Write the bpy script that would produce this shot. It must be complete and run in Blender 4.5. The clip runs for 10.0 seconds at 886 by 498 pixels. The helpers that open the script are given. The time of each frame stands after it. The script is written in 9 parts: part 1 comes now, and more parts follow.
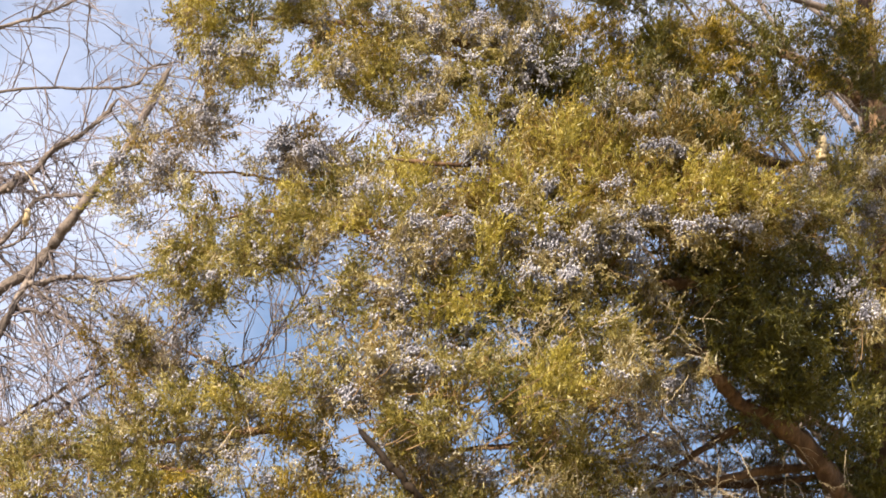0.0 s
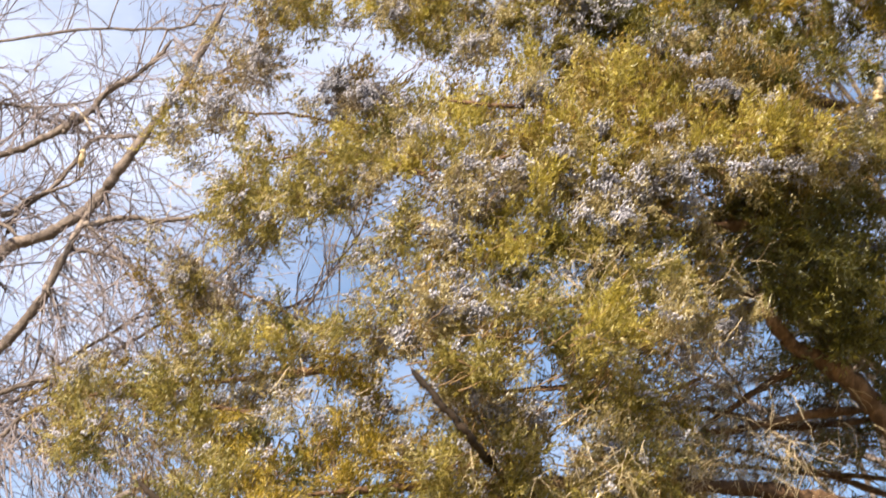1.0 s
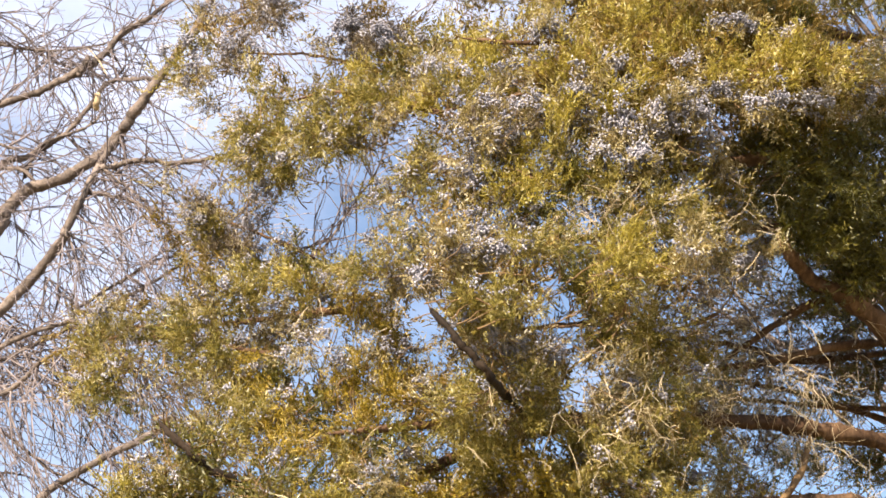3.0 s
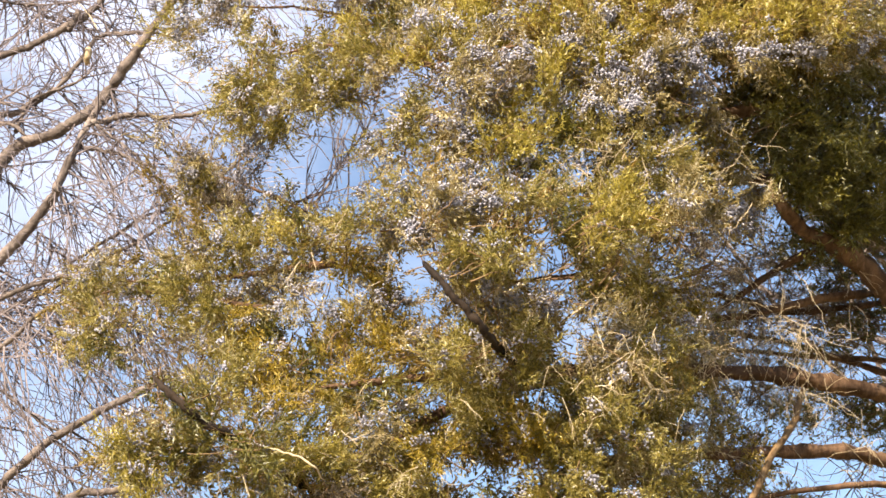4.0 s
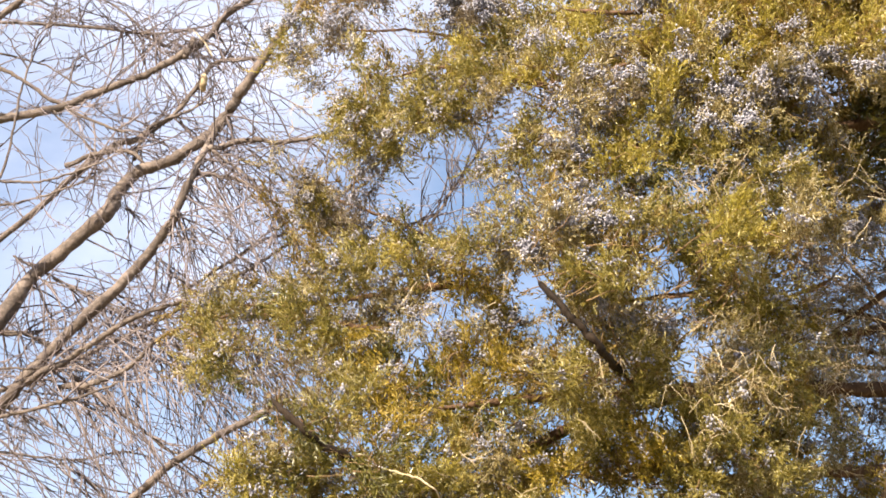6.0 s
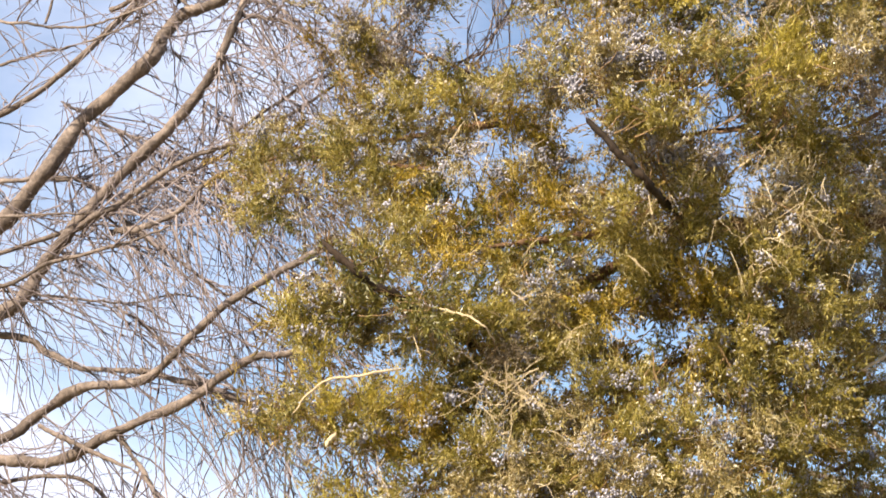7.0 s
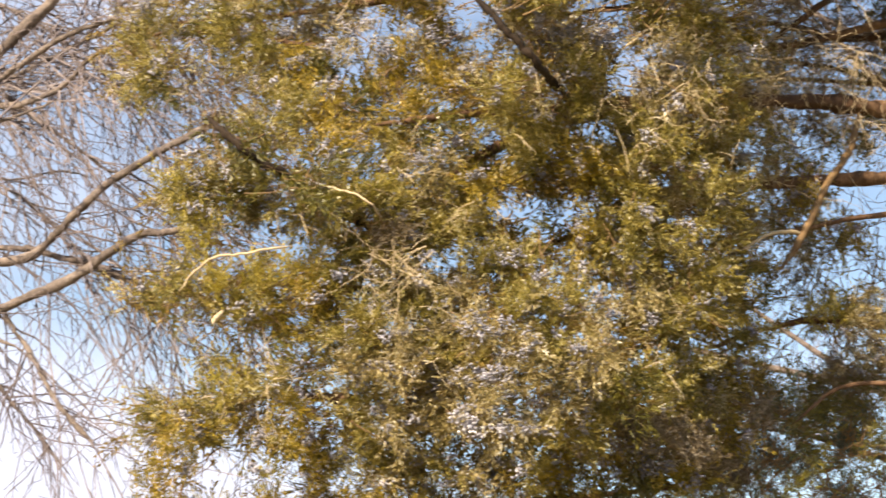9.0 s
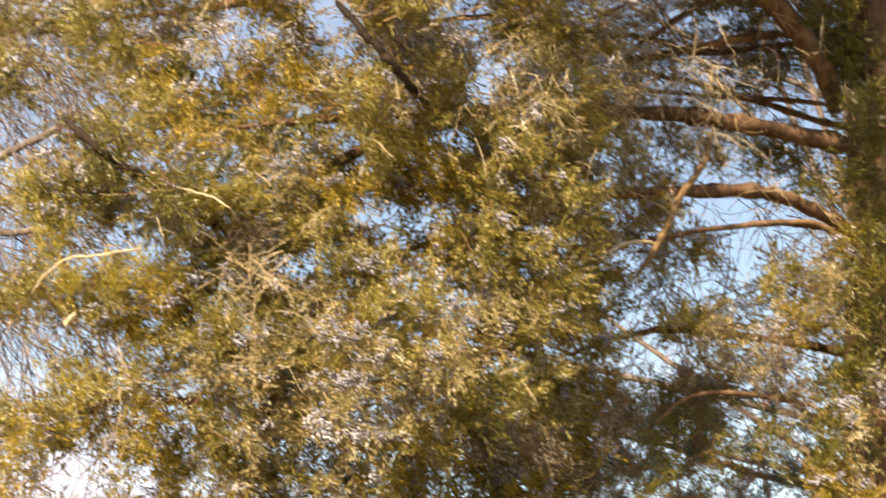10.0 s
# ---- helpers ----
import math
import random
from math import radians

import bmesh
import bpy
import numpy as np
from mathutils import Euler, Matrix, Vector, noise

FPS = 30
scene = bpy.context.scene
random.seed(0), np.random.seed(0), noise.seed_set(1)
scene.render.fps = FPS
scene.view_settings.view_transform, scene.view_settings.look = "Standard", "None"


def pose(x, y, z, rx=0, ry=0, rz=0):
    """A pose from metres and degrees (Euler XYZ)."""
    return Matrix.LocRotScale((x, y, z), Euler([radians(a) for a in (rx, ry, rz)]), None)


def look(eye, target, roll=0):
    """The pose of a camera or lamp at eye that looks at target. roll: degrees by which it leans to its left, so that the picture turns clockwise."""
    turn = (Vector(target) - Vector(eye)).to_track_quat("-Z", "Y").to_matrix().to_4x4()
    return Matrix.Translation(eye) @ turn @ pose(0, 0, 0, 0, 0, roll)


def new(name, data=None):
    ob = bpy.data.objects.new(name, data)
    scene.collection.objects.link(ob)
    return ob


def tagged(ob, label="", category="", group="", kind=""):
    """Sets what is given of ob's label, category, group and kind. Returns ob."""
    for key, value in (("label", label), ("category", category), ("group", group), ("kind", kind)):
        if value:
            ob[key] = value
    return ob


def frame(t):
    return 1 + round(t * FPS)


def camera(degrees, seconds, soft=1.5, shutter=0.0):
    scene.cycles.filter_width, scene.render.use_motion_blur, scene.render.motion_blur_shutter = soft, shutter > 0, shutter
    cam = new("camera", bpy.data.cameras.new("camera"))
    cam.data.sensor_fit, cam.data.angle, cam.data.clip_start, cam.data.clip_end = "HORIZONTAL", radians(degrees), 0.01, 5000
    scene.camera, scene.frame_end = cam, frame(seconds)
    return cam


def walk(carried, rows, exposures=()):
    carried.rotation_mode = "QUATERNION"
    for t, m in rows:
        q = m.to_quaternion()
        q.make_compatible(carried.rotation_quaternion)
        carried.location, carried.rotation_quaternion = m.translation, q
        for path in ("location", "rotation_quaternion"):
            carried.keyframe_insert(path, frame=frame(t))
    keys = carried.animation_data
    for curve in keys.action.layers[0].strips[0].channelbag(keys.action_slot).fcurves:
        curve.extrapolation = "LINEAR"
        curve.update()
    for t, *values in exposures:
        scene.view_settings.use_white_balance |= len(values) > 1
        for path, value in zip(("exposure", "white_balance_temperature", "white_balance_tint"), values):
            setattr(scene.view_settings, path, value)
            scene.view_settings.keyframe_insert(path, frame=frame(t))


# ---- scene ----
cam = camera(26.4, 10.0, soft=1.6, shutter=0.5)
EYE = (0.0, 0.0, 1.6)
# seconds, then the camera's turn in degrees (Euler x, y, z); it stands in one spot and pans
ROWS = [
    (0.0, 118.000, 0.000, -0.000),
    (0.5, 117.167, -0.170, 0.459),
    (0.8, 116.819, -0.613, 0.998),
    (1.0, 116.212, -0.846, 1.381),
    (1.5, 115.283, -0.923, 1.728),
    (2.0, 114.812, -0.610, 2.120),
    (2.5, 114.508, -0.586, 2.400),
    (3.0, 114.340, -0.364, 2.175),
    (3.2, 113.501, -0.536, 1.907),
    (4.3, 112.907, 0.283, 2.060),
    (4.5, 112.993, 0.496, 2.170),
    (4.8, 113.416, 0.174, 4.591),
    (5.0, 113.935, -0.201, 5.899),
    (5.2, 113.966, -0.051, 6.211),
    (6.3, 112.837, -0.664, 5.522),
    (6.5, 110.784, -0.124, 5.695),
    (6.8, 108.917, -0.304, 7.095),
    (7.0, 108.627, -0.249, 7.338),
    (7.5, 106.530, 0.016, 7.350),
    (8.0, 105.953, 0.064, 6.397),
    (8.5, 105.563, -0.181, 5.977),
    (9.0, 104.912, 0.587, 4.020),
    (9.3, 105.553, 0.897, 2.898),
    (9.5, 106.007, 0.526, 1.903),
    (10.0, 105.032, 0.872, -0.385),
]
# the exposure in stops and the white balance drift a little on the way
EXPOSURES = [(0.0, 1.22, 6600, 10), (1.0, 1.35, 6600, 10), (2.5, 1.38, 6650, 11), (4.5, 1.47, 6650, 11), (7.5, 1.31, 6700, 10), (9.0, 1.25, 7050, 11), (10.0, 1.41, 7700, 12)]
walk(cam, [(t, pose(*EYE, rx, ry, rz)) for t, rx, ry, rz in ROWS], EXPOSURES)

# ---- sky and sun ----
SUN_ELEV, SUN_AZIM = 35.0, 207.0  # degrees; azimuth clockwise from +y: behind the camera and to its left
world = bpy.data.worlds.new("winter_sky")
scene.world = world
world.use_nodes = True
wn, wl = world.node_tree.nodes, world.node_tree.links
wn.clear()
sky = wn.new("ShaderNodeTexSky")
sky.sky_type, sky.sun_disc = "NISHITA", False
sky.sun_elevation, sky.sun_rotation = radians(SUN_ELEV), radians(SUN_AZIM)
sky.air_density, sky.dust_density, sky.ozone_density = 1.0, 0.25, 1.6
tc = wn.new("ShaderNodeTexCoord")
mp = wn.new("ShaderNodeMapping")
mp.inputs["Scale"].default_value = (1.0, 1.0, 1.8)
mp.inputs["Location"].default_value = (0.3, 0.1, 0.4)
nz = wn.new("ShaderNodeTexNoise")
nz.inputs["Scale"].default_value, nz.inputs["Detail"].default_value, nz.inputs["Roughness"].default_value = 3.2, 7.0, 0.55
ramp = wn.new("ShaderNodeMapRange")
ramp.inputs["From Min"].default_value, ramp.inputs["From Max"].default_value = 0.58, 0.88
ramp.inputs["To Min"].default_value = 0.05
sep = wn.new("ShaderNodeSeparateXYZ")
low = wn.new("ShaderNodeMapRange")  # a cloud bank low over the horizon, thickest to the north-west
low.inputs["From Min"].default_value, low.inputs["From Max"].default_value = 0.128, 0.06
low.inputs["To Min"].default_value, low.inputs["To Max"].default_value = 0.0, 1.0
slope = wn.new("ShaderNodeMath")
slope.operation = "MULTIPLY_ADD"
slope.inputs[1].default_value = 0.4
drift = wn.new("ShaderNodeMath")  # the thin cloud thickens towards the west
drift.operation = "MULTIPLY_ADD"
drift.inputs[1].default_value = -0.12
height = wn.new("ShaderNodeMath")  # and overhead
height.operation = "MULTIPLY_ADD"
height.inputs[1].default_value = 0.35
add = wn.new("ShaderNodeMath")
add.operation, add.use_clamp = "ADD", True
mix = wn.new("ShaderNodeMix")
mix.data_type = "RGBA"
mix.inputs["B"].default_value = (5.6, 6.05, 7.65, 1)
bg = wn.new("ShaderNodeBackground")
bg.inputs["Strength"].default_value = 0.077
wo = wn.new("ShaderNodeOutputWorld")
wl.new(tc.outputs["Generated"], mp.inputs["Vector"])
wl.new(mp.outputs["Vector"], nz.inputs["Vector"])
wl.new(sep.outputs["X"], drift.inputs[0])
wl.new(nz.outputs["Fac"], drift.inputs[2])
wl.new(sep.outputs["Z"], height.inputs[0])
wl.new(drift.outputs[0], height.inputs[2])
wl.new(height.outputs[0], ramp.inputs["Value"])
wl.new(tc.outputs["Generated"], sep.inputs["Vector"])
wl.new(sep.outputs["X"], slope.inputs[0])
wl.new(sep.outputs["Z"], slope.inputs[2])
wl.new(slope.outputs[0], low.inputs["Value"])
wl.new(ramp.outputs["Result"], add.inputs[0])
wl.new(low.outputs["Result"], add.inputs[1])
wl.new(add.outputs["Value"], mix.inputs["Factor"])
wl.new(sky.outputs["Color"], mix.inputs["A"])
wl.new(mix.outputs["Result"], bg.inputs["Color"])
wl.new(bg.outputs["Background"], wo.inputs["Surface"])

sun = new("sun", bpy.data.lights.new("sun", "SUN"))
sun.data.energy, sun.data.angle, sun.data.color = 5.0, radians(0.5), (1.0, 0.875, 0.67)
az, el = radians(SUN_AZIM), radians(SUN_ELEV)
sun.matrix_world = look((30 * math.sin(az) * math.cos(el), 30 * math.cos(az) * math.cos(el), 30 * math.sin(el)), (0, 0, 0))


# ---- materials ----
def material(name, rough, gloss=0.3):
    m = bpy.data.materials.new(name)
    m.use_nodes = True
    b = m.node_tree.nodes["Principled BSDF"]
    b.inputs["Roughness"].default_value = rough
    b.inputs["Specular IOR Level"].default_value = gloss
    return m, m.node_tree.nodes, m.node_tree.links, b


def ramp_of(nodes, stops):
    r = nodes.new("ShaderNodeValToRGB")
    e = r.color_ramp.elements
    while len(e) < len(stops):
        e.new(0.5)
    for k, (at, col) in enumerate(stops):
        e[k].position, e[k].color = at, (*col, 1)
    return r


def leaf_material(name, stops, through_share=0.38, rough=0.42):
    """Scale-leaf sprays: each twiglet has its own tone, patches drift from fresh to dull."""
    m, n, l, b = material(name, rough, 0.75)
    geo = n.new("ShaderNodeNewGeometry")
    tcoord = n.new("ShaderNodeTexCoord")
    patch = n.new("ShaderNodeTexNoise")
    patch.inputs["Scale"].default_value, patch.inputs["Detail"].default_value, patch.inputs["Roughness"].default_value = 12.0, 4.0, 0.65
    mixv = n.new("ShaderNodeMath")
    mixv.operation = "MULTIPLY_ADD"
    mixv.inputs[1].default_value = 0.55
    half = n.new("ShaderNodeMath")
    half.operation = "MULTIPLY_ADD"
    half.inputs[1].default_value, half.inputs[2].default_value = 1.5, -0.5
    r = ramp_of(n, stops)
    l.new(tcoord.outputs["Object"], patch.inputs["Vector"])
    l.new(patch.outputs["Fac"], half.inputs[0])
    l.new(geo.outputs["Random Per Island"], mixv.inputs[0])
    l.new(half.outputs[0], mixv.inputs[2])
    l.new(mixv.outputs[0], r.inputs["Fac"])
    l.new(r.outputs["Color"], b.inputs["Base Color"])
    tr = n.new("ShaderNodeBsdfTranslucent")
    ms = n.new("ShaderNodeMixShader")
    ms.inputs["Fac"].default_value = through_share
    out = n["Material Output"]
    l.new(r.outputs["Color"], tr.inputs["Color"])
    l.new(b.outputs["BSDF"], ms.inputs[1])
    l.new(tr.outputs["BSDF"], ms.inputs[2])
    l.new(ms.outputs["Shader"], out.inputs["Surface"])
    return m


def bark_material(name, stops, scale, stretch, bump, rough=0.85):
    m, n, l, b = material(name, rough)
    tcoord = n.new("ShaderNodeTexCoord")
    mapping = n.new("ShaderNodeMapping")
    mapping.inputs["Scale"].default_value = stretch
    fine = n.new("ShaderNodeTexNoise")
    fine.inputs["Scale"].default_value, fine.inputs["Detail"].default_value, fine.inputs["Roughness"].default_value = scale, 6.0, 0.65
    coarse = n.new("ShaderNodeTexNoise")
    coarse.inputs["Scale"].default_value, coarse.inputs["Detail"].default_value = scale * 0.12, 3.0
    avg = n.new("ShaderNodeMix")
    avg.inputs["Factor"].default_value = 0.45
    r = ramp_of(n, stops)
    bp = n.new("ShaderNodeBump")
    bp.inputs["Strength"].default_value, bp.inputs["Distance"].default_value = bump, 0.01
    l.new(tcoord.outputs["Object"], mapping.inputs["Vector"])
    for t in (fine, coarse):
        l.new(mapping.outputs["Vector"], t.inputs["Vector"])
    l.new(fine.outputs["Fac"], avg.inputs["A"])
    l.new(coarse.outputs["Fac"], avg.inputs["B"])
    l.new(avg.outputs["Result"], r.inputs["Fac"])
    l.new(r.outputs["Color"], b.inputs["Base Color"])
    l.new(fine.outputs["Fac"], bp.inputs["Height"])
    l.new(bp.outputs["Normal"], b.inputs["Normal"])
    return m


OLIVE = leaf_material("cedar_leaf_olive", [(0.0, (0.058, 0.055, 0.012)), (0.35, (0.169, 0.144, 0.026)), (0.65, (0.379, 0.301, 0.063)), (0.84, (0.521, 0.448, 0.183)), (1.0, (0.725, 0.670, 0.561))])
GOLD = leaf_material("cedar_leaf_golden", [(0.0, (0.108, 0.089, 0.013)), (0.4, (0.284, 0.231, 0.030)), (0.7, (0.513, 0.418, 0.072)), (0.88, (0.657, 0.541, 0.210)), (1.0, (0.774, 0.684, 0.630))])
DULL = leaf_material("cedar_leaf_dull", [(0.0, (0.070, 0.064, 0.022)), (0.4, (0.224, 0.174, 0.058)), (0.65, (0.460, 0.364, 0.150)), (0.85, (0.660, 0.580, 0.400)), (1.0, (0.860, 0.810, 0.720))])
# olive turned browner and darker, so gaps between tufts carry painted shade
INNER_SHADE = leaf_material("cedar_leaf_inner_shade", [(0.0, (0.045, 0.042, 0.007)), (0.4, (0.168, 0.115, 0.016)), (0.7, (0.310, 0.202, 0.040)), (1.0, (0.500, 0.350, 0.135))], 0.3)
MOSS = leaf_material("cedar_leaf_moss", [(0.0, (0.045, 0.044, 0.005)), (0.35, (0.192, 0.146, 0.012)), (0.65, (0.400, 0.288, 0.028)), (0.84, (0.600, 0.440, 0.090)), (1.0, (0.860, 0.680, 0.310))])
# withered brown, toned down further to paint foliage in half shade
BROWN = leaf_material("cedar_leaf_withered_shade", [(0.0, (0.040, 0.028, 0.016)), (0.4, (0.12, 0.088, 0.050)), (0.7, (0.24, 0.185, 0.12)), (1.0, (0.52, 0.44, 0.36))], 0.25)
# green darkened in the ramp itself, a proxy for shade inside the crown
DEEP_SHADE = leaf_material("cedar_leaf_deep_shade", [(0.0, (0.030, 0.032, 0.003)), (0.5, (0.105, 0.094, 0.009)), (1.0, (0.230, 0.180, 0.022))], 0.2)
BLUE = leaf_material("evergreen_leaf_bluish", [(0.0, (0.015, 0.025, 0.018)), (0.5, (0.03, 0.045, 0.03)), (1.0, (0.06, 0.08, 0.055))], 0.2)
BERRY = leaf_material("juniper_berry", [(0.0, (0.070, 0.072, 0.102)), (0.4, (0.190, 0.185, 0.228)), (0.75, (0.39, 0.375, 0.44)), (1.0, (0.66, 0.64, 0.70))], 0.0, 0.4)
CEDAR_BARK = bark_material("cedar_bark", [(0.25, (0.026, 0.015, 0.009)), (0.46, (0.085, 0.046, 0.025)), (0.6, (0.19, 0.112, 0.065)), (0.78, (0.38, 0.28, 0.19))], 40, (1, 1, 0.35), 0.9)
# darker copy of the cedar bark; shade on two limbs is put into its colour
SHADE_BARK = bark_material("cedar_bark_shade_copy", [(0.25, (0.008, 0.004, 0.002)), (0.5, (0.018, 0.010, 0.005)), (0.8, (0.045, 0.026, 0.013))], 40, (1, 1, 0.35), 0.7)
DEAD_WOOD = bark_material("weathered_dead_wood", [(0.3, (0.300, 0.220, 0.125)), (0.55, (0.500, 0.400, 0.265)), (0.8, (0.700, 0.630, 0.510))], 60, (1, 1, 1), 0.3)
TWIG_BARK = bark_material("cedar_twig_bark", [(0.3, (0.10, 0.055, 0.025)), (0.6, (0.22, 0.14, 0.07)), (0.85, (0.36, 0.26, 0.15))], 60, (1, 1, 1), 0.3)
GREY_BARK = bark_material("bare_tree_bark", [(0.3, (0.048, 0.038, 0.033)), (0.48, (0.128, 0.100, 0.088)), (0.6, (0.225, 0.180, 0.158)), (0.78, (0.400, 0.340, 0.308))], 45, (1, 1, 1), 0.8)
RED_TWIG = bark_material("bare_twig_bark", [(0.3, (0.045, 0.036, 0.037)), (0.47, (0.140, 0.111, 0.112)), (0.6, (0.29, 0.245, 0.248)), (0.76, (0.50, 0.45, 0.46))], 14, (1, 1, 1), 0.2)
TURF = bark_material("dormant_turf", [(0.3, (0.09, 0.075, 0.03)), (0.5, (0.19, 0.15, 0.07)), (0.75, (0.28, 0.23, 0.12))], 8, (1, 1, 1), 0.6)
rng = np.random.default_rng(7)


# ---- mesh helpers ----
def mesh_object(name, verts, tris, mats, parent=None, slot=None, smooth=True, label=""):
    """One mesh object from arrays of vertices and triangles (or quads)."""
    verts, tris = np.asarray(verts, np.float32), np.asarray(tris, np.int32)
    me = bpy.data.meshes.new(name)
    k = tris.shape[1]
    me.vertices.add(len(verts))
    me.vertices.foreach_set("co", verts.ravel())
    me.loops.add(tris.size)
    me.loops.foreach_set("vertex_index", tris.ravel())
    me.polygons.add(len(tris))
    me.polygons.foreach_set("loop_start", np.arange(len(tris), dtype=np.int32) * k)
    if slot is not None:
        me.polygons.foreach_set("material_index", np.asarray(slot, np.int32))
    me.polygons.foreach_set("use_smooth", np.full(len(tris), smooth))
    for m in mats:
        me.materials.append(m)
    me.update(calc_edges=True)
    me.validate()
    ob = new(name, me)
    if parent is not None:
        ob.parent = parent
        ob.matrix_parent_inverse = parent.matrix_world.inverted()
    return tagged(ob, label)


def unit(a):
    return a / (np.linalg.norm(a, axis=-1, keepdims=True) + 1e-9)


def spline(points, n):
    """A smooth line of n points through the given ones."""
    p = np.asarray(points, float)
    if len(p) == 2:
        p = np.array([p[0], p.mean(0), p[1]])
    q = np.vstack([2 * p[0] - p[1], p, 2 * p[-1] - p[-2]])
    s = np.linspace(0, len(p) - 1 - 1e-6, n)
    i, u = s.astype(int), (s % 1)[:, None]
    a, b, c, d = q[i], q[i + 1], q[i + 2], q[i + 3]
    return 0.5 * (2 * b + (c - a) * u + (2 * a - 5 * b + 4 * c - d) * u**2 + (3 * b - a - 3 * c + d) * u**3)


def tube(path, radii, sides=8, rough=0.0, strands=0.0):
    """Vertices and quads of a closed, tapered, slightly knotty tube along a path."""
    p, r = np.asarray(path), np.asarray(radii)
    n = len(p)
    tan = unit(np.gradient(p, axis=0))
    ref = np.array([0.31, 0.87, 0.38])
    a = unit(np.cross(tan, ref))
    b = np.cross(tan, a)
    ang = np.linspace(0, 2 * np.pi, sides, endpoint=False)
    rr = r[:, None] * (1 + rough * rng.normal(size=(n, sides)))
    if strands:  # bark lies in long shreds that wander along the limb
        w = np.cumsum(rng.normal(size=(n, sides)), 0) * 0.35 + rng.normal(size=(1, sides))
        rr = rr * (1 + strands * np.sin(w * 1.6))
    v = p[:, None] + rr[..., None] * (np.cos(ang)[None, :, None] * a[:, None] + np.sin(ang)[None, :, None] * b[:, None])
    v = v.reshape(-1, 3)
    i, j = np.meshgrid(np.arange(n - 1), np.arange(sides), indexing="ij")
    k = (j + 1) % sides
    f = np.stack([i * sides + j, i * sides + k, (i + 1) * sides + k, (i + 1) * sides + j], -1).reshape(-1, 4)
    return v, f


def joined(parts):
    vs, fs, at = [], [], 0
    for v, f in parts:
        vs.append(v)
        fs.append(f + at)
        at += len(v)
    return np.vstack(vs), np.vstack(fs)


def many_tubes(paths, r0, r1, sides=4):
    """Many thin tapered tubes at once; paths: (count, points, 3)."""
    c, n, _ = paths.shape
    tan = unit(np.gradient(paths, axis=1))
    a = unit(np.cross(tan, np.array([0.31, 0.87, 0.38])))
    b = np.cross(tan, a)
    ang = np.linspace(0, 2 * np.pi, sides, endpoint=False)
    r = (r0[:, None] + (r1 - r0)[:, None] * np.linspace(0, 1, n)[None])[:, :, None, None]
    v = paths[:, :, None] + r * (np.cos(ang)[:, None] * a[:, :, None] + np.sin(ang)[:, None] * b[:, :, None])
    i, j = np.meshgrid(np.arange(n - 1), np.arange(sides), indexing="ij")
    k = (j + 1) % sides
    f = np.stack([i * sides + j, i * sides + k, (i + 1) * sides + k, (i + 1) * sides + j], -1).reshape(-1, 4)
    f = f[None] + (np.arange(c) * n * sides)[:, None, None]
    return v.reshape(-1, 3), f.reshape(-1, 4)


BLADE = np.array([[0, 1, 3], [1, 2, 3]])


def spikes(base, way, length, radius):
    """Thin scaly twiglets, keeled like a folded blade."""
    n = len(base)
    side = unit(np.cross(way, rng.normal(size=(n, 3))))
    keel = np.cross(way, side)
    v = np.empty((n, 4, 3))
    v[:, 0] = base + side * radius[:, None]
    v[:, 1] = base + keel * (0.9 * radius)[:, None] + way * (0.25 * length)[:, None]
    v[:, 2] = base - side * radius[:, None]
    v[:, 3] = base + way * length[:, None]
    f = BLADE[None] + (np.arange(n) * 4)[:, None, None]
    return v.reshape(-1, 3), f.reshape(-1, 3)


def sprays(root, axis, size, fine, k=17):
    """Feathery sprays: a curved stem with short scaly twiglets to all sides."""
    n = len(root)
    s = (np.arange(k)[None] + rng.uniform(0, 1, (n, k))) / k
    jit = unit(rng.normal(size=(n, k, 3)))
    side = unit(jit - (jit * axis[:, None]).sum(-1, keepdims=True) * axis[:, None])
    bow = unit(rng.normal(size=(n, 3)) + np.array([0, 0, 0.4]))
    way = unit(axis[:, None] * 0.9 + side * rng.uniform(0.3, 1.1, (n, k, 1)) + bow[:, None] * (s * 0.5)[..., None])
    base = root[:, None] + axis[:, None] * (s * size[:, None])[..., None] + bow[:, None] * (0.25 * s**2 * size[:, None])[..., None]
    base = base + way * (rng.uniform(0.0, 0.14, (n, k)) * size[:, None])[..., None]
    length = size[:, None] * rng.uniform(0.15, 0.34, (n, k)) * (1.15 - 0.45 * s)
    radius = np.full((n, k), 1.0) * (fine * rng.uniform(0.75, 1.3, (n, 1)))
    flat = lambda a: a.reshape(n * k, *a.shape[2:])
    return spikes(flat(base), flat(way), flat(length), flat(radius))


BALL_V = np.array([(1, 0, 0), (-1, 0, 0), (0, 1, 0), (0, -1, 0), (0, 0, 1), (0, 0, -1)], float)
BALL_F = np.array([(0, 2, 4), (2, 1, 4), (1, 3, 4), (3, 0, 4), (2, 0, 5), (1, 2, 5), (3, 1, 5), (0, 3, 5)])


def balls(places, radii):
    """Small berries, eight smooth-shaded faces each, turned at random."""
    n = len(places)
    a = unit(rng.normal(size=(n, 3)))
    b = unit(np.cross(a, rng.normal(size=(n, 3))))
    turn = np.stack([a, b, np.cross(a, b)], -1)
    v = places[:, None] + np.einsum("nij,kj->nki", turn, BALL_V) * radii[:, None, None]
    f = BALL_F[None] + (np.arange(n) * 6)[:, None, None]
    return v.reshape(-1, 3), f.reshape(-1, 3)


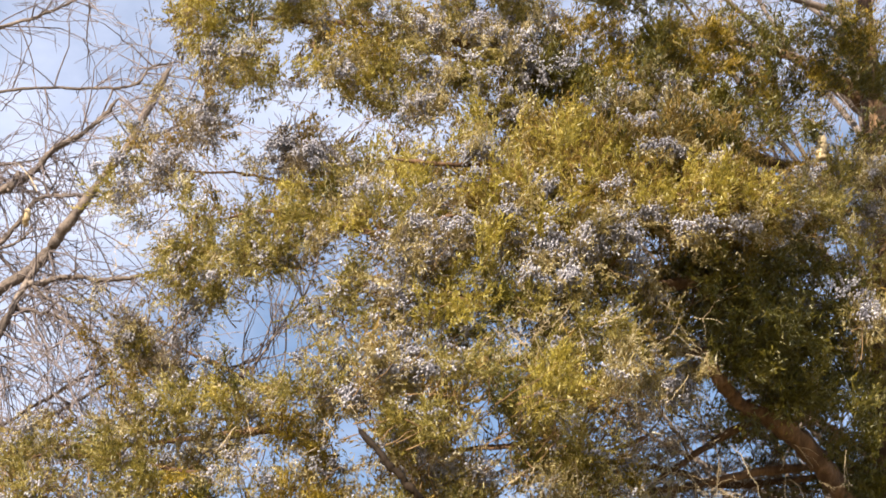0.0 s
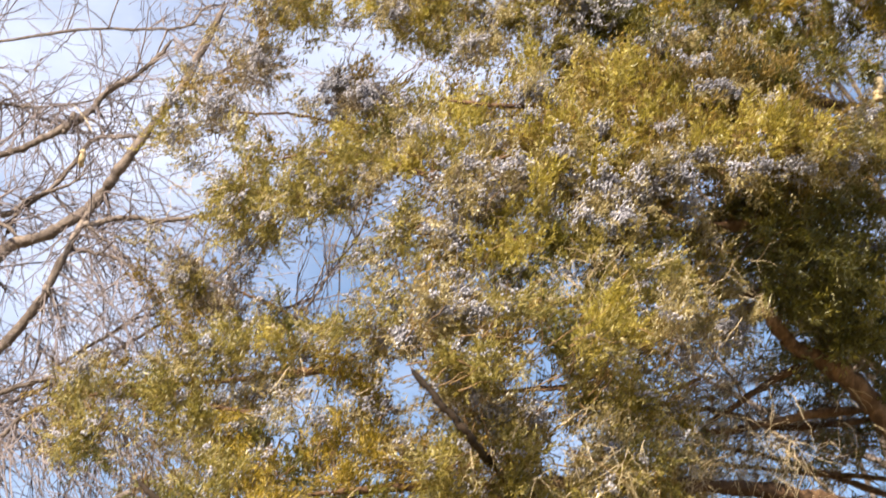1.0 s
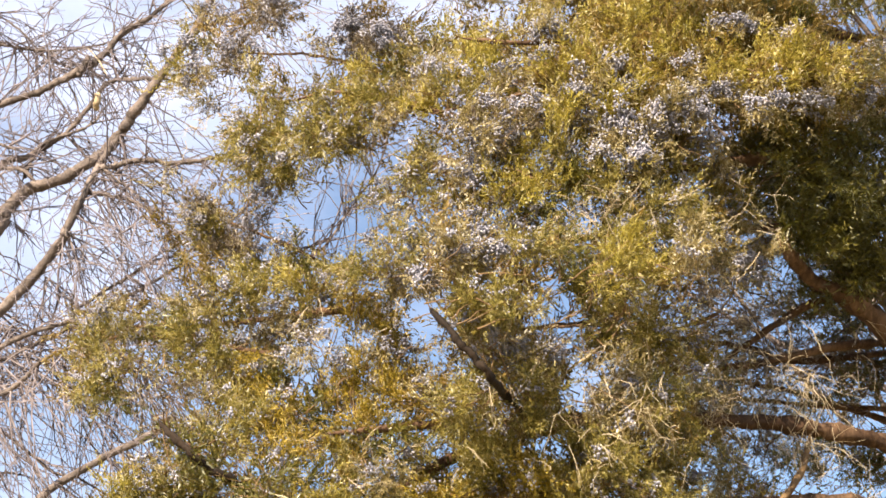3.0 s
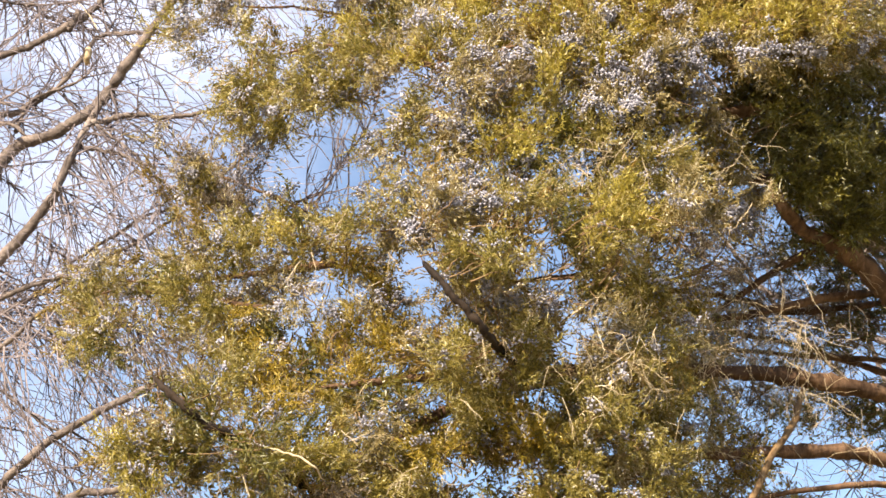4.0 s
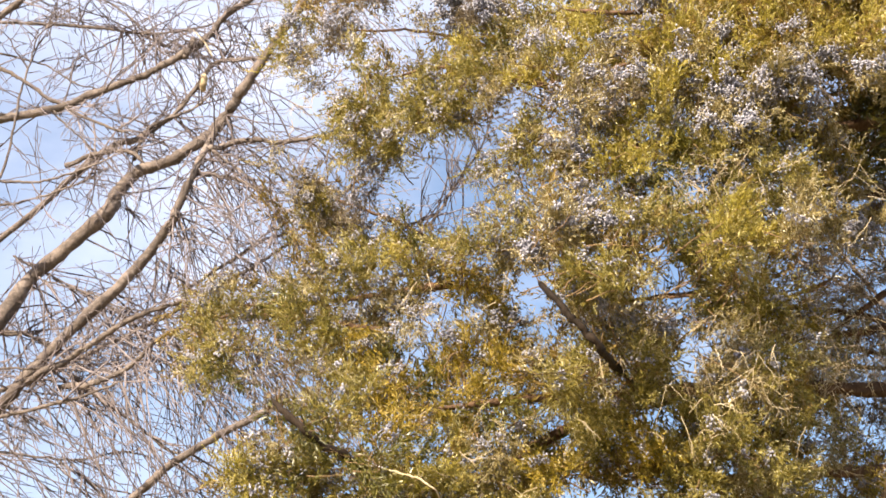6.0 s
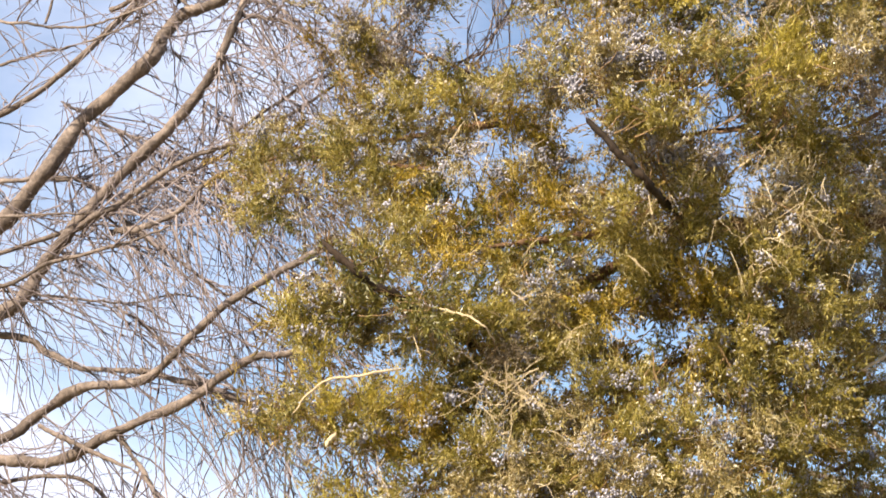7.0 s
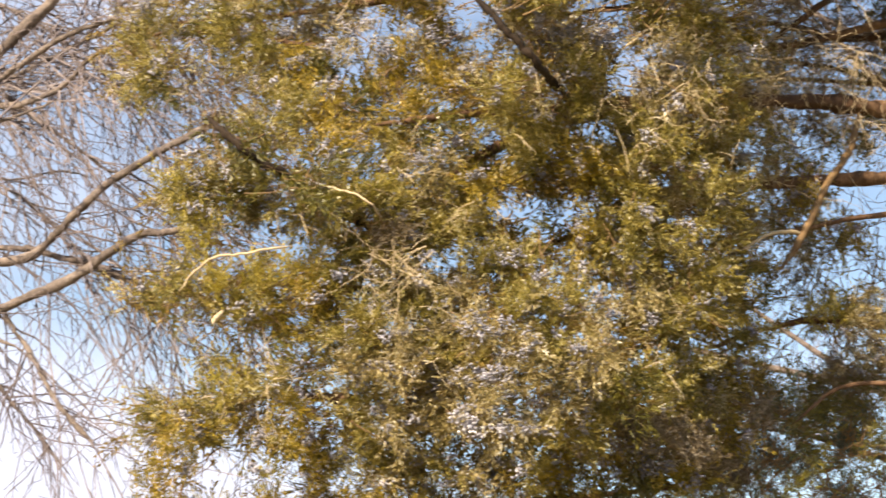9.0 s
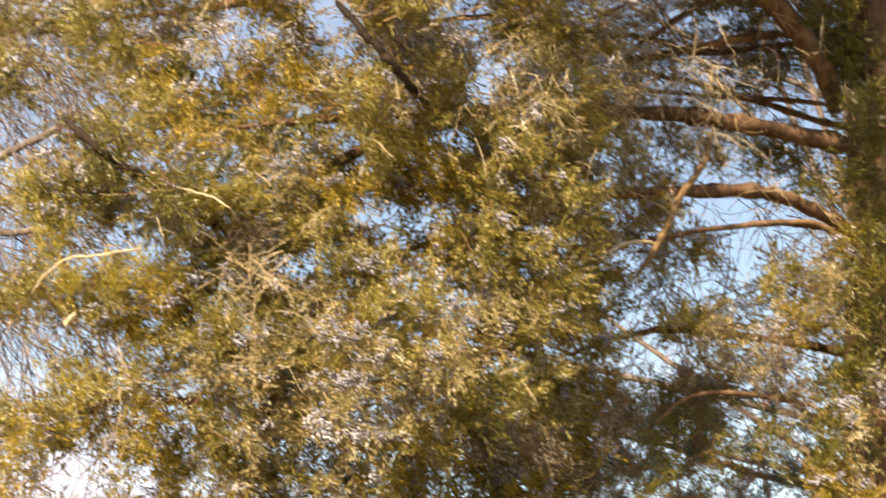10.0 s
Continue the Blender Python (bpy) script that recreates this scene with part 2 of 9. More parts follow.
def curls(root, way, length, droop, wander, points=7):
    """Paths of thin twigs that leave root along way, sag by droop and wander."""
    n = len(root)
    s = np.linspace(0, 1, points)[None, :, None]
    step = np.cumsum(rng.normal(size=(n, points, 3)) * wander, axis=1)
    step[:, 0] = 0
    return root[:, None] + length[:, None, None] * (way[:, None] * s + np.array([0, 0, -1.0]) * droop * s**2 + step * s)


# ---- ground ----
def ground():
    n = 60
    g = np.concatenate([-np.geomspace(900, 1, n // 2), np.geomspace(1, 900, n // 2)])
    x, y = np.meshgrid(g, g, indexing="ij")
    z = 0.05 * np.sin(x * 0.7) * np.cos(y * 0.5) * np.exp(-(x**2 + y**2) / 900)
    v = np.stack([x, y, z], -1).reshape(-1, 3)
    i, j = np.meshgrid(np.arange(n - 1), np.arange(n - 1), indexing="ij")
    f = np.stack([i * n + j, (i + 1) * n + j, (i + 1) * n + j + 1, i * n + j + 1], -1).reshape(-1, 4)
    ob = mesh_object("ground", v, f, [TURF])
    tagged(ob, "dormant straw-coloured winter turf under the trees", "ground", kind="structure")


ground()


# ---- cedar ----
LEAVES = {"olive": OLIVE, "gold": GOLD, "dull": DULL, "deep": DEEP_SHADE, "inner": INNER_SHADE, "moss": MOSS, "brown": BROWN, "bluish": BLUE}
TUFT = {
    "olive": "feathery olive-green scale-leaf sprays",
    "gold": "golden-green tips of scale-leaf sprays",
    "dull": "greyish weathered scale-leaf sprays",
    "deep": "dense scale-leaf sprays, green darkened to stand in for shade",
    "moss": "mossy dark olive scale-leaf sprays",
    "brown": "withered greyish-brown scale-leaf sprays, darkened for half shade",
    "inner": "loose olive-brown inner scale-leaf sprays, darkened for shade between tufts",
    "bluish": "dark bluish-green needles",
}


class Bough:
    """A limb with its twigs, foliage and berries; each kind is one mesh under the limb."""

    def __init__(self, tree, points, thick, thin, bark=None, label=""):
        n = max(16, 12 * len(points))
        self.line = spline(points, n)
        wobble = np.cumsum(rng.normal(size=(n, 3)), 0) * 0.0012
        self.line = self.line + wobble - wobble[:1]
        r = np.linspace(thick, thin, n) * (1 + 0.22 * np.convolve(rng.normal(size=n + 2), np.ones(3) / 3, "valid"))
        r[-3:] *= (0.8, 0.5, 0.1)
        v, f = tube(self.line, r, 12, 0.07, 0.16)
        self.limb = mesh_object("limb", v, f, [bark or CEDAR_BARK], tree, label=label)
        self.sticks = []

    def clump(self, place, across, high, tone="olive", berries=0.0, full=1.0):
        """A tuft of sprays round a place, joined to the limb by twigs; berries: their share."""
        place = np.asarray(place)
        radii = np.array([across, 0.6 * (across + high), high])
        coarse = {"deep": 1.45, "inner": 1.5}.get(tone, 1.0)  # inner foliage is longer and looser
        n = int(full * DENSITY * (across * high) ** 0.9 / coarse**1.6)
        near = self.line[np.argmin(((self.line - place) ** 2).sum(1))]
        pull = unit(place - near + 1e-4)
        lobes = max(7, int(125 * math.sqrt(across * high)))
        d = unit(rng.normal(size=(lobes, 3)))
        hub = place + d * (rng.uniform(0.05, 0.9, (lobes, 1)) ** 0.5 + 0.8 * rng.random((lobes, 1)) ** 4) * radii
        lead = unit(d * 0.5 + pull * 0.45 + np.array([0, -0.15, LIFT[tone]]) + rng.normal(size=(lobes, 3)) * 0.4)
        reach = rng.uniform(0.026, 0.066, lobes)
        k = rng.integers(0, lobes, n)
        off = rng.normal(size=(n, 3))
        along = rng.uniform(-1.0, 1.0, (n, 1))
        root = hub[k] + (lead[k] * along + off * 0.30 * (1.1 - 0.5 * along)) * reach[k][:, None]
        axis = unit(lead[k] * 0.9 + unit(off) * 0.35 + rng.normal(size=(n, 3)) * 0.25)
        size = coarse * (0.028 + 0.03 * rng.random(n) + 0.05 * rng.random(n) ** 6)
        v, f = sprays(root - axis * size[:, None] * 0.4, axis, size, 0.0022 * coarse)
        tagged(mesh_object("foliage_tuft", v, f, [LEAVES[tone]], self.limb, smooth=False), TUFT[tone], kind="stuff")
        m = 4
        ends = place + unit(rng.normal(size=(m, 3))) * radii * 0.8
        back = min(0.13, float(np.linalg.norm(place - near)))
        start = place - pull * back * rng.uniform(0.4, 1.0, (m, 1)) + rng.normal(size=(m, 3)) * 0.03
        s = np.linspace(0, 1, 7)[None, :, None]
        path = start[:, None] + (ends - start)[:, None] * s
        path = path + np.cumsum(rng.normal(size=path.shape) * 0.011, 1) * s - np.array([0, 0, 1.0]) * 0.03 * (s * (1 - s))
        self.sticks.append(many_tubes(path, rng.uniform(0.0013, 0.0028, m), np.full(m, 0.0008), 3))
        if berries > 0:
            q = 30
            c = max(2, int(berries * 150 * across * high / 0.02))
            e = unit(rng.normal(size=(c, 3)) + np.array([0, -0.9, 0.15]))
            hub = place + e * radii * rng.uniform(0.7, 1.1, (c, 1))
            trail = unit(rng.normal(size=(c, 3)) * np.array([1, 0.4, 0.6]) + np.array([0, 0, -0.35])) * rng.uniform(0.02, 0.05, (c, 1))
            spot = hub[:, None] + trail[:, None] * rng.uniform(-0.6, 0.6, (c, q, 1)) + rng.normal(size=(c, q, 3)) * 0.0068
            v, f = balls(spot.reshape(-1, 3), rng.uniform(0.0032, 0.0050, c * q))
            tagged(mesh_object("berry_tuft", v, f, [BERRY], self.limb, label="cluster of waxy pale blue juniper berries"), kind="stuff")

    def done(self):
        if self.sticks:
            v, f = joined(self.sticks)
            tagged(mesh_object("twig_mass", v, f, [TWIG_BARK], self.limb), kind="stuff")


DENSITY = 20500.0
LIFT = {"gold": 0.45, "olive": 0.1, "dull": -0.35, "deep": 0.0, "inner": -0.1, "moss": 0.0, "brown": -0.3, "bluish": 0.0}


def dead_branch(tree, points, thick, thin, label="bleached dead cedar branch", mat=None):
    n = 8 * len(points)
    line = spline(points, n) + np.cumsum(rng.normal(size=(n, 3)) * 0.0012, 0)
    v, f = tube(line, np.linspace(thick, thin, n) * np.minimum(1, np.linspace(6, 0.2, n)) * np.minimum(1, np.linspace(0.3, 8, n)), 7, 0.06)
    return mesh_object("dead_branch", v, f, [mat or DEAD_WOOD], tree, label=label)


def dead_twigs(tree, place, spread, count, length, droop=0.4, thick=0.00095, mat=None, single=True):
    """Thin forked dead twigs, most of them hanging; single: each an object of its own."""
    root = np.asarray(place) + rng.uniform(-1, 1, (count, 3)) * np.asarray(spread)
    way = unit(rng.normal(size=(count, 3)) * np.array([0.8, 0.5, 0.5]) + np.array([0, 0, -0.6]))
    path = curls(root, way, rng.uniform(0.2, 0.7, count) * length * 0.8, droop * rng.uniform(-0.3, 1.0, (count, 1, 1)), 0.05, 9)
    made = [[] for _ in range(count)]
    for k in range(count):
        w = thick * rng.uniform(0.7, 1.5)
        made[k].append(many_tubes(path[k : k + 1], np.array([w]), np.array([w * 0.4])))
        for _ in range(2):
            i = rng.integers(2, 7)
            ahead = unit(unit(path[k, i] - path[k, i - 1]) + rng.normal(size=3) * 0.6)
            made[k].append(many_tubes(curls(path[k, i][None], ahead[None], np.array([rng.uniform(0.2, 0.5) * length]), droop * 0.5, 0.08, 6), np.array([w * 0.7]), np.array([w * 0.3])))
    if single:
        for m in made:
            v, f = joined(m)
            mesh_object("dead_twig", v, f, [mat or DEAD_WOOD], tree, label="thin bleached forked dead twig")
    else:
        v, f = joined([t for m in made for t in m])
        tagged(mesh_object("twig_tangle", v, f, [mat or DEAD_WOOD], tree, label="tangle of thin bare brown twigs"), kind="stuff")


def tree_base(name, place, label, category):
    ob = new(name)
    ob.location = place
    bpy.context.view_layer.update()
    return tagged(ob, label, category)


cedar = tree_base("cedar_tree", (1.338, 5.3, 0.0), "eastern red cedar with olive foliage, pale blue berries, peeling bark", "tree")
trunk_line = spline([(1.338 + 0.05, 5.32, -0.1), (1.323, 5.300, 2.348), (1.349, 5.300, 3.042), (1.378, 5.300, 3.801), (1.425, 5.300, 4.461), (1.428, 5.300, 5.174), (1.472, 5.300, 5.870)], 60)
v, f = tube(trunk_line, np.linspace(0.15, 0.008, 60) * (1 + 0.05 * rng.normal(size=60)), 28, 0.03, 0.07)
mesh_object("trunk", v, f, [CEDAR_BARK], cedar, label="shreddy reddish-brown cedar trunk")

# upper crown
# inner clumps of fullness 1.3 here are hidden backing, added to block sun
b = Bough(cedar, [(1.438, 5.480, 4.751), (0.949, 5.280, 4.764), (0.668, 5.180, 4.852), (0.282, 5.080, 4.939), (-0.151, 4.980, 5.001)], 0.021, 0.005)
b.clump((-0.111, 4.844, 4.804), 0.060, 0.052, "olive", 0.1)
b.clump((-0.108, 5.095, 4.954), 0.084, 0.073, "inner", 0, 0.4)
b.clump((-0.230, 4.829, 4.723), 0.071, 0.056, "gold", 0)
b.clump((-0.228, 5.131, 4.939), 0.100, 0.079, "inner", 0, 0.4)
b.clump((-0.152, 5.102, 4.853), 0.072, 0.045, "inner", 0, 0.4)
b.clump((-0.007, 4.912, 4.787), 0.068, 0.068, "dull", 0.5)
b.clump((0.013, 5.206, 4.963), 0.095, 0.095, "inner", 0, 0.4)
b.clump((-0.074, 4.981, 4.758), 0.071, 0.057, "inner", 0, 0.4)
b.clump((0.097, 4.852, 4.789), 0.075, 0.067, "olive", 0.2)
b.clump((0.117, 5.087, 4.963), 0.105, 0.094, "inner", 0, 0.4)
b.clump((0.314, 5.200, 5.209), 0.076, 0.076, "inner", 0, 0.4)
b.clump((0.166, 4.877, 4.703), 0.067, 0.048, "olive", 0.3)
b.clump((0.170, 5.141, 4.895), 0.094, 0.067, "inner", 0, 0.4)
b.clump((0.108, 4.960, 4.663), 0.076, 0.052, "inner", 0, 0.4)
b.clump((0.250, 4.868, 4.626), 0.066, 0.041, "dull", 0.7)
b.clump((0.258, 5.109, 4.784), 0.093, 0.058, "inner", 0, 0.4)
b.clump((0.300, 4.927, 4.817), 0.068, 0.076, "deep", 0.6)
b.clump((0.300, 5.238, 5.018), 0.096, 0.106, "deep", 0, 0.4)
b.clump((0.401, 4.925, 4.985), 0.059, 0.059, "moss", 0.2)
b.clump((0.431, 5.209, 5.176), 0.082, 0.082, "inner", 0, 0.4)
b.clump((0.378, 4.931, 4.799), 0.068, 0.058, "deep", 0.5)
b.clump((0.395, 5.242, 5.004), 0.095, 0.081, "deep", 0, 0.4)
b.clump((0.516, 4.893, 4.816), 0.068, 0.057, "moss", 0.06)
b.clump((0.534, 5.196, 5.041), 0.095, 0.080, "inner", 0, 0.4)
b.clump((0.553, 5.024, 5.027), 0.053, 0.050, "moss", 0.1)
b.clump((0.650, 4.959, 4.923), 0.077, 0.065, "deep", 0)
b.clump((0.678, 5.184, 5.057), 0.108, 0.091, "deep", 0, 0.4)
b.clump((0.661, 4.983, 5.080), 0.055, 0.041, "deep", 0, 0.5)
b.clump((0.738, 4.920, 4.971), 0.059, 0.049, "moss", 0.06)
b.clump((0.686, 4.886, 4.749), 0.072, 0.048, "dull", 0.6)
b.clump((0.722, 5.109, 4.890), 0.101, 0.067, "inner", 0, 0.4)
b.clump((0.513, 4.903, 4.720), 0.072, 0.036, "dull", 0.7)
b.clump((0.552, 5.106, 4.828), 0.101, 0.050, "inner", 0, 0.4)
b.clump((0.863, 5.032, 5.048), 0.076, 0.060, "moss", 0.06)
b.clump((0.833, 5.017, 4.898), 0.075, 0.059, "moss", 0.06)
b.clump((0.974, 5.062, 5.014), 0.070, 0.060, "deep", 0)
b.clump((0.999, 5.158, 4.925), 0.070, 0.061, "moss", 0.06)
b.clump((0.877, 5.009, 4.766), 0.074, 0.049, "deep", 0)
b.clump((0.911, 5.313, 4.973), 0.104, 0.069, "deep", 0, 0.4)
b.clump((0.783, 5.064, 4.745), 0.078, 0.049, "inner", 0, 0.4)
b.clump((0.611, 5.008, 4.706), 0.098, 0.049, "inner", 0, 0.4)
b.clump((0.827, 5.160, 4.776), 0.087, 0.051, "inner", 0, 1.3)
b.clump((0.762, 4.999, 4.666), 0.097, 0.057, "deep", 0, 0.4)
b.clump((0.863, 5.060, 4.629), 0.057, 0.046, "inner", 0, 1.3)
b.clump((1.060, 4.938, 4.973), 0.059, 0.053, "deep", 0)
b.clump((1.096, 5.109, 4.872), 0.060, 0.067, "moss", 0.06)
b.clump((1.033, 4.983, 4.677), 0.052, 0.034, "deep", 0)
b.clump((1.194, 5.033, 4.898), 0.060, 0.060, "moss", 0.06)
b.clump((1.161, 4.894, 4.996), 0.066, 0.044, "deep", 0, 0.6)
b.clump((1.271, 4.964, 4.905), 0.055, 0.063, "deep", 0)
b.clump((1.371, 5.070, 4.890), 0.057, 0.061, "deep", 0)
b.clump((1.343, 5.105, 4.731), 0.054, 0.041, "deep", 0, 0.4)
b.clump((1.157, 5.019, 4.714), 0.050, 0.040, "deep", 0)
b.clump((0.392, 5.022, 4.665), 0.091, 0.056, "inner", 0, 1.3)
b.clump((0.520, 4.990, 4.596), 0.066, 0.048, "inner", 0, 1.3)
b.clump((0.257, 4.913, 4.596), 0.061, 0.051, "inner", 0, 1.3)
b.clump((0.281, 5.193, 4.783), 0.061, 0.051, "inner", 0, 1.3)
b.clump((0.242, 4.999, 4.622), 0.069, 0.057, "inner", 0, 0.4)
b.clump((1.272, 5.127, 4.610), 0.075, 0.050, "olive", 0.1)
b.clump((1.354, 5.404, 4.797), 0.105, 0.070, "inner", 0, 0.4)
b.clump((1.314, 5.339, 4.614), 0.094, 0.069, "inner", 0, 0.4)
b.clump((1.401, 5.400, 4.560), 0.073, 0.082, "inner", 0, 0.4)
b.clump((1.387, 5.339, 4.697), 0.065, 0.065, "inner", 0, 0.4)
b.clump((0.929, 4.964, 5.088), 0.066, 0.035, "deep", 0, 0.35)
b.clump((1.076, 5.013, 4.916), 0.063, 0.047, "deep", 0, 0.5)
b.clump((1.151, 5.119, 4.857), 0.057, 0.051, "deep", 0, 0.5)
b.clump((1.011, 5.073, 4.774), 0.062, 0.037, "deep", 0, 0.6)
b.clump((0.789, 4.901, 4.708), 0.066, 0.048, "deep", 0, 0.7)
b.clump((0.820, 5.168, 4.871), 0.093, 0.068, "deep", 0, 0.4)
b.clump((1.355, 5.006, 4.702), 0.044, 0.047, "deep", 0, 0.5)
b.clump((1.309, 5.315, 4.737), 0.086, 0.047, "inner", 0, 0.4)
b.clump((0.846, 5.088, 4.688), 0.071, 0.046, "inner", 0, 1.3)
b.clump((0.742, 5.085, 4.702), 0.071, 0.043, "inner", 0, 1.3)
b.clump((0.649, 4.850, 4.767), 0.060, 0.045, "deep", 0, 0.7)
b.clump((0.688, 5.138, 4.974), 0.084, 0.063, "deep", 0, 0.4)
b.clump((0.499, 5.124, 4.833), 0.091, 0.041, "deep", 0, 0.4)
b.clump((0.400, 4.950, 4.895), 0.055, 0.055, "deep", 0.3, 0.7)
b.clump((0.407, 5.164, 5.029), 0.077, 0.077, "deep", 0, 0.4)
b.clump((0.135, 4.853, 5.150), 0.216, 0.090, "olive", 0.2)
b.clump((0.123, 5.058, 5.279), 0.194, 0.081, "inner", 0.0, 0.6)
b.clump((0.560, 4.836, 5.117), 0.162, 0.072, "deep", 0.2)
b.clump((0.603, 5.101, 5.324), 0.146, 0.065, "deep", 0.0, 0.6)
b.done()
b = Bough(cedar, [(0.282, 5.080, 4.939), (-0.043, 4.980, 5.023), (-0.400, 4.930, 5.032), (-0.679, 4.880, 5.018)], 0.013, 0.003)
b.clump((-0.759, 4.774, 4.923), 0.063, 0.063, "gold", 0, 0.9)
b.clump((-0.812, 5.044, 5.095), 0.089, 0.089, "inner", 0, 0.4)
b.clump((-0.792, 4.792, 5.003), 0.061, 0.038, "gold", 0)
b.clump((-0.831, 5.011, 5.160), 0.085, 0.053, "inner", 0, 0.4)
b.clump((-0.688, 4.822, 4.810), 0.057, 0.057, "dull", 0.6, 0.7)
b.clump((-0.743, 5.084, 4.991), 0.080, 0.080, "inner", 0, 0.4)
b.clump((-0.622, 4.773, 4.954), 0.053, 0.045, "deep", 0)
b.clump((-0.641, 5.008, 5.095), 0.074, 0.063, "deep", 0, 0.4)
b.clump((-0.460, 4.797, 4.981), 0.061, 0.045, "olive", 0.06)
b.clump((-0.471, 4.997, 5.133), 0.085, 0.064, "inner", 0, 0.4)
b.clump((-0.366, 4.856, 4.949), 0.043, 0.043, "dull", 0.4)
b.clump((-0.399, 5.163, 5.170), 0.060, 0.060, "inner", 0, 0.4)
b.clump((-0.233, 4.828, 4.877), 0.075, 0.060, "moss", 0.06)
b.clump((-0.243, 5.031, 5.001), 0.105, 0.084, "inner", 0, 0.4)
b.clump((-0.288, 4.830, 5.005), 0.061, 0.049, "olive", 0.06)
b.clump((-0.310, 5.109, 5.224), 0.085, 0.068, "inner", 0, 0.4)
b.clump((-0.149, 4.891, 5.004), 0.077, 0.064, "olive", 0.2)
b.clump((-0.169, 5.127, 5.162), 0.107, 0.090, "inner", 0, 0.4)
b.clump((-0.025, 4.891, 4.962), 0.069, 0.064, "dull", 0.5)
b.clump((-0.016, 5.191, 5.183), 0.096, 0.090, "inner", 0, 0.4)
b.clump((-0.295, 4.758, 4.728), 0.048, 0.062, "dull", 0.7)
b.clump((-0.296, 5.026, 4.915), 0.068, 0.086, "inner", 0, 0.4)
b.clump((-0.382, 4.764, 4.771), 0.066, 0.032, "gold", 0)
b.clump((-0.395, 4.985, 4.935), 0.093, 0.045, "inner", 0, 0.4)
b.clump((-0.559, 4.855, 4.760), 0.057, 0.042, "gold", 0)
b.clump((-0.584, 5.165, 4.959), 0.080, 0.059, "inner", 0, 0.4)
b.clump((-0.600, 4.738, 4.764), 0.044, 0.044, "olive", 0.3)
b.clump((-0.626, 5.053, 4.993), 0.062, 0.062, "inner", 0, 0.4)
b.clump((0.134, 4.894, 4.964), 0.073, 0.058, "dull", 0.6)
b.clump((0.157, 5.179, 5.135), 0.103, 0.081, "inner", 0, 0.4)
b.clump((0.239, 4.893, 4.900), 0.058, 0.058, "dull", 0.8)
b.clump((0.251, 5.099, 5.028), 0.081, 0.081, "inner", 0, 0.4)
b.clump((0.028, 4.898, 5.053), 0.065, 0.039, "olive", 0.1)
b.clump((0.024, 5.179, 5.245), 0.091, 0.054, "inner", 0, 0.4)
b.clump((0.208, 4.927, 5.073), 0.062, 0.039, "olive", 0.1)
b.clump((0.218, 5.151, 5.228), 0.087, 0.054, "inner", 0, 0.4)
b.clump((0.314, 4.936, 5.025), 0.054, 0.054, "dull", 0.5)
b.clump((-0.461, 4.771, 5.069), 0.159, 0.071, "olive", 0.18)
b.done()
b = Bough(cedar, [(1.455, 5.480, 5.086), (1.243, 5.380, 5.182), (1.000, 5.380, 5.275), (0.757, 5.280, 5.275)], 0.024, 0.007)
b.clump((0.567, 5.248, 5.193), 0.075, 0.070, "inner", 0, 0.4)
b.clump((0.797, 5.229, 5.167), 0.082, 0.069, "inner", 0, 0.4)
b.clump((0.894, 5.249, 5.216), 0.107, 0.084, "inner", 0, 0.4)
b.clump((0.895, 5.263, 5.058), 0.105, 0.083, "inner", 0, 0.4)
b.clump((1.355, 5.261, 5.096), 0.077, 0.088, "deep", 0, 0.4)
b.clump((1.306, 4.921, 4.982), 0.066, 0.071, "moss", 0.06)
b.clump((1.355, 5.124, 5.116), 0.092, 0.099, "inner", 0, 0.4)
b.clump((1.430, 5.297, 5.050), 0.080, 0.085, "deep", 0, 0.4)
b.clump((1.241, 4.943, 4.998), 0.057, 0.054, "deep", 0, 0.5)
b.done()
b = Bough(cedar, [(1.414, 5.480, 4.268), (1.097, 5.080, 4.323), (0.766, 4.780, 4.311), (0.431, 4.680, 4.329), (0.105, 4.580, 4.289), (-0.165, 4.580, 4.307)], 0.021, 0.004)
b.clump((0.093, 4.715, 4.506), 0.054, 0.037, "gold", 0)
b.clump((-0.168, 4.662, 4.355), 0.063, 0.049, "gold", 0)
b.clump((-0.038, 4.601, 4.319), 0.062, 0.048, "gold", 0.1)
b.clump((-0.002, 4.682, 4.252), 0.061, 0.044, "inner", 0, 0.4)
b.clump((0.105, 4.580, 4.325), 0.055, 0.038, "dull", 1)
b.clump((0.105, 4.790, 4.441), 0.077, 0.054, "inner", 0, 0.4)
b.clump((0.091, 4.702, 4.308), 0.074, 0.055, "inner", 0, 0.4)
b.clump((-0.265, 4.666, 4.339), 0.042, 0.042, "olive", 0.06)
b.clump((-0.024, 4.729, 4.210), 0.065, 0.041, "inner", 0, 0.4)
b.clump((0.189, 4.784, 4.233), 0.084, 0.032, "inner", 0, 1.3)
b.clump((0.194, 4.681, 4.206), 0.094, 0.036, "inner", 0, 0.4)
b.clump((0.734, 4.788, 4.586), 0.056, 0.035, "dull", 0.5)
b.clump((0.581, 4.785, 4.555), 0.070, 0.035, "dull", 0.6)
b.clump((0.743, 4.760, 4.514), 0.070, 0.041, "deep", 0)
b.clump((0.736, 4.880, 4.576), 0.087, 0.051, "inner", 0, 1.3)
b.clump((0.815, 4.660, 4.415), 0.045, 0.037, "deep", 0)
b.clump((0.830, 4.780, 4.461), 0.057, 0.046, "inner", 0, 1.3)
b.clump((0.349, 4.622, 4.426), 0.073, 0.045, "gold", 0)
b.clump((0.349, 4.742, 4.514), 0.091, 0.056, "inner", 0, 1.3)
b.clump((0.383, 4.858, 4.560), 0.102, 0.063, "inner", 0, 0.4)
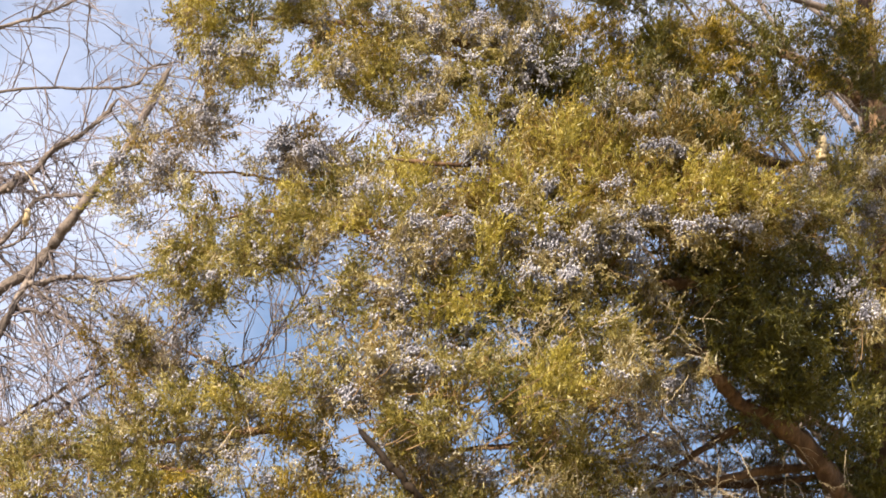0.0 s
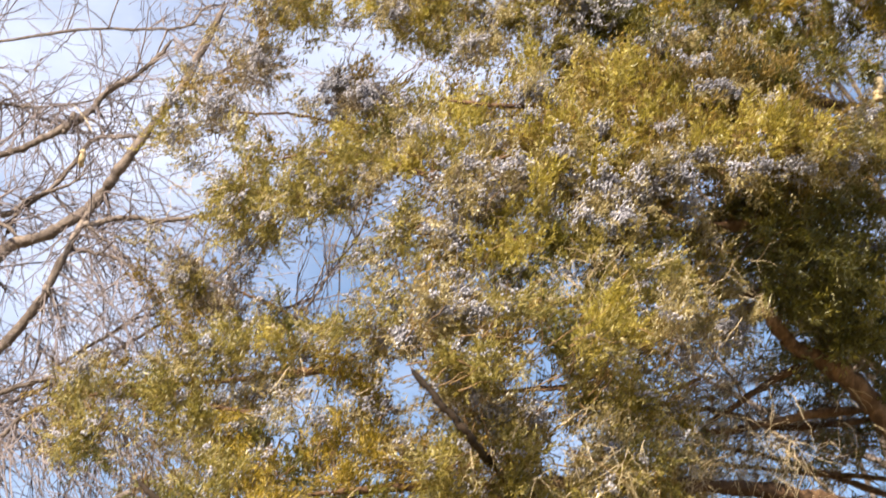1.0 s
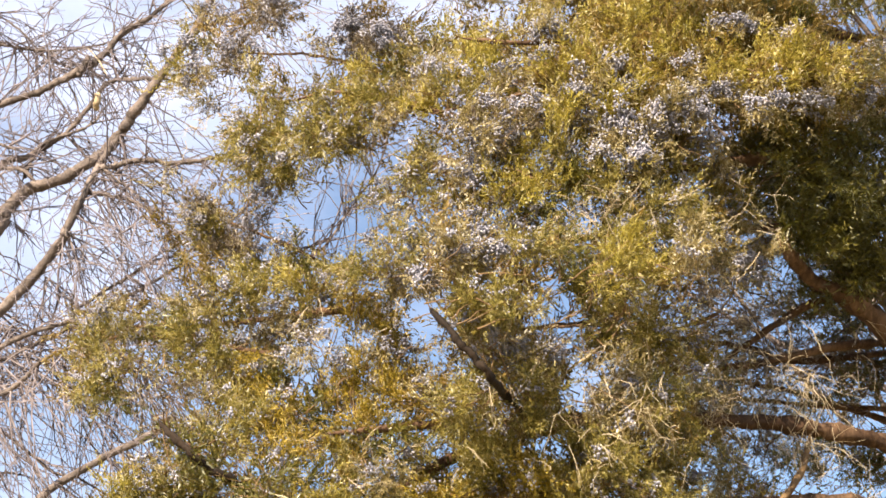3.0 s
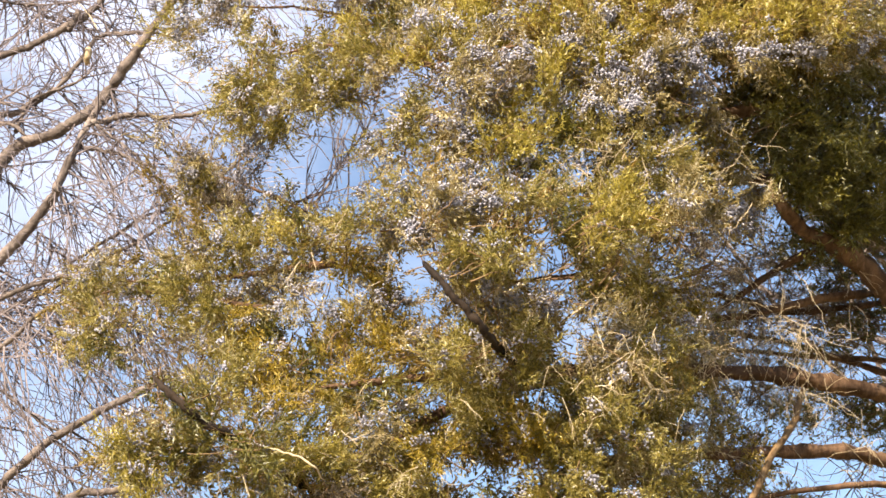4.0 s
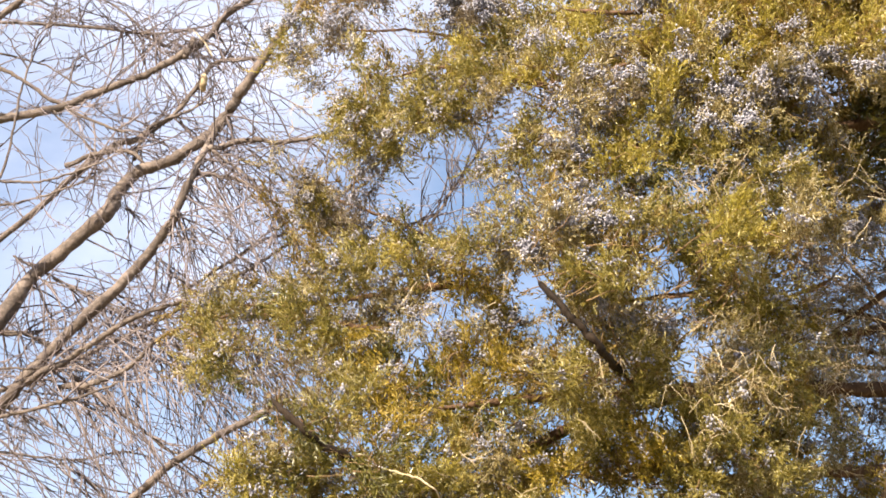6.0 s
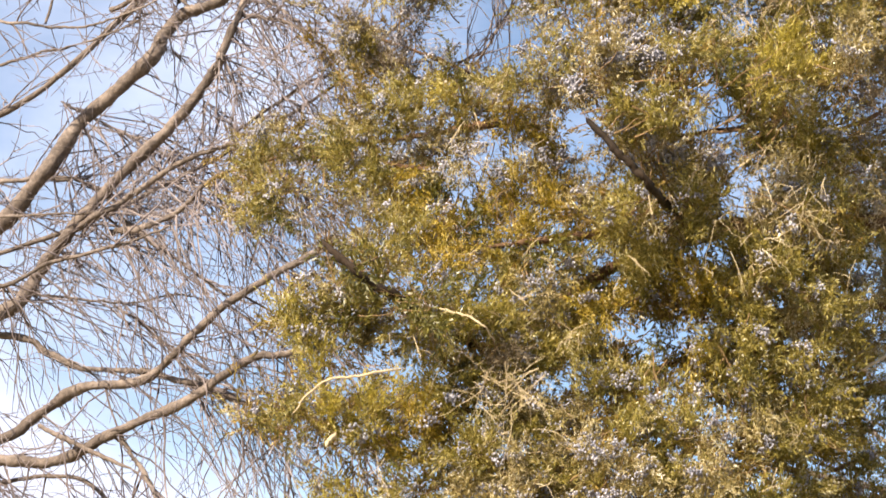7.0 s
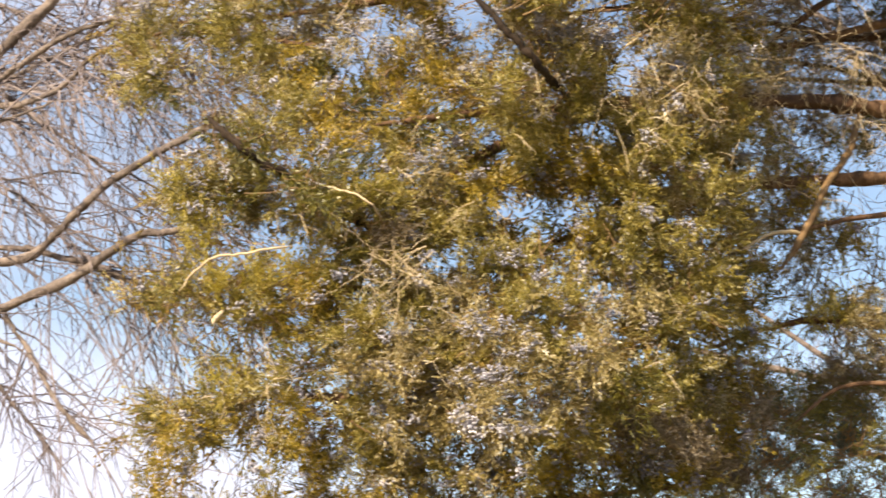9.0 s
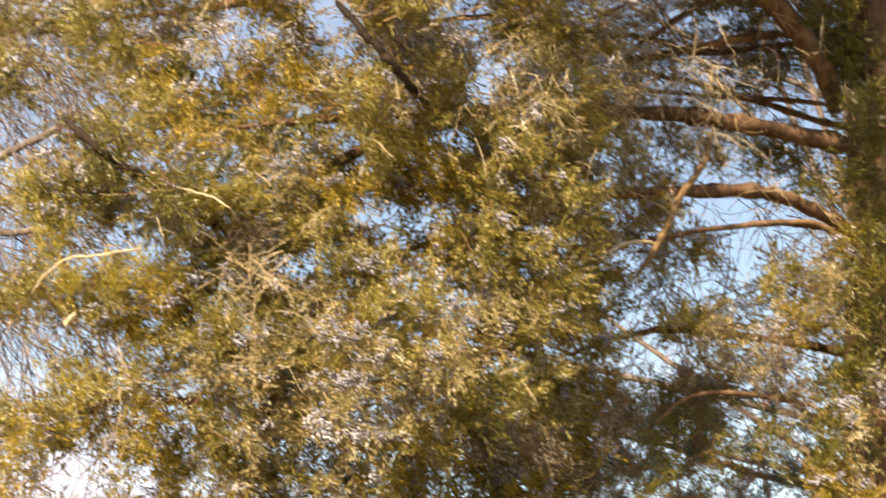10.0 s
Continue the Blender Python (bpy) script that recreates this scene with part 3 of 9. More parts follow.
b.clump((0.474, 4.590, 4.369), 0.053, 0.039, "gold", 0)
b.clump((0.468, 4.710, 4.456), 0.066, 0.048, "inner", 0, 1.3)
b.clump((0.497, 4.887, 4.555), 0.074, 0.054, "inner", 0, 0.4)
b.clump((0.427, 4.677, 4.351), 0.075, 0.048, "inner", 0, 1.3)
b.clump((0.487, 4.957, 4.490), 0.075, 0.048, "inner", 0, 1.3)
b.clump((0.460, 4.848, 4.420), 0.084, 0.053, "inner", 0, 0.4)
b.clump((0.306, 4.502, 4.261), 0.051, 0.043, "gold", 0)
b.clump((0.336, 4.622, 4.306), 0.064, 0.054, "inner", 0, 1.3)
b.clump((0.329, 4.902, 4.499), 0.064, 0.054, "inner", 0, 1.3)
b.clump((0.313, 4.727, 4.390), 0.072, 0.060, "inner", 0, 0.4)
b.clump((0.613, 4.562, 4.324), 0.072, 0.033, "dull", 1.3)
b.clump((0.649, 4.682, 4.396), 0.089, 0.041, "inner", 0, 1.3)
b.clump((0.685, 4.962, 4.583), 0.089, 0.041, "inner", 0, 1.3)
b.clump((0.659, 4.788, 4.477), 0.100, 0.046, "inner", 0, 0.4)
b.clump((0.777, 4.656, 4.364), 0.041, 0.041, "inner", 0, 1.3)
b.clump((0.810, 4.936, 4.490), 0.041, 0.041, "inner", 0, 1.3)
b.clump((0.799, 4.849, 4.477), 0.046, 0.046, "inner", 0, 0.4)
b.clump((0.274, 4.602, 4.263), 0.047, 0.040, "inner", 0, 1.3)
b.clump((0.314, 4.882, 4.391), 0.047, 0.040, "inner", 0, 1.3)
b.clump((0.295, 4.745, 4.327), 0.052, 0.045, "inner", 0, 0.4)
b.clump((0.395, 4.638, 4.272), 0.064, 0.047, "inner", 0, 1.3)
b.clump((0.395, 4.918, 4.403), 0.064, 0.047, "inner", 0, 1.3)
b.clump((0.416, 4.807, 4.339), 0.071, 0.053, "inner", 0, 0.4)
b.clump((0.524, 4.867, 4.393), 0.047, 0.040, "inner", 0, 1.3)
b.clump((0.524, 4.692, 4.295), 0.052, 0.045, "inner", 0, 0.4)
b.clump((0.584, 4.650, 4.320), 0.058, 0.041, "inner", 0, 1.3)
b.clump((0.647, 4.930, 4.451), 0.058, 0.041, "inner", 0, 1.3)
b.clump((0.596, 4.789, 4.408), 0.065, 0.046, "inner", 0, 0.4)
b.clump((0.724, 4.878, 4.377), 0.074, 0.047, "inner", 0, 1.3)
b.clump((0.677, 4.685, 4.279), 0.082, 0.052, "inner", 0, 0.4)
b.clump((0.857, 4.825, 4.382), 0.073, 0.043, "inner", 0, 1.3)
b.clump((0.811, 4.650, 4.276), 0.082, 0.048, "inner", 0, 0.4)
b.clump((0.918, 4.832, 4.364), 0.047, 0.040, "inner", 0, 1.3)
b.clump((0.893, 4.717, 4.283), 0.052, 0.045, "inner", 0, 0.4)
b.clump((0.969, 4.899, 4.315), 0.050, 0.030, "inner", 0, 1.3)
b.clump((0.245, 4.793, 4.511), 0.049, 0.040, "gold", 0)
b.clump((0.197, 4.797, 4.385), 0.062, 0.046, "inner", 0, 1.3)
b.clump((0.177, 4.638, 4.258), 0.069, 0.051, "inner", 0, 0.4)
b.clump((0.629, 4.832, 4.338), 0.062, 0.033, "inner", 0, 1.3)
b.clump((0.502, 4.800, 4.260), 0.062, 0.039, "inner", 0, 1.3)
b.clump((0.614, 4.828, 4.265), 0.062, 0.028, "inner", 0, 1.3)
b.clump((1.070, 5.126, 4.384), 0.067, 0.042, "inner", 0, 1.3)
b.clump((1.055, 5.019, 4.355), 0.075, 0.047, "inner", 0, 0.4)
b.clump((0.342, 4.861, 4.318), 0.079, 0.046, "inner", 0, 1.3)
b.clump((0.353, 4.758, 4.253), 0.088, 0.052, "inner", 0, 0.4)
b.clump((0.274, 4.760, 4.208), 0.061, 0.042, "inner", 0, 1.3)
b.clump((0.396, 4.779, 4.202), 0.061, 0.039, "inner", 0, 1.3)
b.clump((1.096, 4.963, 4.379), 0.088, 0.064, "inner", 0, 0.4)
b.clump((1.246, 5.062, 4.471), 0.067, 0.049, "olive", 0.06)
b.clump((1.326, 5.102, 4.413), 0.052, 0.058, "dull", 1)
b.clump((1.056, 4.798, 4.394), 0.052, 0.026, "dull", 0.7, 0.7)
b.clump((1.117, 5.075, 4.559), 0.073, 0.037, "inner", 0, 0.4)
b.clump((1.183, 5.146, 4.407), 0.078, 0.053, "inner", 0, 0.4)
b.clump((1.326, 5.034, 4.535), 0.046, 0.046, "dull", 0.5)
b.clump((1.156, 5.186, 4.295), 0.074, 0.054, "inner", 0, 0.4)
b.clump((1.295, 5.218, 4.324), 0.083, 0.058, "inner", 0, 0.4)
b.clump((0.076, 4.797, 4.188), 0.062, 0.051, "inner", 0, 0.4)
b.clump((1.249, 5.027, 4.571), 0.061, 0.034, "olive", 0.06, 0.6)
b.clump((0.762, 4.688, 4.428), 0.057, 0.037, "deep", 0, 0.8)
b.clump((0.798, 4.808, 4.517), 0.071, 0.046, "inner", 0, 1.3)
b.clump((0.791, 4.922, 4.581), 0.080, 0.052, "deep", 0, 0.4)
b.clump((0.699, 4.685, 4.464), 0.057, 0.034, "deep", 0, 0.8)
b.clump((0.727, 4.805, 4.557), 0.071, 0.043, "inner", 0, 1.3)
b.clump((0.725, 4.890, 4.567), 0.080, 0.048, "deep", 0, 0.4)
b.clump((0.472, 4.842, 4.660), 0.065, 0.030, "deep", 0.3, 0.7)
b.done()
b = Bough(cedar, [(1.097, 5.080, 4.323), (0.761, 4.780, 4.236), (0.417, 4.580, 4.143), (0.101, 4.480, 4.088), (-0.219, 4.480, 4.018)], 0.015, 0.003)
b.clump((-0.006, 4.470, 4.135), 0.044, 0.032, "dull", 0.6)
b.clump((0.085, 4.422, 4.143), 0.053, 0.039, "gold", 0.3)
b.clump((-0.223, 4.503, 4.154), 0.056, 0.032, "dull", 0.8)
b.clump((-0.253, 4.524, 4.077), 0.050, 0.043, "gold", 0)
b.clump((-0.158, 4.442, 4.032), 0.052, 0.039, "olive", 0.3)
b.clump((-0.066, 4.431, 4.009), 0.052, 0.036, "dull", 0.7)
b.clump((0.054, 4.410, 4.018), 0.054, 0.031, "dull", 0.9)
b.clump((0.051, 4.619, 4.123), 0.076, 0.043, "inner", 0, 0.4)
b.clump((-0.037, 4.513, 4.110), 0.047, 0.029, "gold", 0)
b.clump((0.149, 4.591, 4.074), 0.061, 0.050, "inner", 0, 0.4)
b.clump((0.174, 4.384, 4.021), 0.067, 0.026, "dull", 1.2)
b.clump((0.186, 4.504, 4.105), 0.084, 0.032, "inner", 0, 1.3)
b.clump((0.435, 4.557, 4.257), 0.060, 0.038, "gold", 0)
b.clump((0.765, 4.536, 4.272), 0.033, 0.033, "dull", 1)
b.clump((0.272, 4.482, 4.177), 0.037, 0.032, "dull", 1)
b.clump((0.383, 4.518, 4.180), 0.051, 0.038, "gold", 0.4)
b.clump((0.486, 4.467, 4.151), 0.037, 0.032, "dull", 1)
b.clump((0.494, 4.587, 4.232), 0.047, 0.040, "inner", 0, 1.3)
b.clump((0.574, 4.530, 4.241), 0.046, 0.033, "gold", 0)
b.clump((0.657, 4.478, 4.166), 0.059, 0.037, "gold", 0)
b.clump((0.668, 4.598, 4.230), 0.074, 0.047, "inner", 0, 1.3)
b.clump((0.772, 4.425, 4.145), 0.058, 0.035, "gold", 0)
b.clump((0.774, 4.545, 4.235), 0.073, 0.043, "inner", 0, 1.3)
b.clump((0.849, 4.432, 4.131), 0.037, 0.032, "gold", 0)
b.clump((0.855, 4.552, 4.181), 0.047, 0.040, "inner", 0, 1.3)
b.clump((0.887, 4.499, 4.098), 0.040, 0.024, "gold", 0)
b.clump((0.911, 4.619, 4.171), 0.050, 0.030, "inner", 0, 1.3)
b.clump((0.950, 4.813, 4.255), 0.056, 0.034, "inner", 0, 0.4)
b.clump((0.703, 4.403, 4.066), 0.063, 0.024, "gold", 0.2)
b.clump((0.719, 4.523, 4.158), 0.079, 0.029, "inner", 0, 1.3)
b.clump((0.760, 4.803, 4.273), 0.079, 0.029, "inner", 0, 1.3)
b.clump((0.744, 4.613, 4.181), 0.088, 0.033, "inner", 0, 0.4)
b.clump((0.176, 4.397, 4.128), 0.050, 0.037, "gold", 0.3)
b.clump((0.181, 4.517, 4.186), 0.062, 0.046, "inner", 0, 1.3)
b.clump((0.556, 4.432, 4.088), 0.050, 0.026, "gold", 0.4)
b.clump((0.549, 4.552, 4.168), 0.062, 0.033, "inner", 0, 1.3)
b.clump((0.593, 4.717, 4.229), 0.070, 0.037, "inner", 0, 0.4)
b.clump((0.460, 4.400, 4.027), 0.049, 0.031, "dull", 1)
b.clump((0.480, 4.520, 4.113), 0.062, 0.039, "inner", 0, 1.3)
b.clump((0.504, 4.692, 4.171), 0.069, 0.044, "inner", 0, 0.4)
b.clump((0.569, 4.428, 4.045), 0.050, 0.022, "dull", 0.8)
b.clump((0.597, 4.548, 4.086), 0.062, 0.028, "inner", 0, 1.3)
b.clump((0.594, 4.715, 4.221), 0.070, 0.031, "inner", 0, 0.4)
b.clump((0.688, 4.490, 4.070), 0.071, 0.036, "inner", 0, 1.3)
b.clump((0.732, 4.770, 4.188), 0.071, 0.036, "inner", 0, 1.3)
b.clump((0.719, 4.616, 4.124), 0.080, 0.040, "inner", 0, 0.4)
b.clump((0.799, 4.456, 4.031), 0.058, 0.026, "dull", 1.2)
b.clump((0.829, 4.576, 4.082), 0.073, 0.033, "inner", 0, 1.3)
b.clump((0.852, 4.856, 4.260), 0.073, 0.033, "inner", 0, 1.3)
b.clump((0.834, 4.744, 4.200), 0.081, 0.037, "inner", 0, 0.4)
b.clump((0.993, 4.726, 4.187), 0.054, 0.034, "dull", 0.5)
b.clump((1.044, 4.846, 4.278), 0.067, 0.042, "inner", 0, 1.3)
b.clump((0.330, 4.461, 4.077), 0.063, 0.037, "gold", 0.5)
b.clump((0.322, 4.581, 4.143), 0.079, 0.046, "inner", 0, 1.3)
b.clump((0.254, 4.480, 4.025), 0.061, 0.042, "inner", 0, 1.3)
b.clump((0.293, 4.576, 4.097), 0.068, 0.047, "inner", 0, 0.4)
b.clump((0.368, 4.499, 4.010), 0.061, 0.039, "inner", 0, 1.3)
b.clump((0.426, 4.691, 4.128), 0.068, 0.043, "inner", 0, 0.4)
b.clump((1.064, 4.727, 4.262), 0.063, 0.046, "olive", 0.06)
b.clump((1.131, 4.909, 4.284), 0.056, 0.038, "olive", 0.1)
b.clump((0.321, 4.624, 4.031), 0.093, 0.068, "inner", 0, 0.4)
b.clump((0.509, 4.618, 4.060), 0.075, 0.058, "inner", 0, 0.4)
b.clump((0.229, 4.692, 4.091), 0.043, 0.040, "inner", 0, 0.4)
b.clump((0.078, 4.496, 4.010), 0.045, 0.037, "olive", 0.1)
b.clump((-0.142, 4.465, 3.979), 0.044, 0.034, "dull", 0.3, 0.4)
b.clump((1.031, 5.102, 4.290), 0.093, 0.073, "deep", 0, 0.4)
b.done()
b = Bough(cedar, [(-0.068, 4.580, 4.037), (-0.294, 4.680, 4.163), (-0.497, 4.780, 4.255), (-0.722, 4.880, 4.272)], 0.012, 0.002)
b.clump((-0.131, 4.526, 4.167), 0.060, 0.040, "gold", 0.2)
b.clump((-0.246, 4.732, 4.264), 0.078, 0.045, "inner", 0, 0.4)
b.clump((-0.317, 4.741, 4.326), 0.047, 0.037, "deep", 0.3)
b.clump((-0.464, 4.751, 4.294), 0.063, 0.048, "gold", 0, 0.8)
b.clump((-0.367, 4.589, 4.131), 0.054, 0.051, "olive", 0.06)
b.clump((-0.388, 4.818, 4.241), 0.076, 0.072, "inner", 0, 0.4)
b.clump((-0.528, 4.637, 4.139), 0.066, 0.052, "olive", 0.06, 0.8)
b.clump((-0.565, 4.922, 4.306), 0.092, 0.073, "inner", 0, 0.4)
b.clump((-0.443, 4.599, 4.065), 0.061, 0.040, "olive", 0.1)
b.clump((-0.473, 4.858, 4.192), 0.085, 0.057, "inner", 0, 0.4)
b.clump((-0.681, 4.703, 4.193), 0.056, 0.039, "olive", 0.06, 0.7)
b.clump((-0.718, 4.956, 4.349), 0.078, 0.055, "inner", 0, 0.4)
b.clump((-0.574, 4.649, 4.088), 0.055, 0.038, "olive", 0.06)
b.clump((-0.595, 4.849, 4.174), 0.076, 0.053, "inner", 0, 0.4)
b.clump((-0.725, 4.657, 4.092), 0.052, 0.036, "olive", 0.1)
b.clump((-0.756, 4.924, 4.227), 0.073, 0.050, "inner", 0, 0.4)
b.clump((-0.349, 4.593, 4.070), 0.038, 0.032, "dull", 0.5)
b.clump((-0.355, 4.859, 4.205), 0.053, 0.045, "inner", 0, 0.4)
b.clump((-0.262, 4.804, 4.238), 0.071, 0.060, "inner", 0, 0.4)
b.clump((-0.154, 4.645, 4.144), 0.073, 0.055, "inner", 0, 0.4)
b.clump((-0.057, 4.708, 4.153), 0.073, 0.051, "inner", 0, 0.4)
b.clump((-0.938, 5.044, 4.391), 0.057, 0.033, "dull", 0.2, 0.4)
b.clump((-0.797, 4.986, 4.448), 0.036, 0.027, "olive", 0.1)
b.clump((-0.047, 4.615, 4.063), 0.068, 0.050, "inner", 0, 0.4)
b.clump((-0.107, 4.614, 4.028), 0.067, 0.067, "inner", 0, 0.4)
b.clump((0.007, 4.776, 4.098), 0.062, 0.054, "inner", 0, 0.4)
b.clump((0.010, 4.708, 3.992), 0.079, 0.065, "inner", 0, 0.4)
b.clump((-0.688, 4.665, 4.039), 0.066, 0.046, "olive", 0.2, 0.6)
b.clump((-0.735, 4.934, 4.190), 0.073, 0.052, "inner", 0, 0.4)
b.clump((-0.729, 4.737, 3.984), 0.052, 0.039, "olive", 0.2, 0.6)
b.clump((-0.572, 4.628, 4.014), 0.059, 0.038, "olive", 0.06, 0.8)
b.clump((-0.604, 4.899, 4.163), 0.067, 0.042, "inner", 0, 0.4)
b.clump((-0.622, 4.653, 3.967), 0.043, 0.032, "olive", 0.06)
b.clump((-0.654, 4.944, 4.095), 0.048, 0.036, "inner", 0, 0.4)
b.clump((-0.490, 4.597, 4.011), 0.048, 0.035, "olive", 0.1)
b.clump((-0.537, 4.913, 4.169), 0.054, 0.039, "inner", 0, 0.4)
b.clump((-0.433, 4.664, 4.022), 0.049, 0.030, "dull", 0.5, 0.5)
b.clump((-0.776, 4.765, 4.077), 0.045, 0.042, "olive", 0.06)
b.clump((-0.274, 4.782, 3.964), 0.064, 0.046, "inner", 0, 0.4)
b.clump((-0.252, 4.665, 3.980), 0.055, 0.041, "inner", 0, 0.4)
b.done()
b = Bough(cedar, [(1.090, 5.080, 4.245), (0.667, 4.780, 4.034), (0.331, 4.580, 3.898), (0.024, 4.480, 3.848), (-0.246, 4.480, 3.848)], 0.015, 0.003)
b.clump((0.127, 4.359, 3.945), 0.043, 0.036, "gold", 0)
b.clump((0.664, 4.370, 3.984), 0.057, 0.028, "dull", 1.2)
b.clump((0.261, 4.360, 3.967), 0.049, 0.033, "gold", 0.3)
b.clump((0.381, 4.379, 3.961), 0.049, 0.031, "dull", 0.8)
b.clump((1.102, 4.979, 4.192), 0.053, 0.038, "olive", 0.1)
b.clump((1.244, 5.004, 4.220), 0.060, 0.042, "olive", 0.06)
b.clump((0.951, 4.716, 4.091), 0.053, 0.042, "deep", 0.1)
b.clump((1.008, 4.952, 4.208), 0.074, 0.059, "deep", 0, 0.4)
b.clump((0.290, 4.407, 3.918), 0.067, 0.049, "dull", 1.7)
b.clump((0.378, 4.396, 3.928), 0.054, 0.046, "dull", 1.7)
b.clump((0.380, 4.635, 4.041), 0.075, 0.065, "inner", 0, 0.4)
b.clump((0.328, 4.359, 3.810), 0.048, 0.035, "dull", 1.6)
b.clump((0.338, 4.667, 3.953), 0.067, 0.049, "inner", 0, 0.4)
b.clump((0.466, 4.378, 3.947), 0.054, 0.041, "dull", 1.2)
b.clump((0.486, 4.453, 3.915), 0.062, 0.026, "dull", 0.9)
b.clump((0.497, 4.678, 4.034), 0.087, 0.036, "inner", 0, 0.4)
b.clump((0.226, 4.354, 3.825), 0.035, 0.030, "dull", 0.9)
b.clump((0.228, 4.558, 3.914), 0.049, 0.042, "inner", 0, 0.4)
b.clump((0.218, 4.431, 3.962), 0.031, 0.028, "dull", 0.8)
b.clump((0.152, 4.463, 3.957), 0.031, 0.031, "dull", 0.4, 0.4)
b.clump((-0.035, 4.354, 3.924), 0.048, 0.036, "brown", 0.4)
b.clump((-0.094, 4.353, 3.874), 0.048, 0.048, "dull", 0.8)
b.clump((-0.006, 4.459, 3.928), 0.044, 0.039, "dull", 0.8)
b.clump((-0.007, 4.445, 3.857), 0.056, 0.046, "gold", 0.1)
b.clump((0.051, 4.341, 3.739), 0.055, 0.042, "gold", 0)
b.clump((0.048, 4.554, 3.827), 0.077, 0.059, "inner", 0, 0.4)
b.clump((-0.055, 4.614, 3.855), 0.059, 0.049, "inner", 0, 0.4)
b.clump((0.126, 4.408, 3.854), 0.048, 0.043, "olive", 0.2)
b.clump((0.148, 4.684, 3.987), 0.068, 0.061, "inner", 0, 0.4)
b.clump((0.069, 4.607, 3.816), 0.060, 0.032, "deep", 0, 0.4)
b.clump((0.169, 4.419, 3.776), 0.053, 0.036, "deep", 0)
b.clump((0.169, 4.696, 3.917), 0.075, 0.050, "deep", 0, 0.4)
b.clump((0.255, 4.379, 3.756), 0.048, 0.038, "olive", 0.1)
b.clump((0.263, 4.658, 3.908), 0.067, 0.053, "inner", 0, 0.4)
b.clump((-0.109, 4.388, 3.777), 0.048, 0.043, "dull", 0.9)
b.clump((-0.123, 4.620, 3.877), 0.067, 0.060, "inner", 0, 0.4)
b.clump((-0.168, 4.386, 3.829), 0.038, 0.035, "dull", 0.4, 0.5)
b.clump((-0.183, 4.414, 3.741), 0.043, 0.035, "olive", 0.06, 0.6)
b.clump((-0.176, 4.614, 3.835), 0.060, 0.050, "inner", 0, 0.4)
b.clump((0.409, 4.472, 3.830), 0.049, 0.044, "olive", 0.1)
b.clump((0.427, 4.712, 3.951), 0.069, 0.061, "inner", 0, 0.4)
b.clump((0.439, 4.368, 3.697), 0.048, 0.048, "olive", 0.1)
b.clump((0.560, 4.617, 3.901), 0.045, 0.037, "dull", 0.5)
b.clump((0.574, 4.850, 3.998), 0.064, 0.052, "inner", 0, 0.4)
b.clump((0.744, 5.065, 4.240), 0.087, 0.075, "deep", 0, 0.4)
b.clump((0.820, 5.237, 4.266), 0.089, 0.089, "deep", 0, 0.4)
b.clump((0.845, 4.814, 4.104), 0.068, 0.051, "deep", 0.6)
b.clump((0.880, 5.093, 4.248), 0.095, 0.071, "deep", 0, 0.4)
b.clump((0.974, 4.895, 4.163), 0.066, 0.052, "deep", 0.5)
b.clump((-0.360, 4.626, 3.860), 0.045, 0.040, "olive", 0.2, 0.59)
b.clump((-0.267, 4.500, 3.828), 0.057, 0.041, "olive", 0.06)
b.clump((-0.290, 4.481, 3.737), 0.044, 0.028, "dull", 0.3, 0.5)
b.clump((-0.249, 4.460, 3.895), 0.049, 0.036, "olive", 0.2)
b.clump((-0.285, 4.660, 3.737), 0.050, 0.039, "inner", 0, 0.4)
# two clumps added sunward of the trunk-side limb to cast shade on it
b.clump((0.841, 4.671, 3.901), 0.085, 0.070, "deep", 0, 0.9)
b.clump((0.749, 4.601, 3.907), 0.085, 0.070, "deep", 0, 0.9)
b.done()

# berried grey boughs hanging in the sun
b = Bough(cedar, [(0.566, 4.880, 3.604), (0.390, 4.680, 3.477), (0.189, 4.530, 3.437), (0.014, 4.480, 3.405)], 0.007, 0.002)
b.clump((0.245, 4.277, 3.577), 0.053, 0.034, "olive", 0.1)
b.clump((0.453, 4.265, 3.570), 0.044, 0.034, "dull", 0.2)
b.clump((0.063, 4.243, 3.536), 0.060, 0.044, "inner", 0, 0.4)
b.clump((0.255, 4.254, 3.510), 0.060, 0.060, "inner", 0, 0.4)
b.clump((0.244, 4.535, 3.556), 0.048, 0.041, "inner", 0, 0.55)
b.clump((0.242, 4.340, 3.485), 0.044, 0.038, "inner", 0, 0.4)
b.clump((0.322, 4.213, 3.477), 0.045, 0.040, "gold", 0, 1.35)
b.clump((0.355, 4.459, 3.592), 0.063, 0.057, "inner", 0, 0.4)
b.clump((0.358, 4.619, 3.531), 0.045, 0.031, "inner", 0, 0.55)
b.clump((0.309, 4.369, 3.444), 0.042, 0.029, "inner", 0, 0.4)
b.clump((0.172, 4.349, 3.461), 0.045, 0.055, "deep", 0, 0.4)
b.clump((-0.003, 4.497, 3.519), 0.074, 0.047, "inner", 0, 0.55)
b.clump((-0.081, 4.370, 3.463), 0.060, 0.051, "inner", 0, 0.4)
b.clump((-0.138, 4.429, 3.387), 0.062, 0.036, "inner", 0, 0.4)
b.clump((-0.045, 4.495, 3.438), 0.055, 0.036, "inner", 0, 0.4)
b.clump((0.229, 4.638, 3.537), 0.055, 0.042, "inner", 0, 0.55)
b.clump((0.231, 4.449, 3.475), 0.052, 0.039, "inner", 0, 0.4)
b.clump((0.249, 4.487, 3.392), 0.055, 0.035, "olive", 0.06, 1.35)
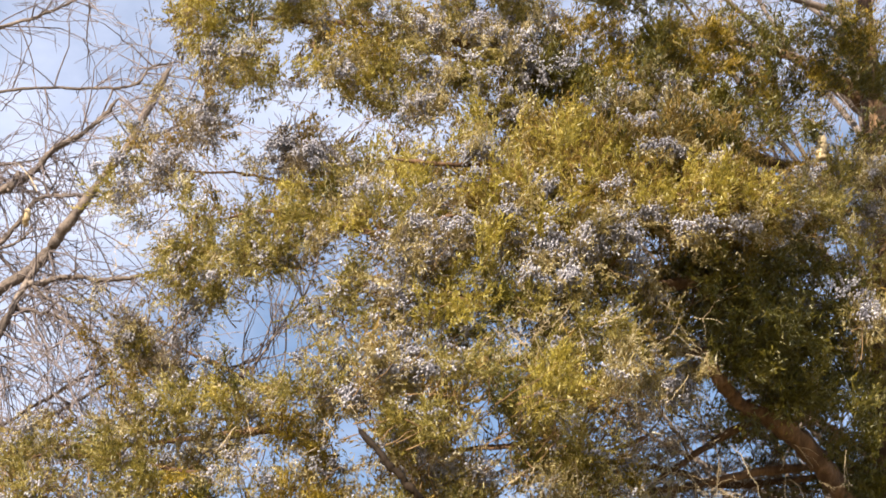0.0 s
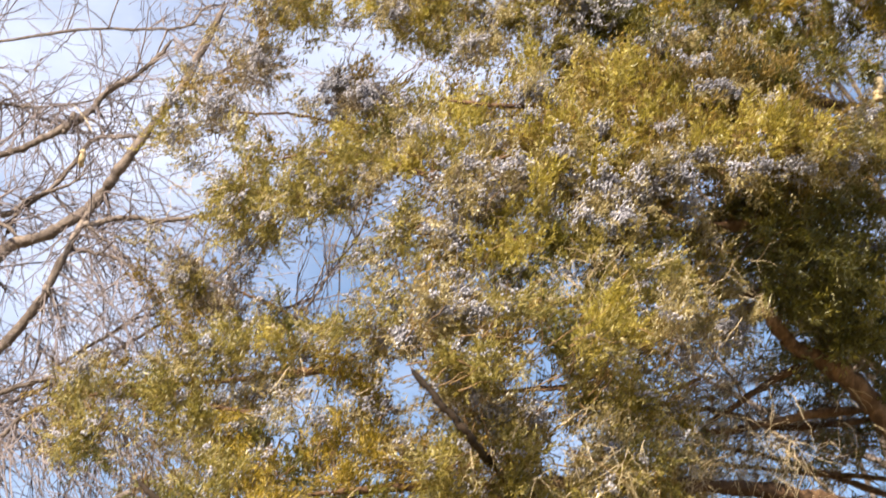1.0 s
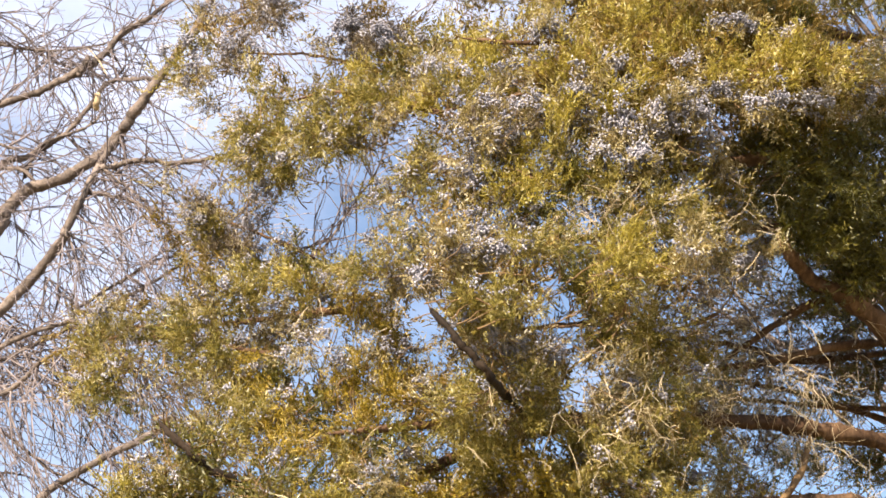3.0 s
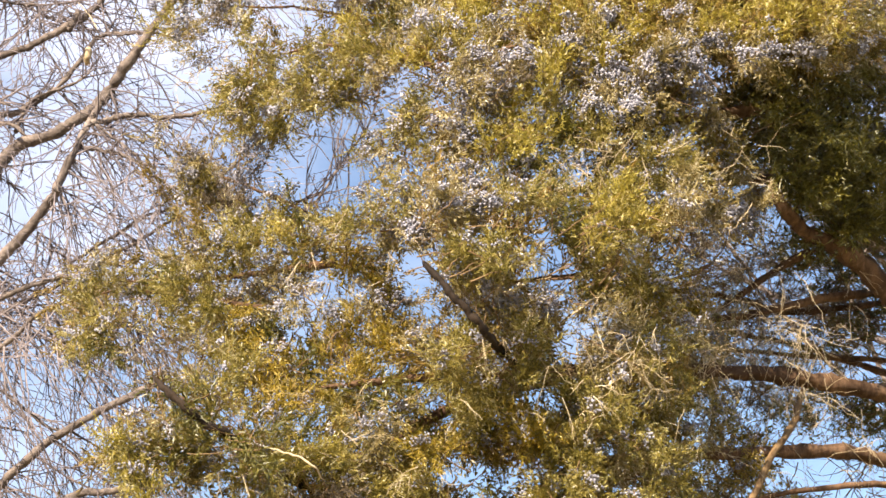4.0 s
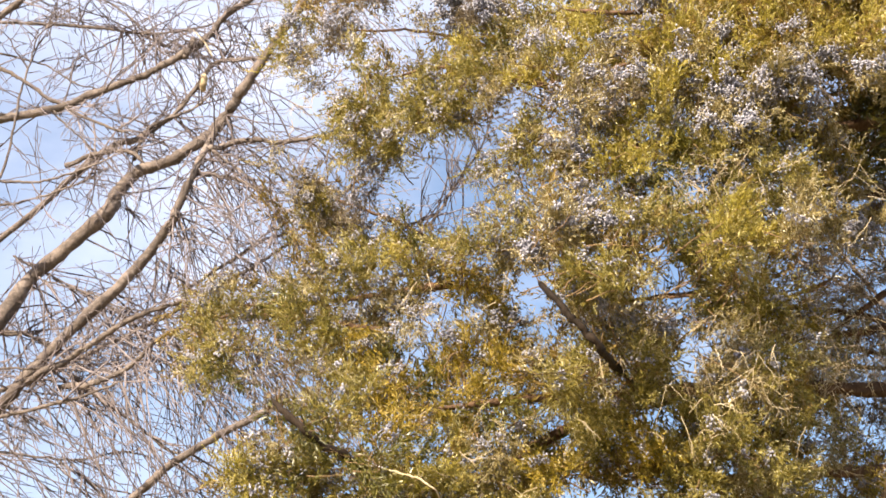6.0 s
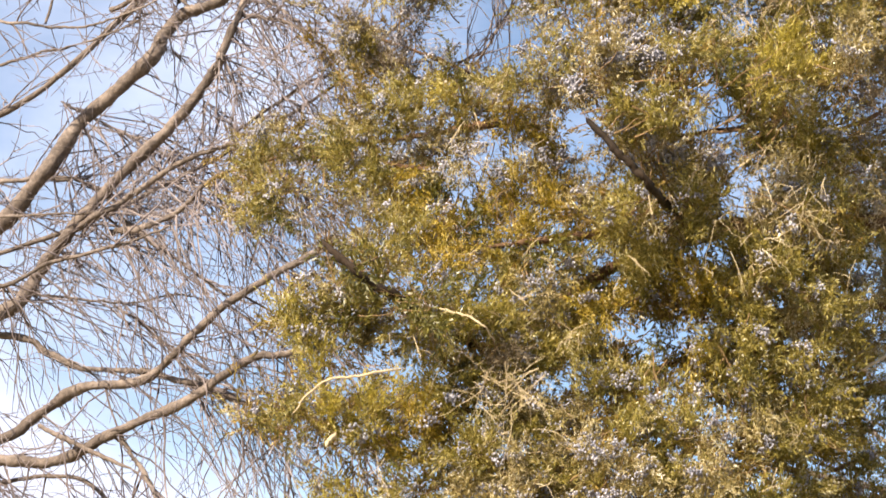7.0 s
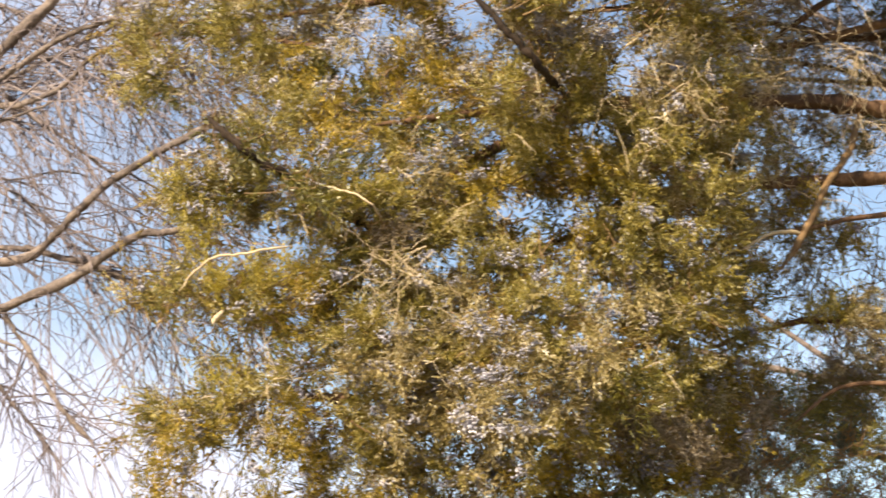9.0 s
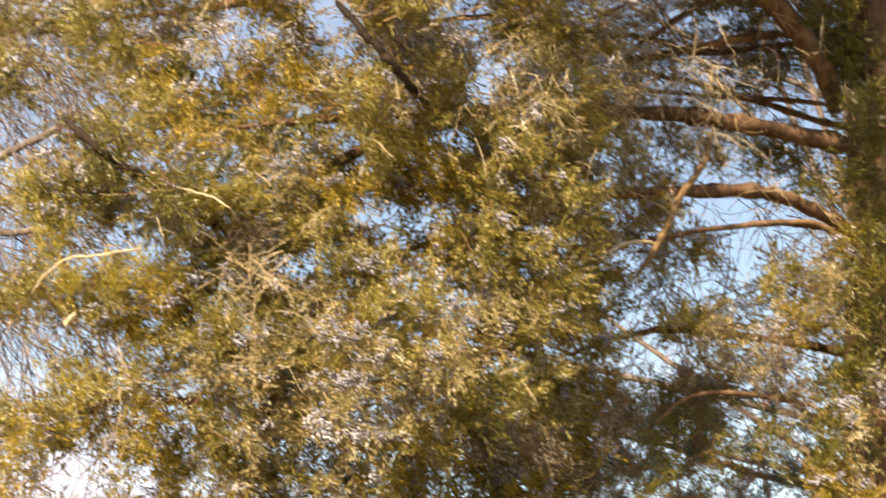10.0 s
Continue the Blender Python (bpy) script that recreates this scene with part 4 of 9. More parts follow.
b.clump((0.269, 4.695, 3.469), 0.077, 0.049, "inner", 0, 0.4)
b.clump((0.214, 4.398, 3.293), 0.046, 0.034, "dull", 0, 0.5)
b.clump((0.410, 4.138, 3.440), 0.049, 0.033, "dull", 0.2)
b.clump((0.448, 4.446, 3.574), 0.069, 0.046, "inner", 0, 0.4)
b.clump((0.533, 4.477, 3.635), 0.043, 0.031, "dull", 0.2)
b.clump((0.616, 4.702, 3.653), 0.058, 0.051, "dull", 1)
b.clump((0.512, 4.608, 3.564), 0.049, 0.034, "dull", 0.3, 0.4)
b.clump((0.488, 4.845, 3.598), 0.049, 0.033, "dull", 0.2, 0.4)
b.clump((0.358, 4.416, 3.363), 0.052, 0.027, "olive", 0.06, 1.35)
b.clump((0.374, 4.916, 3.550), 0.077, 0.040, "inner", 0, 0.55)
b.clump((0.358, 4.619, 3.450), 0.072, 0.038, "inner", 0, 0.4)
b.clump((0.346, 4.479, 3.324), 0.052, 0.047, "olive", 0.06, 1.35)
b.clump((0.372, 4.728, 3.412), 0.073, 0.066, "inner", 0, 0.4)
b.clump((0.384, 4.545, 3.212), 0.053, 0.072, "inner", 0, 0.4)
b.clump((0.075, 4.467, 3.321), 0.047, 0.034, "dull", 0.7, 1.35)
b.clump((0.012, 4.572, 3.358), 0.056, 0.053, "inner", 0, 0.4)
b.clump((-0.082, 4.532, 3.355), 0.056, 0.039, "inner", 0, 0.4)
b.clump((0.510, 4.806, 3.482), 0.051, 0.037, "dull", 0.1, 0.3)
b.clump((0.468, 4.591, 3.304), 0.046, 0.035, "dull", 0.1, 0.4)
b.clump((0.472, 4.697, 3.400), 0.047, 0.052, "moss", 0.06, 0.6)
b.clump((0.488, 4.932, 3.488), 0.066, 0.073, "inner", 0, 0.4)
b.clump((0.525, 4.481, 3.489), 0.050, 0.038, "brown", 0, 0.55)
b.clump((0.662, 4.884, 3.573), 0.055, 0.041, "brown", 0, 0.5)
b.clump((0.585, 4.924, 3.507), 0.055, 0.038, "dull", 0, 0.55)
b.done()

# dense heart of the crown near the trunk, its shade put into the leaf colour
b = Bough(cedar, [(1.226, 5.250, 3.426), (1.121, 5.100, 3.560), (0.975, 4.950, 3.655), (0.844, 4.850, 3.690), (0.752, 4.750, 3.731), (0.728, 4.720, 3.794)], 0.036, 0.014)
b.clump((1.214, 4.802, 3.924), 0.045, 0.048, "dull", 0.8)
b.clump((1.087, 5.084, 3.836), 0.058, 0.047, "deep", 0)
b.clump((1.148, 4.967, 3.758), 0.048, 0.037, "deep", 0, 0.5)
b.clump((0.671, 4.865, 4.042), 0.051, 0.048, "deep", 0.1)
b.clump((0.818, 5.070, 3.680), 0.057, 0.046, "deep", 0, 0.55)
# added clumps that block the sun from the limb
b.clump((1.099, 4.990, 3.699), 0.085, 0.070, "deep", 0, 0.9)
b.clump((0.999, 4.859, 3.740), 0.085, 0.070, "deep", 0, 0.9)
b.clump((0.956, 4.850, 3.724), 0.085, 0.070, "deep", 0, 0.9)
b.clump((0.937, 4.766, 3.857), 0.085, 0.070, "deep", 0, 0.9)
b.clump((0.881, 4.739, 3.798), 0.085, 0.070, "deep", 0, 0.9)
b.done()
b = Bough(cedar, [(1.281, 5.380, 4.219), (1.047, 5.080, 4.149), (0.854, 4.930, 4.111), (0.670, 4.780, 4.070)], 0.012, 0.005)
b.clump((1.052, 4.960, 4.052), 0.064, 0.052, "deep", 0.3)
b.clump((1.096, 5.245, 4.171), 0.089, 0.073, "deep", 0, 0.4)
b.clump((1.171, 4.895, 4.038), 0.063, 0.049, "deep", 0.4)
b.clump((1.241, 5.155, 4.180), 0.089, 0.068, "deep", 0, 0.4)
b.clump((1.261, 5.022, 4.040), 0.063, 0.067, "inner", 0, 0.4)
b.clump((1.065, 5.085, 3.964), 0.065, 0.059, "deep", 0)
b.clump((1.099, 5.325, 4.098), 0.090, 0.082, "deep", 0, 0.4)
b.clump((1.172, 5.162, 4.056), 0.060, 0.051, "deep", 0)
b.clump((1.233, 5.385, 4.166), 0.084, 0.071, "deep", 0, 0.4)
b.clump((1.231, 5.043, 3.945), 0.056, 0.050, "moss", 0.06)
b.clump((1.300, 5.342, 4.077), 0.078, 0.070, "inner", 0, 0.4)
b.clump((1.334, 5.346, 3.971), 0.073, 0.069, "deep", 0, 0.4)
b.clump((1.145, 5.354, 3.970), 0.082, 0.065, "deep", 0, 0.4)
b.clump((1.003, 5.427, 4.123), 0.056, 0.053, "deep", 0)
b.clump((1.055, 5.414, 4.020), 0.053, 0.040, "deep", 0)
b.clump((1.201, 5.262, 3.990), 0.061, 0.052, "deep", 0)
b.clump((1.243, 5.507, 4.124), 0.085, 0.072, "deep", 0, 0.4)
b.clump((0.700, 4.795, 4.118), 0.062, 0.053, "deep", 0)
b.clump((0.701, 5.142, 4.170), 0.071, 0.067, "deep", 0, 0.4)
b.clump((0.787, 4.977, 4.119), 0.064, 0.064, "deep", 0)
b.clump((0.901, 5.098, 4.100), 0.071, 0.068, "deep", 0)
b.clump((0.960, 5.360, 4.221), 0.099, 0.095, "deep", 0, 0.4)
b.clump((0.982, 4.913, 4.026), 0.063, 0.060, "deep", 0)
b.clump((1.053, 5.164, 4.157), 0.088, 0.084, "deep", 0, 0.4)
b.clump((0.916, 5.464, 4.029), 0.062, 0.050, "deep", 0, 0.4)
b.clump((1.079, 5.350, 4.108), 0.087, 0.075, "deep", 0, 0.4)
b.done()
b = Bough(cedar, [(1.301, 5.380, 3.707), (0.865, 5.280, 3.612), (0.605, 5.180, 3.626), (0.351, 5.080, 3.604)], 0.012, 0.005)
b.clump((1.287, 5.289, 3.825), 0.069, 0.069, "deep", 0, 0.4)
b.clump((1.275, 5.386, 3.756), 0.077, 0.069, "deep", 0, 0.4)
b.clump((1.304, 5.354, 3.649), 0.065, 0.069, "deep", 0, 0.4)
b.clump((1.177, 5.365, 3.818), 0.049, 0.037, "deep", 0, 0.4)
b.clump((1.249, 5.492, 3.692), 0.056, 0.053, "deep", 0)
b.clump((0.994, 5.362, 3.923), 0.052, 0.043, "deep", 0, 0.6)
b.clump((1.052, 5.300, 3.812), 0.045, 0.039, "deep", 0, 0.6)
b.clump((0.984, 5.379, 3.762), 0.051, 0.036, "deep", 0, 0.5)
b.clump((0.259, 4.987, 3.583), 0.082, 0.052, "inner", 0, 0.55)
b.clump((0.369, 4.979, 3.508), 0.078, 0.071, "inner", 0, 0.55)
b.clump((0.682, 5.262, 3.482), 0.058, 0.041, "dull", 0.1, 0.25)
b.clump((0.798, 5.367, 3.555), 0.050, 0.036, "dull", 0, 0.3)
b.clump((0.947, 5.448, 3.584), 0.054, 0.042, "deep", 0, 0.3)
b.clump((0.971, 5.461, 3.881), 0.056, 0.040, "deep", 0)
b.clump((0.547, 5.314, 3.675), 0.062, 0.044, "dull", 0, 0.4)
b.clump((0.693, 5.379, 3.746), 0.063, 0.045, "dull", 0, 0.4)
b.clump((0.820, 5.475, 3.417), 0.066, 0.045, "dull", 0, 0.4)
b.clump((0.513, 5.241, 3.426), 0.057, 0.046, "brown", 0, 0.4)
b.clump((1.196, 5.371, 3.705), 0.055, 0.058, "deep", 0)
b.clump((1.320, 5.424, 3.630), 0.065, 0.090, "deep", 0, 0.4)
b.clump((1.069, 5.409, 3.786), 0.046, 0.040, "moss", 0.06, 0.5)
b.clump((0.811, 5.231, 3.628), 0.073, 0.029, "brown", 0, 0.5)
b.clump((1.031, 5.408, 3.718), 0.061, 0.030, "brown", 0, 0.5)
b.clump((1.141, 5.471, 3.634), 0.061, 0.037, "deep", 0, 0.5)
b.clump((0.551, 5.343, 3.434), 0.069, 0.096, "inner", 0, 0.4)
b.clump((0.734, 5.105, 3.539), 0.057, 0.043, "brown", 0, 0.4)
b.clump((0.912, 5.296, 3.608), 0.059, 0.038, "brown", 0, 0.4)
b.clump((1.079, 5.468, 3.671), 0.058, 0.055, "deep", 0, 0.6)
b.clump((0.614, 5.411, 3.584), 0.081, 0.057, "inner", 0, 0.55)
b.clump((0.691, 5.196, 3.444), 0.057, 0.026, "brown", 0, 0.5)
b.done()
b = Bough(cedar, [(1.385, 5.430, 3.289), (1.320, 5.280, 3.330), (1.291, 5.180, 3.470), (1.287, 5.180, 3.646)], 0.012, 0.005)
b.clump((1.246, 5.044, 3.851), 0.052, 0.050, "deep", 0)
b.clump((1.246, 5.067, 3.731), 0.049, 0.049, "deep", 0)
b.clump((1.215, 5.121, 3.647), 0.055, 0.049, "deep", 0)
b.clump((1.252, 5.145, 3.560), 0.046, 0.049, "deep", 0)
b.clump((1.249, 5.185, 3.560), 0.047, 0.064, "deep", 0)
b.clump((1.270, 5.165, 3.406), 0.066, 0.089, "deep", 0, 0.4)
b.clump((1.336, 5.307, 3.335), 0.071, 0.087, "deep", 0, 0.4)
b.done()

# dense inner foliage behind the trunk-side limb, coloured dark as shade
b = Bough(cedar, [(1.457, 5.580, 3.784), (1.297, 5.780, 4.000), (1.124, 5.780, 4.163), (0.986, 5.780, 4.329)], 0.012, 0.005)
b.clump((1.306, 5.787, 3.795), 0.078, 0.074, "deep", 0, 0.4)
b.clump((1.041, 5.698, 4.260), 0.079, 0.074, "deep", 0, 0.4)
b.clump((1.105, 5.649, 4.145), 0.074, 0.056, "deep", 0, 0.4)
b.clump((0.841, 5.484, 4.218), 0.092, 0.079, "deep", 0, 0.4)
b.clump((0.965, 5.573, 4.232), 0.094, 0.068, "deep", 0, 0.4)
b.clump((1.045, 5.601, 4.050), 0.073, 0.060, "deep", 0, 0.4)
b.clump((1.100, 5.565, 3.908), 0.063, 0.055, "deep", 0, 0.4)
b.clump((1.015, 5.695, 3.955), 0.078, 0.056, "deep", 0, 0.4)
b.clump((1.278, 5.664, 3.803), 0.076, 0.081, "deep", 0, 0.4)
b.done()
b = Bough(cedar, [(1.431, 5.580, 3.446), (1.175, 5.680, 3.559), (0.910, 5.680, 3.657), (0.642, 5.680, 3.718)], 0.012, 0.005)
b.clump((0.887, 5.596, 3.924), 0.066, 0.038, "dull", 0, 0.4)
b.clump((0.670, 5.702, 3.681), 0.069, 0.050, "dull", 0, 0.4)
b.clump((0.793, 5.557, 3.508), 0.067, 0.049, "dull", 0, 0.4)
b.clump((0.634, 5.625, 3.486), 0.068, 0.046, "dull", 0, 0.4)
b.clump((0.740, 5.648, 3.756), 0.069, 0.047, "brown", 0, 0.35)
b.clump((1.138, 5.546, 3.389), 0.082, 0.041, "deep", 0, 0.4)
b.clump((0.906, 5.503, 3.586), 0.058, 0.037, "deep", 0, 0.35)
b.clump((0.608, 5.577, 3.519), 0.075, 0.062, "inner", 0, 0.55)
b.done()

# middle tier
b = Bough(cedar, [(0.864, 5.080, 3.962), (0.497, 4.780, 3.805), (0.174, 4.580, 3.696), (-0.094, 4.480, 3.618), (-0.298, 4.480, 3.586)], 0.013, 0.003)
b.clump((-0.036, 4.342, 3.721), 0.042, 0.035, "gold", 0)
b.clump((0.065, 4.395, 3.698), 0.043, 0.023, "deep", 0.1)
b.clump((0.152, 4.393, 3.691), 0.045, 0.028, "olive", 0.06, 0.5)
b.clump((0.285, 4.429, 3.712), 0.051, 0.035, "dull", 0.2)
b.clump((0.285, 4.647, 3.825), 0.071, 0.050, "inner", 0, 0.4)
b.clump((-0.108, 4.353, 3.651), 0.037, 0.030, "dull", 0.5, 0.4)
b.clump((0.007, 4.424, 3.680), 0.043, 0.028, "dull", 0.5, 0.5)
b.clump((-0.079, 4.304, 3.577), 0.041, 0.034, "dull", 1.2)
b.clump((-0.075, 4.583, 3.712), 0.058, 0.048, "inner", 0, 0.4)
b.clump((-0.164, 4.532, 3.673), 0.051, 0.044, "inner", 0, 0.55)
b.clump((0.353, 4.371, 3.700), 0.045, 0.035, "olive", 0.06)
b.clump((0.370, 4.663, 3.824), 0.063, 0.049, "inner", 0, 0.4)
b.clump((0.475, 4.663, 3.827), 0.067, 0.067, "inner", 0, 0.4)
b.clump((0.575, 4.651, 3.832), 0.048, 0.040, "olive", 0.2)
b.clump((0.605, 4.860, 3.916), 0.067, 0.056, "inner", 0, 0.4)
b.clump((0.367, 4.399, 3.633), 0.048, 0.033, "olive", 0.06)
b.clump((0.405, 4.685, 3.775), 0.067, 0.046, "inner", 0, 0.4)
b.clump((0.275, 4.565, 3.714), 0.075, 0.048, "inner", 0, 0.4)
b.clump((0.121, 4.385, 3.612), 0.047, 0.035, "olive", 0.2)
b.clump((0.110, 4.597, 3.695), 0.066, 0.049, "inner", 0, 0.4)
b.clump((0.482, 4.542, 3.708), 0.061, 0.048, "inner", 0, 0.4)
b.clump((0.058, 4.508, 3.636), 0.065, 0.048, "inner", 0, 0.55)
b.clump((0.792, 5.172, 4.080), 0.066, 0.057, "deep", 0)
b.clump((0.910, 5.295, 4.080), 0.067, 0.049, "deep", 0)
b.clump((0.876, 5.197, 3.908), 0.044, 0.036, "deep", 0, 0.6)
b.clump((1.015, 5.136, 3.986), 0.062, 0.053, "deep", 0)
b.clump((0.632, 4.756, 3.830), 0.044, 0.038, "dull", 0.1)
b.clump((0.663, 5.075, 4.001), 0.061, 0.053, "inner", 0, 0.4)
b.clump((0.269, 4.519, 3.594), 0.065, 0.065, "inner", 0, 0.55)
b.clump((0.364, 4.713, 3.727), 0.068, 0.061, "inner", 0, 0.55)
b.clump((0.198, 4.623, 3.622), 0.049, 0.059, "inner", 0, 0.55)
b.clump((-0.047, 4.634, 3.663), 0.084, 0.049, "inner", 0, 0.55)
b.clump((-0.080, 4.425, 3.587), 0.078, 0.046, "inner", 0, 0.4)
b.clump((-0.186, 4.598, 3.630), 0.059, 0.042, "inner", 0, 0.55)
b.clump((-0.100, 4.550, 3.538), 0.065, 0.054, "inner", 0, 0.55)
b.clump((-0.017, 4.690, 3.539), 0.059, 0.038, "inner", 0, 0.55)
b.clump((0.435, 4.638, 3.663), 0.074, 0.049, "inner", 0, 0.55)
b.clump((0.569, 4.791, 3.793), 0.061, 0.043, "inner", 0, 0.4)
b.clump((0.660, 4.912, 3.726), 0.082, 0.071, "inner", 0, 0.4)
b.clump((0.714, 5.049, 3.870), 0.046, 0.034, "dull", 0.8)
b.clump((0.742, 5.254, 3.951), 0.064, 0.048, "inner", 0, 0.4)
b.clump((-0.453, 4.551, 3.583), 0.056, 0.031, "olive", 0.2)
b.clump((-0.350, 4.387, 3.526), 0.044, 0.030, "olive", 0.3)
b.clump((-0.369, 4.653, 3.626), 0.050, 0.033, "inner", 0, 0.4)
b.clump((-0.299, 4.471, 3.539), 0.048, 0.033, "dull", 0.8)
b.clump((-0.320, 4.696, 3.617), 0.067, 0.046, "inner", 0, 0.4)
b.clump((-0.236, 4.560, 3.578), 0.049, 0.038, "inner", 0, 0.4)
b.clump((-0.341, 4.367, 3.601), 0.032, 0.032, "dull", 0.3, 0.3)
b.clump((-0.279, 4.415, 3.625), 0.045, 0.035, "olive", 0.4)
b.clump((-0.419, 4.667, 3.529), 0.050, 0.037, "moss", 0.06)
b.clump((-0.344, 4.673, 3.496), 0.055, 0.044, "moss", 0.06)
# one more added sun-blocking clump for the trunk-side limb
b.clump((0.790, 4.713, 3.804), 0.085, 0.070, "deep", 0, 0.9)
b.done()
# the shade on this limb is in its bark colour
b = Bough(cedar, [(0.052, 4.900, 3.278), (-0.003, 4.450, 3.181), (-0.048, 4.040, 3.090), (-0.096, 4.000, 3.135), (-0.146, 4.000, 3.195), (-0.202, 4.040, 3.278)], 0.0095, 0.008, SHADE_BARK, "cedar limb coloured dark to stand in for shade")
b.clump((-0.153, 4.032, 3.438), 0.034, 0.030, "dull", 0.6, 1.35)
b.clump((-0.148, 4.275, 3.565), 0.048, 0.042, "inner", 0, 0.4)
b.clump((0.045, 4.008, 3.426), 0.043, 0.032, "olive", 0.4, 1.35)
b.clump((0.241, 4.019, 3.396), 0.043, 0.043, "gold", 0, 1.35)
b.clump((0.227, 4.035, 3.338), 0.032, 0.027, "olive", 0.06, 1.35)
b.clump((0.297, 4.119, 3.333), 0.030, 0.021, "olive", 0.06, 1.35)
b.clump((0.138, 4.055, 3.420), 0.032, 0.032, "deep", 0, 0.5)
b.clump((0.152, 4.123, 3.377), 0.032, 0.039, "deep", 0, 1.35)
b.clump((-0.062, 4.134, 3.454), 0.056, 0.033, "dull", 1.4, 1.35)
b.clump((-0.142, 4.098, 3.424), 0.039, 0.028, "dull", 0.5, 1.35)
b.clump((-0.154, 4.340, 3.542), 0.055, 0.039, "inner", 0, 0.4)
b.clump((0.005, 3.997, 3.279), 0.049, 0.031, "olive", 0.06, 1.35)
b.clump((0.021, 4.238, 3.393), 0.069, 0.044, "inner", 0, 0.4)
b.clump((-0.087, 4.050, 3.316), 0.043, 0.036, "olive", 0.2, 1.35)
b.clump((-0.118, 4.210, 3.310), 0.044, 0.026, "olive", 0.06, 1.35)
b.clump((-0.036, 4.190, 3.316), 0.040, 0.026, "olive", 0.06, 1.35)
b.clump((0.205, 4.138, 3.332), 0.037, 0.028, "olive", 0.06, 1.35)
b.clump((0.354, 4.288, 3.137), 0.038, 0.052, "olive", 0.06, 1.35)
b.clump((0.279, 4.363, 3.191), 0.034, 0.045, "dull", 0.2, 1.35)
b.clump((0.293, 4.601, 3.272), 0.047, 0.064, "inner", 0, 0.4)
b.clump((0.259, 4.313, 3.087), 0.045, 0.045, "dull", 0.4, 1.35)
b.clump((0.288, 4.594, 3.171), 0.063, 0.063, "inner", 0, 0.4)
b.clump((0.187, 4.624, 3.119), 0.074, 0.054, "inner", 0, 0.4)
b.clump((0.243, 4.768, 3.151), 0.076, 0.055, "inner", 0, 0.55)
b.clump((0.004, 4.300, 3.242), 0.040, 0.038, "dull", 1, 1.35)
b.clump((-0.037, 4.237, 3.276), 0.042, 0.028, "dull", 0.8, 0.5)
b.clump((-0.078, 4.256, 3.255), 0.040, 0.028, "dull", 0.3, 1.35)
b.clump((0.043, 4.238, 3.146), 0.044, 0.033, "olive", 0.06, 1.35)
b.clump((0.060, 4.461, 3.229), 0.062, 0.046, "inner", 0, 0.4)
b.clump((-0.092, 4.267, 3.158), 0.051, 0.037, "olive", 0.06, 1.35)
b.clump((-0.103, 4.470, 3.218), 0.072, 0.052, "inner", 0, 0.4)
b.clump((-0.144, 4.221, 3.084), 0.041, 0.032, "olive", 0.06, 1.35)
b.clump((-0.149, 4.470, 3.175), 0.058, 0.045, "inner", 0, 0.4)
b.clump((-0.040, 4.513, 3.112), 0.054, 0.039, "olive", 0.06, 1.35)
b.clump((0.043, 4.328, 3.092), 0.040, 0.033, "olive", 0.06, 1.35)
b.clump((0.037, 4.579, 3.194), 0.056, 0.046, "inner", 0, 0.4)
b.clump((-0.093, 4.322, 3.091), 0.049, 0.033, "olive", 0.06, 1.35)
b.clump((0.226, 4.310, 3.110), 0.042, 0.031, "dull", 0.1, 1.35)
b.clump((0.254, 4.553, 3.197), 0.059, 0.043, "inner", 0, 0.4)
b.clump((-0.220, 4.356, 3.501), 0.044, 0.034, "dull", 1)
b.done()
b = Bough(cedar, [(-0.478, 4.880, 3.626), (-0.727, 4.980, 3.633), (-0.952, 5.080, 3.657), (-1.204, 5.180, 3.697)], 0.011, 0.002)
b.clump((-0.748, 4.893, 3.822), 0.047, 0.031, "brown", 0.2)
b.clump((-0.555, 4.646, 3.691), 0.034, 0.026, "deep", 0, 0.59)
b.clump((-0.711, 4.868, 3.762), 0.064, 0.033, "olive", 0.06)
b.clump((-0.597, 4.740, 3.679), 0.059, 0.032, "gold", 0)
b.clump((-0.473, 4.760, 3.654), 0.079, 0.043, "inner", 0, 0.4)
b.clump((-0.836, 4.976, 3.738), 0.083, 0.053, "inner", 0, 0.4)
b.clump((-0.903, 5.053, 3.740), 0.072, 0.045, "inner", 0, 0.4)
b.clump((-1.040, 5.190, 3.711), 0.058, 0.054, "deep", 0, 0.4)
b.clump((-0.925, 5.020, 3.585), 0.064, 0.053, "inner", 0, 0.4)
b.clump((-0.880, 5.037, 3.616), 0.071, 0.060, "inner", 0, 0.4)
b.clump((-1.277, 5.228, 3.689), 0.082, 0.066, "inner", 0, 0.4)
b.clump((-1.142, 5.169, 3.708), 0.066, 0.047, "inner", 0, 0.4)
b.clump((-0.754, 5.079, 3.732), 0.083, 0.053, "inner", 0, 0.4)
b.clump((-0.775, 5.158, 3.626), 0.084, 0.053, "inner", 0, 0.4)
b.clump((-0.672, 5.021, 3.620), 0.064, 0.041, "inner", 0, 0.4)
b.clump((-0.682, 4.970, 3.489), 0.067, 0.055, "deep", 0, 0.4)
b.clump((-0.567, 4.751, 3.603), 0.051, 0.035, "olive", 0.2)
b.clump((-0.585, 4.953, 3.695), 0.071, 0.049, "inner", 0, 0.4)
b.clump((-0.459, 4.955, 3.652), 0.069, 0.051, "inner", 0, 0.4)
b.clump((-0.367, 4.903, 3.579), 0.076, 0.062, "inner", 0, 0.4)
b.clump((-0.372, 4.934, 3.511), 0.065, 0.043, "inner", 0, 0.4)
b.clump((-0.412, 4.887, 3.397), 0.079, 0.040, "inner", 0, 0.4)
